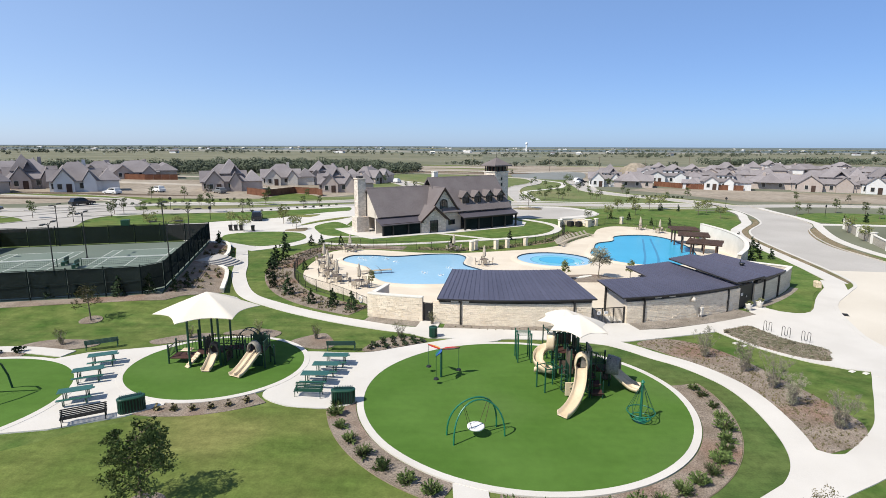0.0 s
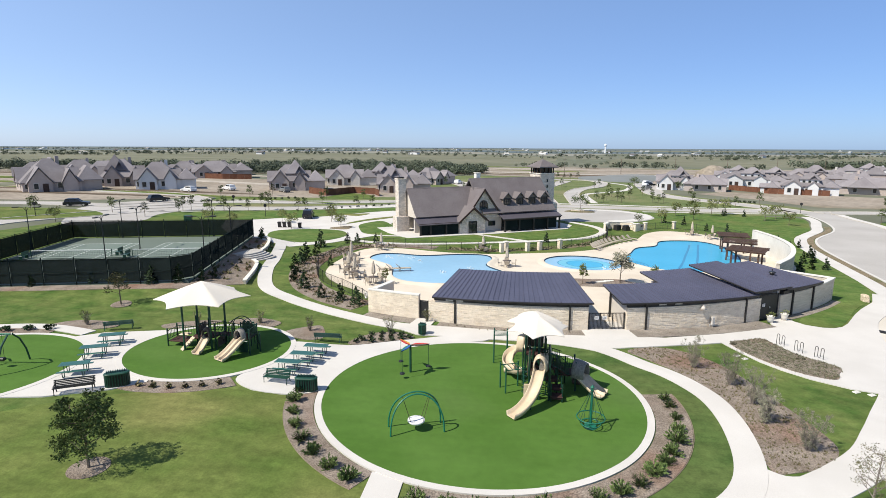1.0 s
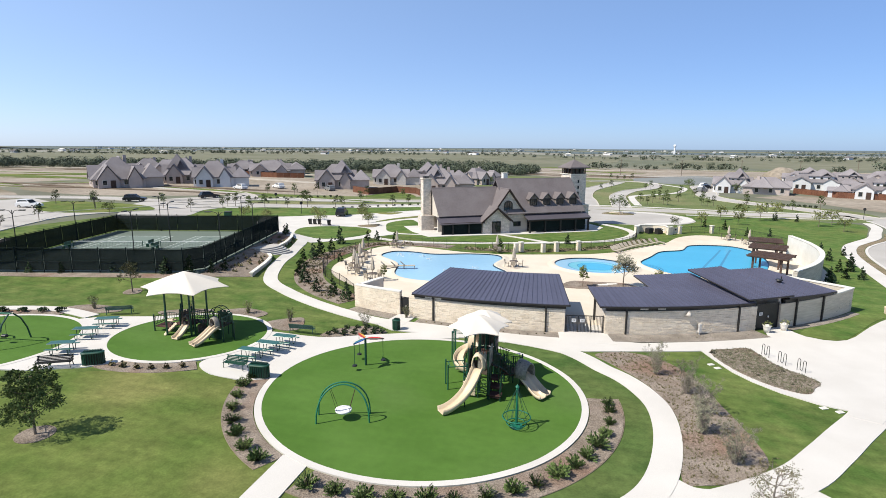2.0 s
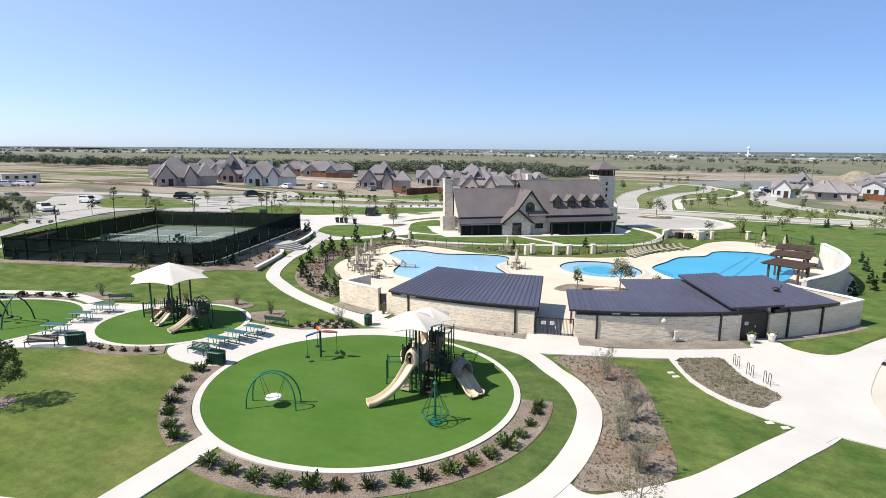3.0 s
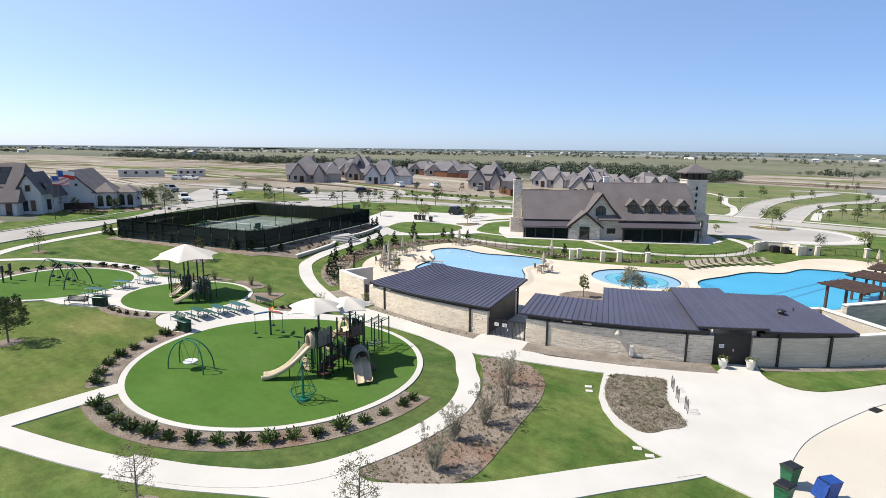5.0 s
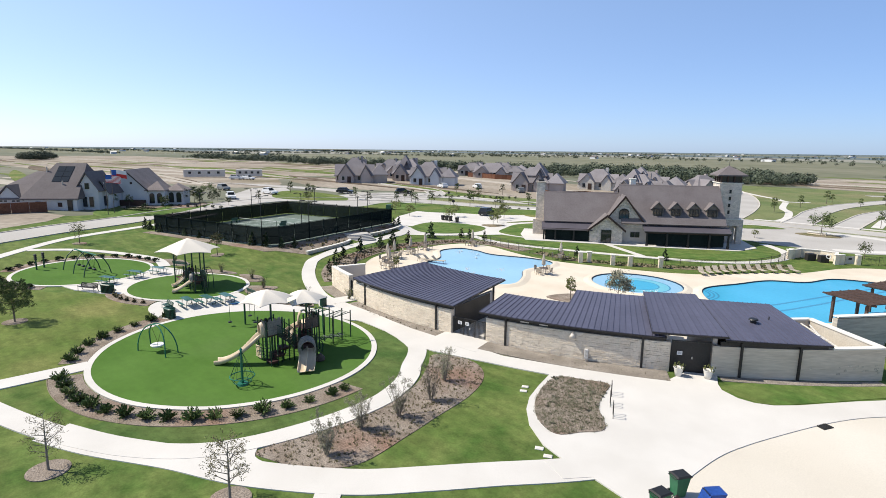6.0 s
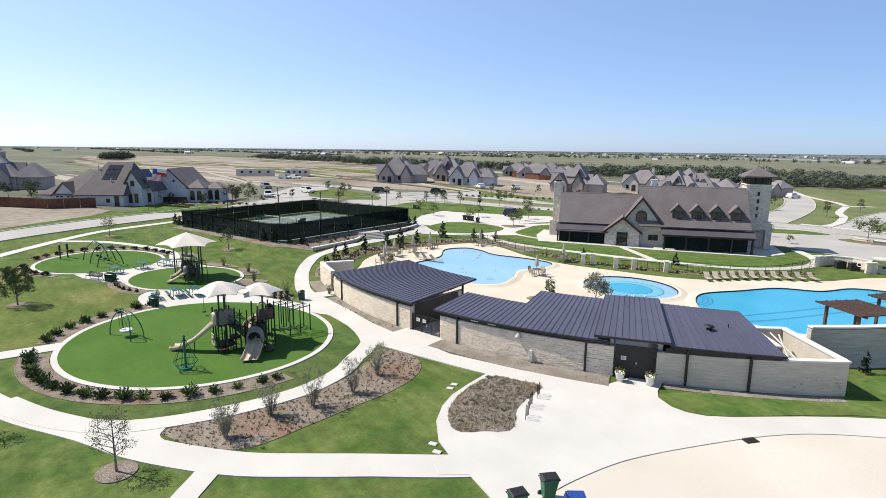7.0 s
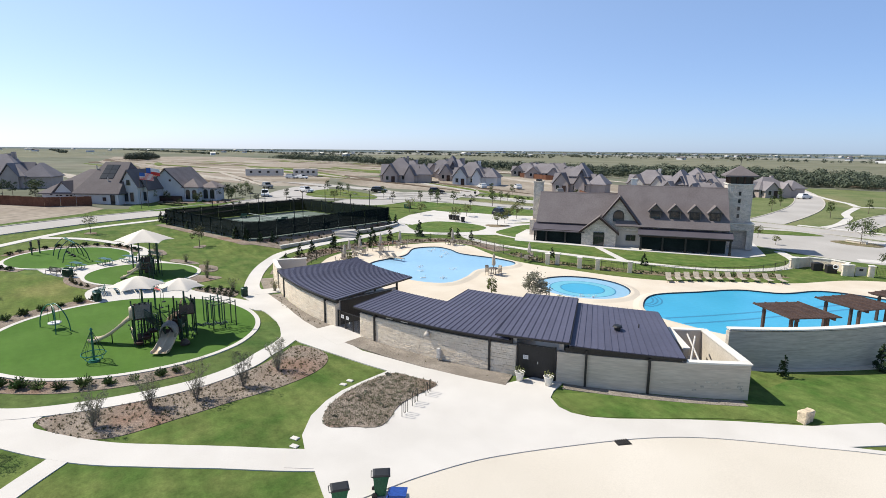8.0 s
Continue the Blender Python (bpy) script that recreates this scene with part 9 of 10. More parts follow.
def tree(x, y, h, crown, leaves, leaf, m, seed, label, kind="round", name="tree", trunk=None, category="tree", group="young trees"):
    """A young tree: trunk with limbs, and a crown of leaves on them."""
    r = random.Random(seed)
    root = thing(name, x, y, None, r.uniform(0, 360), label, category, group)
    bm = bmesh.new()
    if kind == "cone":
        rod(bm, (0, 0, -0.1), (0, 0, h * 0.85), h * 0.022, h * 0.006, 6)
        part("trunk", bm, BARK, root)
        bm = bmesh.new()
        lv = 9
        for k in range(lv):
            t = k / lv
            rad = crown * (1 - t) ** 0.8 * (0.9 + 0.2 * r.random())
            leaf_cloud(bm, r, (0, 0, h * (0.1 + 0.86 * t)), (rad, rad, h * 0.075), int(leaves * (1 - t * 0.75) / (lv * 0.62)), leaf, shell=0.55)
        part("crown", bm, m, root)
        return root
    if kind == "pyramid":
        ends = limbs(bm, r, h * 0.9, h * 0.02, 18, 0.15, crown * 1.02, 0.38)
        part("trunk", bm, BARK, root)
        bm = bmesh.new()
        for q in ends:
            k = crown * (0.36 - 0.2 * q.z / h) * r.uniform(0.75, 1.25)
            leaf_cloud(bm, r, q, (k, k, k * 0.75), int(leaves / len(ends) * r.uniform(0.6, 1.3)), leaf)
        leaf_cloud(bm, r, (0, 0, h * 0.55), (crown * 0.35, crown * 0.35, h * 0.36), leaves // 6, leaf)
        part("crown", bm, m, root)
        return root
    ends = limbs(bm, r, h * 0.82, h * 0.02 if trunk is None else trunk, 8 if kind == "round" else 18, 0.34 if kind == "round" else 0.25, crown * 0.85)
    part("trunk", bm, BARK if kind == "round" else TWIG, root)
    bm = bmesh.new()
    if kind == "round":
        for q in ends:
            leaf_cloud(bm, r, q, (crown * 0.36, crown * 0.36, crown * 0.3), leaves // (len(ends) + 6), leaf)
        leaf_cloud(bm, r, (0, 0, h * 0.72), (crown * 0.7, crown * 0.7, h * 0.24), leaves * 6 // (len(ends) + 6), leaf)
    else:
        for q in ends:
            leaf_cloud(bm, r, q, (crown * 0.25, crown * 0.25, crown * 0.3), max(3, leaves // len(ends)), leaf)
    part("crown", bm, m, root)
    return root


def shrub(x, y, w, h, leaves, leaf, m, seed, label, group="shrubs", name="shrub"):
    r = random.Random(seed)
    root = thing(name, x, y, None, r.uniform(0, 360), label, "shrub", group)
    bm = bmesh.new()
    for k in range(9):
        a = k * 2.4
        rod(bm, (0, 0, -0.03), (math.cos(a) * w * 0.34, math.sin(a) * w * 0.34, h * r.uniform(0.5, 0.9)), 0.018, 0.006, 4)
    part("stem_clump", bm, BARK, root)
    bm = bmesh.new()
    for k in range(7):
        a = k * 2.4
        q = (math.cos(a) * w * 0.28 * (k > 0), math.sin(a) * w * 0.28 * (k > 0), h * (0.72 if k == 0 else r.uniform(0.32, 0.6)))
        leaf_cloud(bm, r, q, (w * 0.22, w * 0.22, h * 0.26), leaves // 7, leaf)
    part("crown", bm, m, root)
    return root


def bare_shrub(x, y, h, seed, m=LEAFOLIVE, leaves=300, label="sparse grey many-stemmed shrub in a mulched bed"):
    """Many thin stems that fan out, with few leaves."""
    r = random.Random(seed)
    root = thing("shrub", x, y, None, r.uniform(0, 360), label, "shrub", "sparse shrubs")
    bm = bmesh.new()
    tips = []
    for k in range(11):
        a = k * 2.4 + r.uniform(-0.3, 0.3)
        sp = r.uniform(0.14, 0.46) * h
        p1 = Vector((math.cos(a) * sp * 0.4, math.sin(a) * sp * 0.4, h * 0.4))
        p2 = Vector((math.cos(a) * sp, math.sin(a) * sp, h * r.uniform(0.75, 1.0)))
        rod(bm, (math.cos(a) * 0.05, math.sin(a) * 0.05, -0.03), p1, 0.018, 0.012, 4)
        rod(bm, p1, p2, 0.012, 0.004, 4)
        for s in range(11):
            b = p1.lerp(p2, r.uniform(-0.75, 0.95))
            q = b + Vector((r.uniform(-1, 1), r.uniform(-1, 1), r.uniform(0.3, 1.2))) * h * 0.13
            rod(bm, b, q, 0.007, 0.003, 3)
            tips.append(q)
        tips.append(p2)
    part("stem_clump", bm, TWIG, root)
    bm = bmesh.new()
    for k in range(leaves):
        leaf_cloud(bm, r, tips[r.randrange(len(tips))], (0.09, 0.09, 0.12), 5, 0.038)
    part("crown", bm, m, root)
    return root


def scatter(proto, spots, seed=1):
    """Copies of a plant at other places, each turned and scaled a little."""
    r = random.Random(seed)
    for x, y, *s in spots:
        ob = copy_thing(proto, pose(x, y, gz(x, y), 0, 0, r.uniform(0, 360)))
        k = (s[0] if s else 1.0) * r.uniform(0.9, 1.12)
        ob.scale = (k, k, k * r.uniform(0.92, 1.1))


planter(28.2, 48.55)
planter(29.75, 49.55)
# junipers round the play circle
def fan_shrub(x, y, w, h, m, seed, label, group):
    """A spreading shrub: many sprays that arch out and up from the middle, set with short needles."""
    r = random.Random(seed)
    root = thing("shrub", x, y, None, r.uniform(0, 360), label, "shrub", group)
    stems, bm = bmesh.new(), bmesh.new()
    for k in range(46):
        a, up = k * 2.4 + r.uniform(-0.3, 0.3), r.uniform(0.25, 1.0)
        d = Vector((math.cos(a), math.sin(a), 0))
        l = w * 0.5 * r.uniform(0.75, 1.15) * (1.1 - 0.55 * up)
        q1, q2 = d * l * 0.55 + Vector((0, 0, h * up * 0.62)), d * l + Vector((0, 0, h * up * r.uniform(0.8, 1.1)))
        rod(stems, d * 0.03, q1, 0.012, 0.008, 3)
        for s in range(11):
            t = s / 10
            c = (q1 * 0.4).lerp(q1, t * 2) if t < 0.5 else q1.lerp(q2, t * 2 - 1)
            n = (q2 - q1).normalized() + Vector((r.uniform(-1, 1), r.uniform(-1, 1), r.uniform(-0.4, 0.7))) * 0.75
            n.normalize()
            sd = n.orthogonal().normalized()
            ln = 0.15 * w * r.uniform(0.7, 1.2)
            vs = [bm.verts.new(v) for v in (c, c + n * ln * 0.45 + sd * 0.036, c + n * ln, c + n * ln * 0.45 - sd * 0.036)]
            bm.faces.new(vs)
    part("stem_clump", stems, BARK, root)
    part("crown", bm, m, root)
    return root


juni = fan_shrub(PC.x + 10.75 * math.cos(radians(-100)), PC.y + 10.75 * math.sin(radians(-100)), 1.02, 0.64, LEAFBUSH, 3, "spreading green juniper in mulch round the play circle", "junipers")
juni2 = fan_shrub(PC.x + 10.65 * math.cos(radians(-93)), PC.y + 10.65 * math.sin(radians(-93)), 0.92, 0.58, LEAFBUSH, 4, "spreading green juniper in mulch round the play circle", "junipers")
spots = [(-86, 0.9), (-79, 1.05), (-72, 0.95), (-66, 0.9), (-59, 1.0), (-52, 0.95), (-46, 0.9), (-39, 1.05), (-33, 0.9), (-27, 0.95), (-20, 1.0), (-13, 0.8), (-6, 0.75), (2, 0.8), (7, 0.7)]
scatter(juni, [(PC.x + 10.7 * math.cos(radians(a)), PC.y + 10.7 * math.sin(radians(a)), s) for a, s in spots[::2]], 2)
scatter(juni2, [(PC.x + 10.7 * math.cos(radians(a)), PC.y + 10.7 * math.sin(radians(a)), s) for a, s in spots[1::2] + [(-118, 0.95), (-125, 1.05), (-133, 0.9), (-141, 0.95), (-149, 0.85), (-157, 0.9), (-165, 0.95), (-171, 0.8)]], 3)
# low shrubs round the swing circle
low = shrub(LC.x + 7.7 * math.cos(radians(100)), LC.y + 7.7 * math.sin(radians(100)), 0.9, 0.55, 240, 0.14, LEAFDARK, 5, "low dark green shrub round the swing circle", "low shrubs")
scatter(low, [(LC.x + 7.7 * math.cos(radians(a)), LC.y + 7.7 * math.sin(radians(a))) for a in range(110, 236, 11)] + [(LC.x + 7.4 * math.cos(radians(a)), LC.y + 7.4 * math.sin(radians(a))) for a in (-95, -84, -73, -62, -50)], 4)
# small round shrubs, grassy tufts
rnd_s = shrub(-4.9, 37.4, 0.5, 0.35, 130, 0.09, LEAFDARK, 6, "small clipped round shrub in a mulched corner bed", "small round shrubs")
scatter(rnd_s, [(-5.3, 36.9), (-4.2, 37.3), (-5.2, 37.7), (-4.5, 38.0), (-3.6, 37.8), (-3.8, 38.5), (-4.6, 38.7), (-2.9, 38.1), (-3.1, 38.8), (-3.9, 39.2), (-2.2, 38.5), (-2.4, 39.1), (-3.2, 39.5), (-1.7, 38.9), (-2.4, 39.6)], 5)
tuft = shrub(SC.x + 6.6 * math.cos(radians(-110)), SC.y + 6.6 * math.sin(radians(-110)), 0.42, 0.42, 60, 0.16, LEAFDRY, 7, "young reddish plant in mulch", "young plants")
scatter(tuft, [(SC.x + 6.6 * math.cos(radians(a)), SC.y + 6.6 * math.sin(radians(a))) for a in (-103, -95, -87, -79, -71, -63, -55)], 6)
r = random.Random(8)
scatter(tuft, [(*arc_pt(41.9 + 0.25 * math.sin(a), a), 0.3) for a in [-97 + 0.9 * k for k in range(16)]] + [(*arc_pt(42.1, -75.5 + 1.05 * k), 0.3) for k in range(15)], 7)
bank = []
while len(bank) < 60:
    q = court_pt(r.uniform(2, 25), r.uniform(-3.9, -0.7))
    if (q - court_pt(15.0, -2.4)).length > 3.4:
        bank.append((q.x, q.y, r.uniform(0.6, 1.0)))
scatter(tuft, bank, 8)
bare_shrub(20.7, 26.0, 2.0, 21, GREYLEAF, 900)
bare_shrub(19.8, 28.7, 1.9, 22, GREYLEAF, 900)
bare_shrub(20.1, 31.0, 2.2, 23, GREYLEAF, 900)
bare_shrub(19.8, 33.7, 2.2, 24, GREYLEAF, 900)
bare_shrub(18.4, 36.3, 2.1, 25, GREYLEAF, 900)
for k, (x, y, h) in enumerate(((-9.6, 38.6, 1.3), (-14.3, 39.7, 1.3), (-19.0, 38.4, 1.2), (-27.2, 36.4, 1.4), (-3.4, 40.6 - 1.0, 1.5), (-1.0, 43.0, 1.2))):
    bare_shrub(x, y, h * 0.85, 30 + k, LEAFLIGHT, 260, "young light green many-stemmed shrub in a small mulched bed")
# tufts of ground cover in the two mixed beds
def tufts(name, outline, count, seed, m, size, label):
    """Low clumps of blades all over a bed, as one mass."""
    r = random.Random(seed)
    xs, ys = [p.x for p in outline], [p.y for p in outline]
    def inside(x, y):
        ins = False
        for a, b in zip(outline, outline[1:] + outline[:1]):
            if (a.y > y) != (b.y > y) and x < (b.x - a.x) * (y - a.y) / (b.y - a.y) + a.x:
                ins = not ins
        return ins
    pts, faces = [], []
    made = 0
    while made < count:
        x, y = r.uniform(min(xs), max(xs)), r.uniform(min(ys), max(ys))
        if not inside(x, y):
            continue
        made += 1
        z = gz(x, y) + 0.03
        for k in range(9):
            a, l, s = r.uniform(0, math.tau), size * r.uniform(0.6, 1.3), size * 0.16
            ox, oy = r.gauss(0, size * 0.35), r.gauss(0, size * 0.35)
            b = len(pts)
            pts += [(x + ox - s * math.sin(a), y + oy + s * math.cos(a), z), (x + ox + s * math.sin(a), y + oy - s * math.cos(a), z), (x + ox + l * 0.6 * math.cos(a), y + oy + l * 0.6 * math.sin(a), z + l)]
            faces.append((b, b + 1, b + 2))
    me = bpy.data.meshes.new(name)
    me.from_pydata(pts, [], faces)
    me.materials.append(m)
    return tagged(new(name, me), label, "ground cover", "", "stuff")


bed_r = random.Random(77)
clumps = []
for i in range(9):
    for j in range(11):
        q = Vector((22.9 + 0.66 * i + bed_r.uniform(-0.18, 0.18), 35.9 + 0.74 * j + bed_r.uniform(-0.18, 0.18)))
        inside = False
        for p0, p1 in zip(BED_C, BED_C[1:] + BED_C[:1]):
            if (p0[1] > q.y) != (p1[1] > q.y) and q.x < (p1[0] - p0[0]) * (q.y - p0[1]) / (p1[1] - p0[1]) + p0[0]:
                inside = not inside
        if inside:
            clumps.append((q.x, q.y, bed_r.uniform(0.5, 0.95)))
clump = shrub(clumps[0][0], clumps[0][1], 0.5, 0.3, 80, 0.12, GREYLEAF, 9, "small olive green mound in the bed by the bicycle racks", "bed mounds")
scatter(clump, [(x, y, k * 0.8) for x, y, k in clumps[2:]], 12)
tufts("ground_cover", BED_C, 1700, 41, LEAFOLIVE, 0.13, "dry brown and green ground cover plants")
tufts("ground_cover", BED_C, 900, 46, LEAFDRY, 0.09, "dry straw-coloured grass among ground cover")
tufts("ground_cover", [p for p in BED_A], 700, 42, LEAFDRY, 0.09, "dry grassy plants among the mulch")
tufts("ground_cover", band([(-7.6, 46.4), (-11.5, 48.6), (-15.2, 52.2), (-18.0, 57.5), (-19.6, 64), (-19.2, 70), (-17.5, 76.5), (-12, 79.0)], 2.6), 420, 43, LEAFDRY, 0.2, "low plants in the pool fence bed")
tufts("ground_cover", band([(-4, 78.6), (3, 78.8), (10, 82.5), (16, 87), (20, 93), (23.5, 99)], 1.8), 420, 44, LEAFBUSH, 0.2, "low flowering plants along the pool fence")

# trees near the camera
tree(-11.75, 18.8, 3.55, 1.22, 6800, 0.09, LEAF, 50, "young oak with a dense dark green crown on the lawn", "pyramid")
tree(20.8, 21.3, 3.3, 0.95, 1500, 0.05, LEAFDRY, 51, "thin staked sapling with few leaves in a mulch ring", "bare")
tree(13.4, 16.5, 3.0, 0.9, 1300, 0.05, LEAFDRY, 52, "thin sapling with few leaves in a mulch ring", "bare")
tree(-28.9, 42.2, 3.3, 1.0, 700, 0.13, LEAFDRY, 53, "young tree with thin brownish leaves by the tennis fence")
tree(-45.5, 30.5, 2.9, 1.1, 420, 0.13, LEAFLIGHT, 54, "young tree with thin light green leaves on the lawn")
tree(17.6, 60.7, 3.7, 1.3, 2400, 0.12, GREYLEAF, 55, "young olive-green tree in a deck planter")
for x, y in ((-11.75, 18.8), (20.8, 21.3), (13.4, 16.5), (-28.9, 42.2), (-45.5, 30.5)):
    drape("mulch_ring", ring_pts(x, y, 0.85, 24), 0.05, MULCH, "ring of bark mulch round a young tree", "mulch ring")
drape("planting_bed", curve([(11.2, 58.3), (12.2, 61.4), (14.5, 61.8), (17.7, 62.3), (19.4, 60.9), (21.8, 60.6), (22.0, 59.2), (18.5, 58.6), (14.6, 58.3)]), 0.09, MULCH, "planting bed let into the pool deck", "planting bed")

sm = tree(13.4, 59.2, 2.6, 0.5, 1500, 0.085, LEAFLIGHT, 56, "slim young green tree in the pool deck bed", "round", "tree", None, "tree", "small deck trees")
scatter(sm, [(21.1, 60.3, 0.95), (-7.6, 54.6, 0.75)], 16)
for x, y in ((15.5, 60.5), (16.0, 60.9), (16.5, 61.3)):
    sb = thing("stepping_stone", x, y, gz(x, y) + 0.09, 20, "flat pale stepping stone in the deck bed", "stepping stone", "stepping stones")
    bm = bmesh.new()
    box(bm, 0, 0, 0.02, 1.1, 0.36, 0.08, bevel=0.02)
    part("slab", bm, CAP, sb)
drape("planting_bed", band([(-4, 78.6), (3, 78.8), (10, 82.5), (16, 87), (20, 93), (23.5, 99)], 2.3), 0.032, STRAW, "planted bed along the pool fence behind the loungers", "planting bed")
# shrubs and conifers round the pool and court
con = tree(-8.3, 46.6, 1.9, 0.55, 520, 0.15, LEAFDARK, 60, "dark green conical evergreen along the pool fence", "cone", "conifer", None, "conifer", "evergreens along the fence")
scatter(con, [(-10.2, 47.6, 1.05), (-12.4, 48.4, 0.9), (-15.4, 51.4, 1.15), (-17.6, 54.0, 1.1), (-19.2, 58.0, 1.2), (-20.4, 62.6, 1.3), (-20.8, 65.2, 1.2), (-20.6, 68.2, 1.1), (-22.6, 75.0, 1.5), (-20.0, 79.6, 1.0), (-18.6, 80.0, 1.0), (-15.8, 80.6, 0.9), (-16.6, 62.5, 0.8), (0.9, 81.4, 0.9), (10.6, 88.6, 1.0)] + [(x, y, k) for x, y, k in ((-55.0, 41.7, 0.95), (-54.2, 42.2, 1.05), (-53.3, 41.9, 0.85), (-49.5, 42.2, 0.8), (-43.6, 43.6, 0.7), (-40.2, 44.4, 0.7), (-35.2, 46.3, 0.9), (-33.0, 46.9, 0.95), (-29.6, 47.4, 1.0), (-27.2, 48.2, 1.0), (-25.6, 49.6, 0.95), (-25.1, 51.2, 0.85))] + [(*court_pt(COURT_A + 0.5, -1.2), 0.9), (*court_pt(COURT_A - 1.2, -1.3), 0.9)], 9)
con2 = tree(43.9, 74.6, 1.9, 0.5, 460, 0.15, LEAFDARK, 61, "slim dark evergreen on the lawn below the wall", "cone", "conifer", None, "conifer", "evergreens on the lawn")
scatter(con2, [(37.6, 63.9, 0.85), (40.9, 71.2, 0.95), (44.8, 79, 1.0), (46.8, 87.6, 1.0), (48.4, 95.2, 1.0), (36.3, 119.2, 1.0), (39.5, 116.8, 1.0), (41.7, 109.6, 0.9), (45.5, 110, 0.8), (53.7, 137, 1.0), (57.7, 135, 1.0), (53.9, 136, 1.0), (46.5, 79.8, 1.1), (45.6, 74.8, 1.0), (50.9, 93.5, 0.9), (48.0, 84, 1.0), (86, 117, 1.0), (90, 116, 1.2), (100, 120, 1.4)], 10)
# street trees
st = tree(-64.5, 103.6, 3.4, 0.8, 520, 0.15, LEAF, 70, "slim young street tree with dark leaves", "round", "tree", None, "tree", "street trees")
scatter(st, [(x, y, 0.9 + 0.1 * (k % 3)) for k, (x, y) in enumerate(((-66.8, 108.4), (-65.6, 109.6), (-57.5, 109), (-53.5, 112), (-66.7, 138), (-50.6, 116), (-45.1, 119.5), (-43.4, 119.5), (-33.9, 128.4), (-30.7, 131.3), (-74, 136), (-64, 146), (-77, 100), (-67.4, 97), (-59, 105), (-56.5, 124), (-44, 132), (-87, 92), (-94, 98), (-100, 94), (27.1, 158.9), (29.1, 159.2), (33.6, 163.3), (34.2, 160), (44.6, 161.7), (46.9, 165.5), (31.2, 167.1), (34.4, 179.1), (35.9, 177), (38.9, 173.1), (17.4, 206), (33.3, 215), (36, 222.3), (37.9, 209.3), (44, 203), (46.7, 179), (43.5, 164), (5.7, 191.8), (8.2, 213), (8.6, 219), (21.5, 221), (23, 273), (26, 274), (29.3, 275.8), (32.4, 273), (56, 169), (64, 158), (83.3, 129), (86.7, 130), (95, 132.5), (98, 127), (97.5, 122), (-20, 152), (-14, 156), (-38, 148), (-47, 143), (-10, 175), (-14, 190), (-24, 214), (4, 172), (-84, 62), (-80, 74), (72, 163), (60, 186), (46, 190), (100, 156), (112, 152), (126, 150)))], 11)
lt = tree(-31.1, 103, 2.8, 1.2, 420, 0.18, LEAFLIGHT, 71, "young light green tree in the car court island", "round", "tree", None, "tree", "light green trees")
scatter(lt, [(-28.4, 99.6, 0.7), (-39.5, 98.7, 1.1), (-34.6, 91.8, 1.0), (-32.1, 106.4, 1.1), (-26.8, 96.2, 1.0), (42.1, 133.5, 1.2), (35.6, 119.1, 1.1), (47.5, 138, 1.3), (54.6, 138.5, 1.3), (50.5, 135, 1.2), (59.6, 128.2, 1.3), (63.2, 131.6, 1.2), (61.5, 121.3, 1.2), (44, 126, 1.0), (30, 114, 0.9), (75.7, 101.7, 1.0), (71.6, 92.1, 1.0), (-50.2, 91, 1.0), (-45.4, 90.8, 1.0), (-76, 85, 0.9), (-88, 63, 0.9), (-82, 54, 0.9), (-86, 45, 1.0), (8, 127, 0.8), (13, 122, 0.6), (-58, 128, 0.9)], 12)
gt = tree(-84, 58.5, 3.6, 1.3, 700, 0.17, LEAFDARK, 74, "dark leafy garden tree beside the model homes", "round", "tree", None, "tree", "garden trees")
scatter(gt, [(-80, 60.5, 0.8), (-87, 62, 1.0), (-82, 64, 0.7), (-79, 53, 0.7), (-90, 64.5, 0.9), (-85, 48, 0.6), (-95, 24, 0.8), (-108, 18, 1.1), (-112, 24, 1.0), (-116, 15, 1.2), (-121, 10, 1.0), (-104, 20, 0.9), (-78, 66, 0.6), (-86, 67, 0.7)], 15)
mq = tree(20.6, 136, 4.2, 2.3, 800, 0.22, LEAF, 72, "spreading tree on the arrival court island")
scatter(mq, [(-93, 68, 0.8), (64, 216, 0.9), (50, 225, 1.0), (-106, 24, 0.9), (-90, 15, 0.8)], 13)
hedge = shrub(-82, 50, 1.4, 1.0, 200, 0.2, LEAFDARK, 73, "clipped dark shrub before the model homes", "garden shrubs")
scatter(hedge, [(-83.0 + 0.36 * k, 47.0 + 0.27 * k, 0.42) for k in range(15)] + [(-80.0 + 0.33 * k, 45.6 + 0.25 * k, 0.42) for k in range(15)] + [(-89.5 + 0.5 * k, 50.5 + 0.8 * k, 0.8 + 0.1 * (k % 3)) for k in range(9)] + [(-72 + 1.3 * k, 124 + 1.3 * k, 0.6) for k in range(14)] + [(-44 + 1.5 * k, 116.5 + 1.75 * k, 0.5) for k in range(12)] + [(-82 + 1.1 * k, 53.5 + 1.3 * k, 0.6) for k in range(8)] + [(62 + 1.2 * k, 172 - 0.4 * k, 0.8) for k in range(10)], 14)


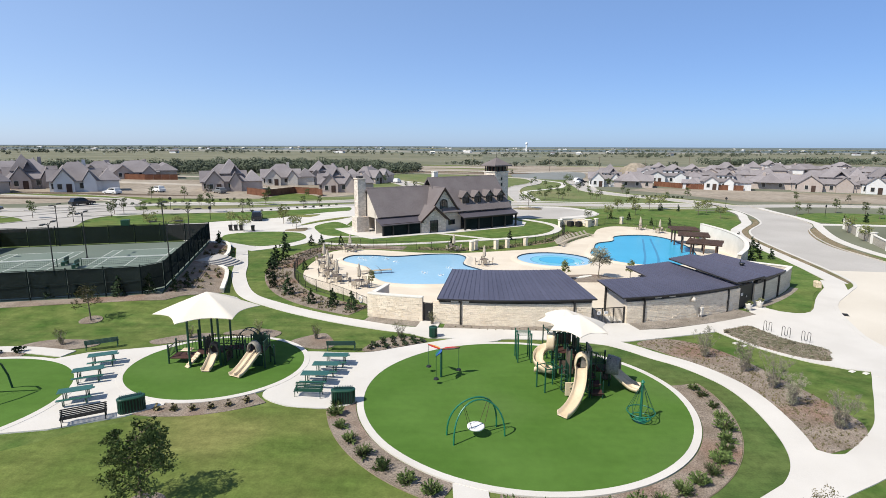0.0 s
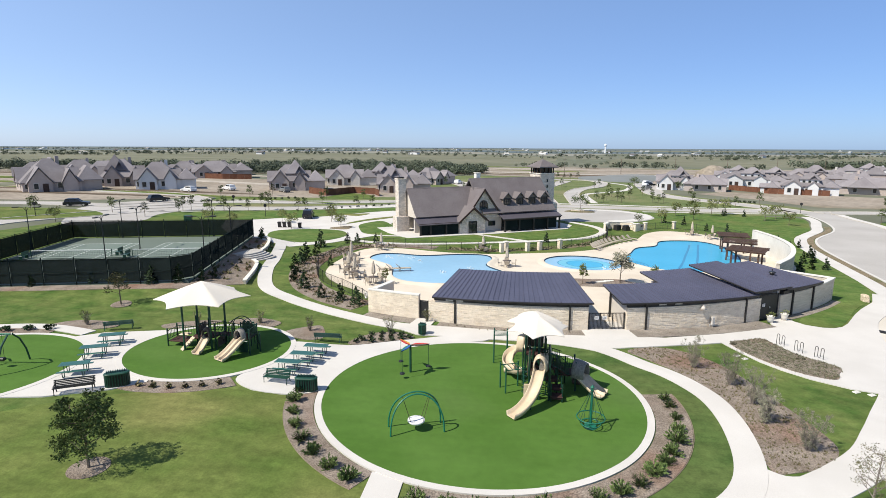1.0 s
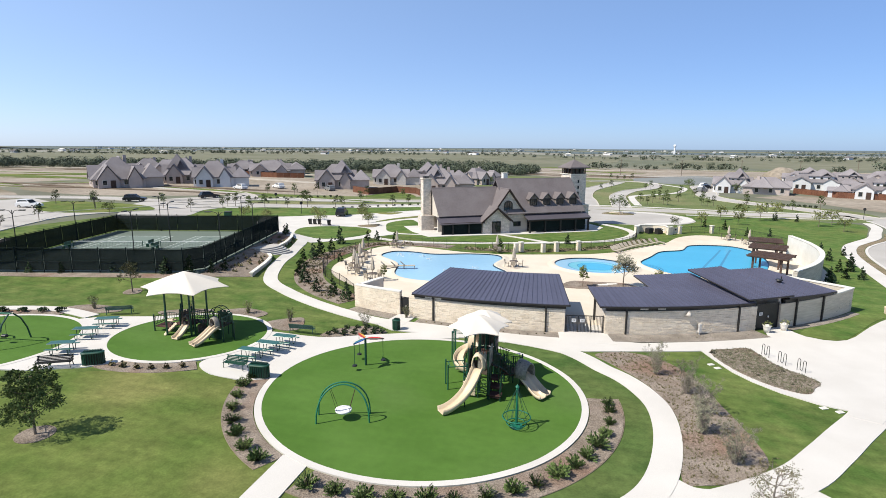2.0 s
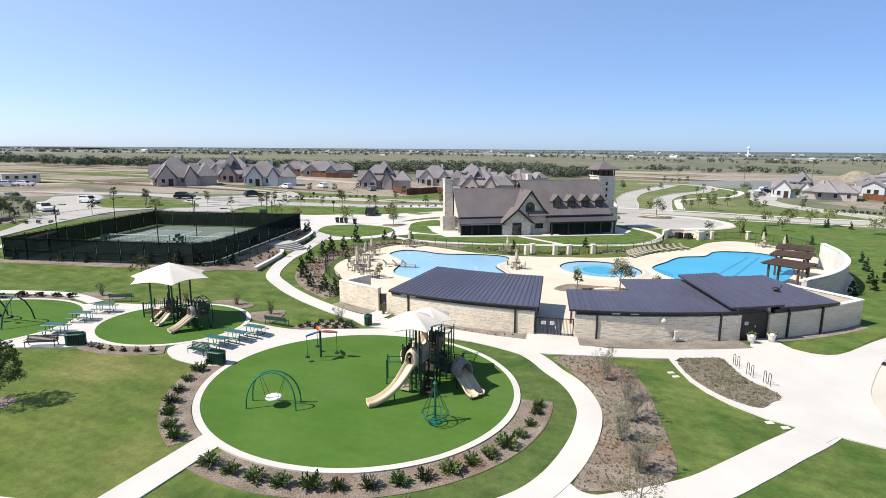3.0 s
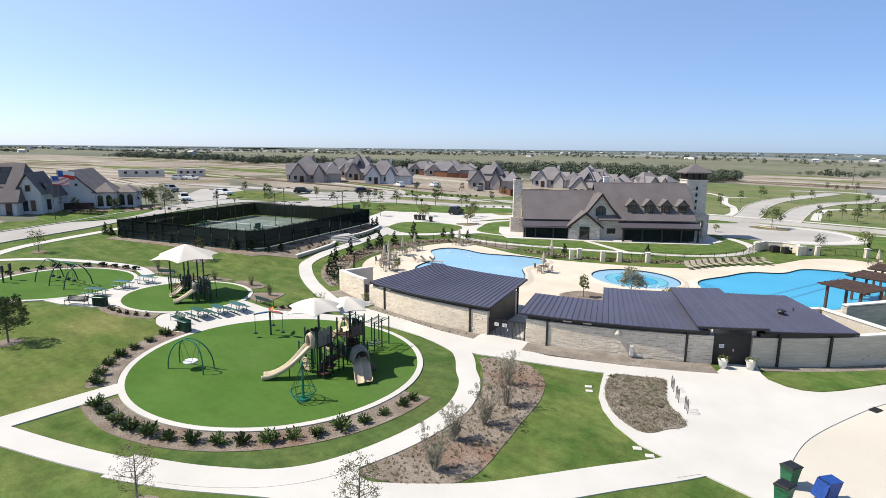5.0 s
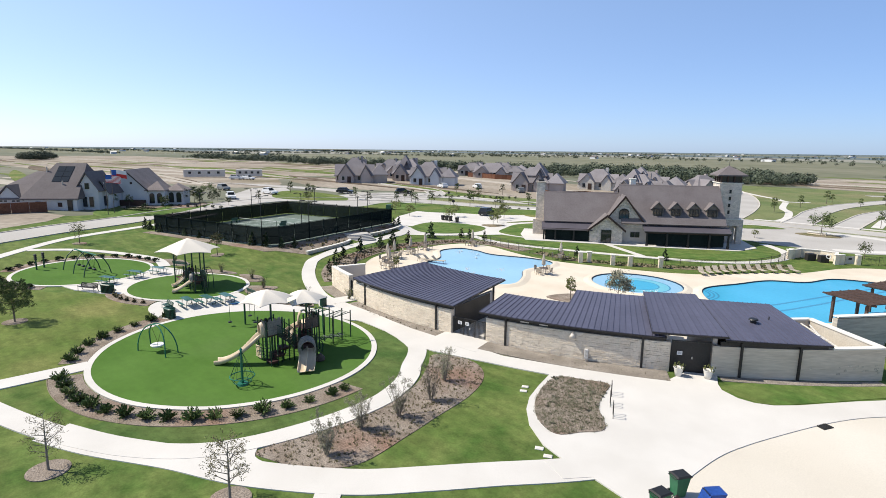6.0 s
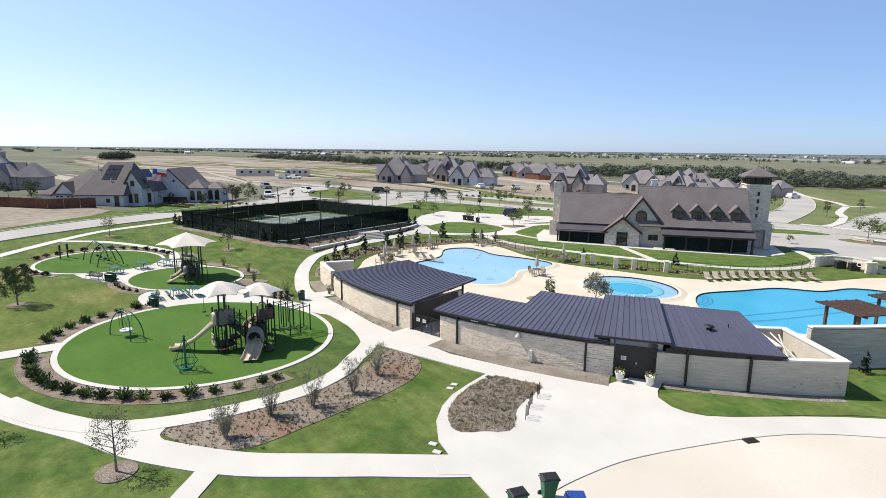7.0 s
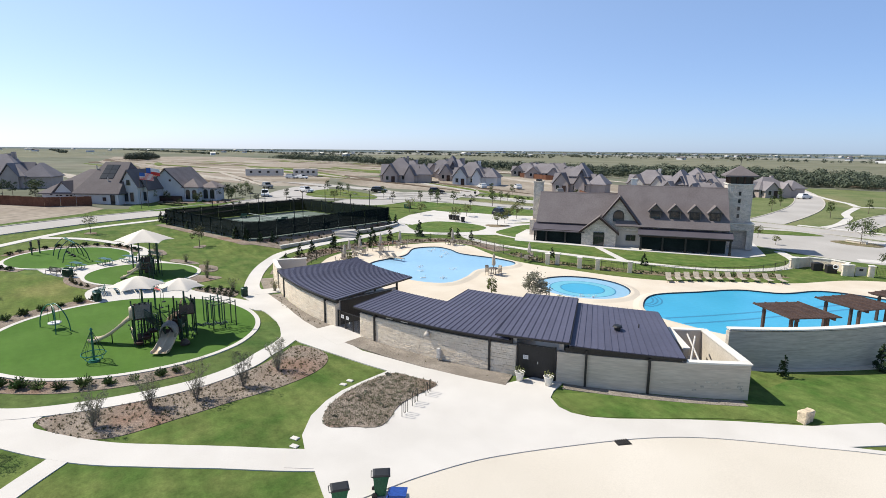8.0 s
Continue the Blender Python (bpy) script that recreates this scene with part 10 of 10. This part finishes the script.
def woods(name, line, depth, count, seed, hmin, hmax, label, m=WOODS, leaf=1.1, quads=150):
    """A far belt of trees as one mass of leaf clumps on trunks."""
    r = random.Random(seed)
    pts, faces = [], []
    c = curve(line, False, 8)
    for _ in range(count):
        i = r.randrange(len(c) - 1)
        p = c[i].lerp(c[i + 1], r.random()) + Vector((r.uniform(-1, 1), r.uniform(-1, 1))) * depth
        if noise.noise(Vector((p.x * 0.035, p.y * 0.035, seed))) < -0.42:
            continue
        h = r.uniform(hmin, hmax) * r.uniform(0.6, 1.1)
        w = h * r.uniform(0.6, 0.95)
        z = gz(p.x, p.y)
        for k in range(quads):
            v = Vector((r.gauss(0, 1), r.gauss(0, 1), r.gauss(0, 1))).normalized() * r.uniform(0.6, 1.0)
            q = Vector((p.x + v.x * w, p.y + v.y * w, z + h * 0.55 + v.z * h * 0.45))
            up = (v.normalized() + Vector((r.uniform(-1, 1), r.uniform(-1, 1), r.uniform(-0.6, 1))) * 0.45).normalized()
            d = up.orthogonal().normalized()
            s = up.cross(d)
            L = leaf * r.uniform(0.3, 0.7) * h / 7
            b = len(pts)
            pts += [tuple(q - d * L), tuple(q + s * L * 0.7), tuple(q + d * L), tuple(q - s * L * 0.7)]
            faces.append((b, b + 1, b + 2, b + 3))
    me = bpy.data.meshes.new(name)
    me.from_pydata(pts, [], faces)
    me.materials.append(m)
    return tagged(new(name, me), label, "woods", "", "stuff")


wl = "belt of dull green oak woods on the plain"
woods("woods", [(-300, 243), (-225, 258), (-160, 256), (-128, 252), (-95, 274), (-62, 286), (-40, 300), (-28, 335)], 16, 900, 80, 3.2, 6, wl)
woods("woods", [(-560, 255), (-470, 250), (-400, 250), (-300, 243)], 18, 330, 81, 3, 6.5, wl)
woods("woods", [(-150, 330), (-90, 345), (-50, 370)], 18, 140, 86, 3, 5.5, wl)
woods("woods", [(225, 450), (260, 468), (330, 505), (400, 450), (480, 400)], 14, 330, 82, 3, 7, wl, WOODS, 1.5, 80)
woods("woods", [(270, 760), (300, 774), (350, 781), (420, 790)], 10, 34, 87, 3, 7, wl)
woods("woods", [(-545, 112), (-520, 104), (-500, 96)], 9, 90, 84, 5, 8, wl)
woods("woods", [(0, 432), (20, 445), (50, 470), (90, 526), (150, 560)], 5, 26, 85, 2, 4, wl)
# beyond 2 km the trees take the haze-coloured woodland material
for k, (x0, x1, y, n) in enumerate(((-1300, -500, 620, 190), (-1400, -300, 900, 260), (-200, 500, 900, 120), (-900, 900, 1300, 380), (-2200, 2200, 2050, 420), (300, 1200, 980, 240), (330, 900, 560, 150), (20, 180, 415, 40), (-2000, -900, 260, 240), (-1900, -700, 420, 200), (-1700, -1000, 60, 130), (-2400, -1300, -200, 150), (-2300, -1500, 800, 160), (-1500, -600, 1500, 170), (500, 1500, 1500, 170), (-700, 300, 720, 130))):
    woods("woods", [(x0, y), ((x0 + x1) / 2, y * 1.05), (x1, y)], 5 + abs(y) * 0.008, n, 90 + k, 3, 5.5 if y < 2000 else 7, "far hedgerow trees on the plain", WOODS if y < 2000 else FARHAZE, 2.1, 46)
# scattered far homesteads: pale roofs among trees
for k in range(110):
    r = random.Random(200 + k)
    a, d = radians(r.uniform(30, 185)), r.uniform(800, 2700)
    x, y = d * math.cos(a), d * math.sin(a)
    rt = thing("farm_building", x, y, None, r.uniform(0, 180), "small pale farm building far out on the plain", "farm building", "farm buildings")
    L = r.uniform(7, 18)
    bm = bmesh.new()
    box(bm, 0, 0, 1.5, L, 7, 3)
    part("wall", bm, WHITEBRICK, rt)
    part("roof", gab(bmesh.new(), 0, L / 2 + 0.5, -4, 4, 3.1, 4.6) if k % 3 else hip(bmesh.new(), -L / 2, L / 2, -3.5, 3.5, 3.1, 4.8), (CAP, SHINGLE)[k % 2], rt)

# ---- pool side ----
def umbrella_table(x, y, turn):
    t = thing("patio_table", x, y, gz(x, y) + 0.06, turn, "round bronze patio table with a furled beige umbrella", "table", "patio tables")
    a = frame_part(t)
    bm = bmesh.new()
    rod(bm, (0, 0, 0.7), (0, 0, 0.74), 0.55, n=20)
    a("tabletop", bm, WICKER)
    for k in range(4):
        an = math.tau * (k + 0.5) / 4
        bm = bmesh.new()
        rod(bm, (0.4 * math.cos(an), 0.4 * math.sin(an), 0), (0.3 * math.cos(an), 0.3 * math.sin(an), 0.7), 0.022, n=5)
        a("leg", bm, WICKER)
    bm = bmesh.new()
    rod(bm, (0, 0, 0), (0, 0, 2.45), 0.03, n=6)
    a("umbrella_pole", bm, WICKER)
    bm = bmesh.new()
    loft(bm, [[(rr * (1 + 0.22 * (q % 2)) * math.cos(math.tau * q / 16), rr * (1 + 0.22 * (q % 2)) * math.sin(math.tau * q / 16), z) for q in range(16)] for rr, z in ((0.1, 1.05), (0.2, 1.2), (0.17, 1.7), (0.09, 2.3), (0.02, 2.5))])
    a("furled_canopy", bm, UMBFAB, "furled beige fabric")
    return t


def patio_chair(x, y, turn):
    t = thing("patio_chair", x, y, gz(x, y) + 0.06, turn, "bronze patio chair with a tan sling seat", "chair", "patio chairs")
    a = frame_part(t)
    bm = bmesh.new()
    box(bm, 0, 0, 0.42, 0.5, 0.48, 0.03, bevel=0.01)
    a("seat", bm, SLING)
    bm = bmesh.new()
    box(bm, 0, 0.27, 0.68, 0.5, 0.03, 0.5, tilt=-14, bevel=0.01)
    a("backrest", bm, SLING)
    for sx in (-0.25, 0.25):
        for sy in (-0.22, 0.24):
            bm = bmesh.new()
            rod(bm, (sx, sy, 0), (sx, sy, 0.62 if sy < 0 else 0.9), 0.018, n=5)
            a("leg", bm, WICKER)
    return t


t0 = umbrella_table(-15.2, 66.6, 0)
c0 = patio_chair(-15.2, 65.7, 180)
first = True
for k, (x, y) in enumerate(((-15.2, 66.6), (-13.9, 62.6), (-13.0, 58.9), (-11.6, 56.6), (-13.4, 74.9), (-8.9, 57.2 - 2.6), (4.9, 67.0), (1.2, 76.6), (39.5, 99.5), (37.2, 103.2))):
    if k:
        copy_thing(t0, pose(x, y, gz(x, y) + 0.06, 0, 0, 37 * k))
    for q in range(4):
        a = 90 * q + 23 * k + 45
        if k == 0 and q == 0:
            c0.matrix_basis = pose(x + 0.85 * math.cos(radians(a)), y + 0.85 * math.sin(radians(a)), gz(x, y) + 0.06, 0, 0, a - 90)
            continue
        copy_thing(c0, pose(x + 0.85 * math.cos(radians(a)), y + 0.85 * math.sin(radians(a)), gz(x, y) + 0.06, 0, 0, a - 90))


def lounger(x, y, turn):
    t = thing("sun_lounger", x, y, gz(x, y) + 0.06, turn, "tan sling sun lounger with a raised back on the deck", "sun lounger", "sun loungers")
    a = frame_part(t)
    bm = bmesh.new()
    box(bm, 0, -0.4, 0.34, 0.62, 1.2, 0.035, bevel=0.01)
    a("seat", bm, SLING)
    bm = bmesh.new()
    box(bm, 0, 0.5, 0.6, 0.62, 0.75, 0.035, tilt=42, bevel=0.01)
    a("backrest", bm, SLING)
    for sx in (-0.3, 0.3):
        bm = bmesh.new()
        rod(bm, (sx, -1.0, 0.32), (sx, 0.5, 0.32), 0.022, n=5)
        a("rail", bm, WICKER)
        for sy in (-0.9, 0.4):
            bm = bmesh.new()
            rod(bm, (sx, sy, 0), (sx, sy, 0.32), 0.022, n=5)
            a("leg", bm, WICKER)
    return t


l0 = lounger(17.6, 83.0, 40)
for k in range(1, 11):
    u = k / 10
    x, y = 17.6 + 7.4 * u - 0.9 * math.sin(u * 3.1), 83.0 + 11.6 * u
    copy_thing(l0, pose(x, y, gz(x, y) + 0.06, 0, 0, 38 + 14 * u))
for k in range(3):
    copy_thing(l0, pose(-9.4 + 1.1 * k, 60.4 + 0.4 * k, gz(-9, 60.4) + 0.06, 0, 0, 110))


def pergola(x, y, turn, w=4.2, d=2.8, h=2.35):
    t = thing("pergola", x, y, gz(x, y) + 0.06, turn, "dark stained timber pergola with close slats beside the pool", "pergola", "pergolas")
    a = frame_part(t)
    for sx in (-1, 1):
        for sy in (-1, 1):
            bm = bmesh.new()
            box(bm, sx * (w / 2 - 0.7), sy * (d / 2 - 0.6), h / 2, 0.2, 0.2, h)
            a("post", bm, PERGOLAWOOD)
    for sy in (-1, 1):
        bm = bmesh.new()
        box(bm, 0, sy * (d / 2 - 0.6), h + 0.12, w, 0.14, 0.16)
        a("beam", bm, PERGOLAWOOD)
    n = 40
    for k in range(n):
        bm = bmesh.new()
        box(bm, -w / 2 + 0.08 + (w - 0.16) * k / (n - 1), 0, h + 0.25, 0.085, d, 0.08)
        a("slat", bm, PERGOLAWOOD)
    for k in range(5):
        bm = bmesh.new()
        box(bm, 0, -d / 2 + 0.15 + (d - 0.3) * k / 4, h + 0.31, w, 0.1, 0.045)
        a("batten", bm, PERGOLAWOOD)
    return t


pergola(34.9, 72.1, -30, 4.4, 4.2, 2.4)
pergola(36.7, 79.6, -21, 4.3, 4.2, 2.4)
pergola(38.4, 87.0, -14, 4.3, 4.2, 2.3)


# black metal fence round the pool, with stone pillars and gates
def metal_fence(pts, h, label, spacing=0.14):
    root = thing("metal_fence", pts[0][0], pts[0][1], 0, 0, label, "fence")
    a = frame_part(root)
    o = Vector(pts[0])
    c = curve(pts, False, 5)
    bars = bmesh.new()
    for i, (p, q) in enumerate(zip(c, c[1:])):
        zp, zq = gz(p.x, p.y), gz(q.x, q.y)
        for dz in (0.15, h - 0.06):
            bm = bmesh.new()
            rod(bm, (p.x - o.x, p.y - o.y, zp + dz), (q.x - o.x, q.y - o.y, zq + dz), 0.02, n=4)
            a("rail", bm, BLACK)
        if i % 2 == 0:
            bm = bmesh.new()
            rod(bm, (p.x - o.x, p.y - o.y, zp - 0.05), (p.x - o.x, p.y - o.y, zp + h + 0.05), 0.032, n=5)
            a("post", bm, BLACK)
        n = max(1, int((q - p).length / spacing))
        for k in range(n):
            t = k / n
            r_ = p.lerp(q, t) - o
            z = zp + (zq - zp) * t
            rod(bars, (r_.x, r_.y, z + 0.1), (r_.x, r_.y, z + h), 0.009, n=3)
    tagged(a("picket_infill", bars, BLACK), "thin black upright bars", "", "", "stuff")
    return root


metal_fence([(-6.9, 46.4), (-10.4, 50.4), (-14.4, 54.2), (-16.9, 59), (-17.7, 66), (-16.9, 75), (-12.4, 78.0), (-7.5, 77.4), (-2, 76.9), (3.4, 77.8)], 1.3, "black metal picket fence between pool and planting")
metal_fence([(9.7, 80.8), (12.2, 82.6)], 1.2, "black metal picket fence beside a gate")
metal_fence([(12.8, 83.4), (17, 87.6), (20.2, 93), (21.8, 99), (22.2, 104.6)], 1.2, "black metal picket fence behind the loungers")
metal_fence([(30.4, 108.4), (36, 110.6), (42, 107.6), (45.4, 100), (46.2, 92)], 1.3, "black metal picket fence along the lawn")


def pillar(x, y, h=1.35, w=0.55, turn=35):
    r = thing("stone_pillar", x, y, None, turn, "square limestone gate pillar with a cast cap", "pillar", "stone pillars")
    a = frame_part(r)
    bm = bmesh.new()
    box(bm, 0, 0, h / 2 - 0.05, w, w, h + 0.1, bevel=0.02)
    a("shaft", bm, STONE)
    bm = bmesh.new()
    box(bm, 0, 0, h + 0.06, w + 0.16, w + 0.16, 0.12, bevel=0.03)
    a("cap", bm, CAP)
    return r


for x, y in ((3.8, 77.4), (4.4, 78.6), (7.5, 79.3), (9.3, 80.6), (12.4, 82.9), (22.2, 104.9), (22.4, 105.6), (27.8, 105.8), (30.0, 107.9), (36, 110.8)):
    pillar(x, y)
gt = thing("metal_gate", 7.9, 79.55, None, 35, "small black metal picket gate between stone pillars", "gate")
a = frame_part(gt)
bm = bmesh.new()
for z in (0.12, 1.1):
    box(bm, 0.6, 0, z, 1.3, 0.04, 0.05)
a("gate_frame", bm, BLACK)
for k in range(10):
    bm = bmesh.new()
    box(bm, 0.05 + 0.13 * k, 0, 0.6, 0.022, 0.022, 1.0)
    a("bar", bm, BLACK)
gw = thing("garden_wall", 0, 0, 0, 0, "low cream stone wall screening pool equipment", "wall", "", "structure")
wall_line([Vector((22.4, 105.6)), Vector((23.0, 107.9)), Vector((25.4, 108.6)), Vector((27.5, 108.0)), Vector((27.7, 106.2))], -2.2, -0.45, 0.3, STONE, gw)
wall_line([Vector((28.0, 106.0)), Vector((28.6, 106.5))], -2.2, -0.4, 0.3, STONE, gw)
wall_line([Vector((18.4, 136.6)), Vector((20.0, 136.3)), Vector((21.4, 136.2))], -2.3, -1.25, 0.6, STONE, gw, True, "seat_wall")
cg = thing("metal_gate", 28.7, 106.6, None, 43, "pale grey metal gate between cream stone pillars", "gate")
a = frame_part(cg)
bm = bmesh.new()
for z in (0.12, 1.2):
    box(bm, 0.65, 0, z, 1.3, 0.05, 0.06)
for x in (0.03, 1.27):
    box(bm, x, 0, 0.66, 0.05, 0.06, 1.14)
a("gate_frame", bm, KERB)
bm = bmesh.new()
box(bm, 0.65, 0, 0.66, 1.18, 0.02, 1.02)
a("gate_panel", bm, KERB)
bm = bmesh.new()
box(bm, 0.65, -0.03, 0.85, 0.45, 0.02, 0.3)
a("notice", bm, DARKMETAL)
for k, (x, y) in enumerate(((24.6, 106.3), (26.2, 106.2))):
    r_ = thing("air_conditioner", x, y, None, 35, "grey outdoor air-conditioning unit beside the garden wall", "air conditioner", "air conditioners")
    a = frame_part(r_)
    bm = bmesh.new()
    box(bm, 0, 0, 0.5, 1.15, 1.0, 1.0, bevel=0.04)
    a("casing", bm, DARKMETAL)
    bm = bmesh.new()
    rod(bm, (0, 0, 1.0), (0, 0, 1.05), 0.4, n=18)
    a("fan_grille", bm, BLACK)

# inner ring and steps of the pools, jets, lane lines
WATER_RING = water("shaded_step_water", (0.03, 0.23, 0.42), (0.045, 0.27, 0.46))
for rad, m, z, lb in ((3.5, WATER_RING, 0.0665, "shaded edge of an under-water step"), (3.36, WATER_SPA, 0.069, "turquoise bench ring under the round pool's water"), (2.35, WATER_RING, 0.0715, "shaded edge of an under-water step"), (2.22, WATER_DEEP, 0.074, "deep blue middle of the round pool")):
    drape("pool_step", ring_pts(P2C.x + 0.25, P2C.y - 0.35, rad, 48), z, m, lb, "pool step")
for k in range(3):
    drape("pool_step", arc_strip(2.75 + 0.42 * k, 2.92 + 0.42 * k, -22 + 3 * k, 66 - 2 * k, 12, Vector((19.3, 72.0))), 0.072, WATER_RING, "curved pool step edge under water", "pool step")
for pts in ([(25.8, 69.0), (27.9, 74.4), (30.1, 81.0), (32.0, 86.6), (33.6, 91.6)], [(27.6, 69.0), (29.2, 73.0), (31.1, 78.8), (33.7, 87.5), (35.2, 92.4)]):
    drape("lane_line", band(pts, 0.3), 0.067, WATER_RING, "dark lane line on the pool floor", "lane line")
r = random.Random(77)
for k, (x, y) in enumerate(((-10.6, 68.8), (-9.6, 70.4), (-7.6, 69.4), (-6.2, 67.6), (-2.4, 61.5), (-0.6, 60.4), (3.6, 60.5), (2.4, 58.8), (0.4, 64.4), (-11.2, 69.8), (17.8, 69.0), (17.0, 68.2))):
    j = thing("water_jet", x, y, gz(x, y) + 0.07, 0, "low white bubbling water jet in the pool", "water jet", "water jets")
    bm = bmesh.new()
    for q in range(16):
        v = Vector((r.gauss(0, 0.25), r.gauss(0, 0.25), abs(r.gauss(0, 0.09))))
        bmesh.ops.create_icosphere(bm, subdivisions=1, radius=r.uniform(0.03, 0.07), matrix=Matrix.Translation(v))
    tagged(part("foam", bm, WHITEP, j), "white froth on the water", "", "", "stuff")
# ring buoy on the fence, boulders, stop signs
rb = thing("ring_buoy", -7.6, 47.4, gz(-7.6, 47.4) + 0.75, 130, "white ring buoy hung on the pool fence", "ring buoy")
bm = bmesh.new()
tube(bm, [(0.26 * math.cos(math.tau * k / 20), 0, 0.26 * math.sin(math.tau * k / 20)) for k in range(21)], 0.06, 8)
part("ring", bm, WHITEP, rb, "", True)
copy_thing(rb, pose(26.9, 105.55, gz(26.9, 105.55) + 1.0, 0, 0, 10))


def boulder(x, y, s, seed):
    bm = bmesh.new()
    box(bm, 0, 0, 0.26, 0.82, 0.5, 0.72, bevel=0.05)
    bmesh.ops.subdivide_edges(bm, edges=bm.edges[:], cuts=2, use_grid_fill=True)
    for v in bm.verts:
        v.co += Vector((noise.noise(v.co * 2.1), noise.noise(v.co * 2.3 + Vector((seed, 0, 0))), noise.noise(v.co * 1.9))) * 0.07
        v.co.x += 0.14 * v.co.z
    ob = part("boulder", bm, PEBBLE)
    ob.matrix_basis = pose(x, y, gz(x, y), 0, 0, seed * 40) @ Matrix.Diagonal((s, s, s, 1))
    return tagged(ob, "squared pale limestone boulder on the lawn", "boulder")


boulder(41.0, 58.2, 1.05, 2)


def sign_post(x, y, turn, label, head):
    r_ = thing("road_sign", x, y, None, turn, label, "road sign", "road signs")
    a = frame_part(r_)
    bm = bmesh.new()
    rod(bm, (0, 0, 0), (0, 0, 2.2), 0.05, n=8)
    a("post", bm, BLACK)
    bm = bmesh.new()
    n = 8
    loft(bm, [[(0.36 * math.cos(radians(22.5 + 45 * k)), yy, 2.4 + 0.36 * math.sin(radians(22.5 + 45 * k))) for k in range(n)] for yy in (-0.03, 0.03)])
    a("plate", bm, head)
    return r_


for x, y, t in ((-85, 90, 20), (88, 126, 30), (74, 144, 120), (-46, 105, 60), (-60.5, 118.5, 30)):
    sign_post(x, y, t, "black-backed street sign on a black post", BLACK)
tbox = thing("transformer", -56.5, 94.5, None, 20, "dark green metal utility cabinet on the verge", "utility cabinet")
bm = bmesh.new()
box(bm, 0, 0, 0.55, 1.3, 1.1, 1.1, bevel=0.03)
part("cabinet", bm, GREENPAINT, tbox)
# power poles far off
for k in range(9):
    x, y = 30 + 34 * k, 330 + 12 * k
    pp = thing("utility_pole", x, y, None, 20, "tall wooden utility pole on the plain", "utility pole", "utility poles")
    bm = bmesh.new()
    rod(bm, (0, 0, 0), (0, 0, 9), 0.16, 0.1, 6)
    part("pole", bm, BARK, pp)
    bm = bmesh.new()
    box(bm, 0, 0, 8.4, 2.2, 0.12, 0.12)
    part("crossarm", bm, BARK, pp)

# ---- the stones of the walls, piece by piece ----
for wall, a0, a1, z0, z1, m in STONE_RUNS:
    ashlar(wall, WR, a0, a1, z0, z1, rng, m)
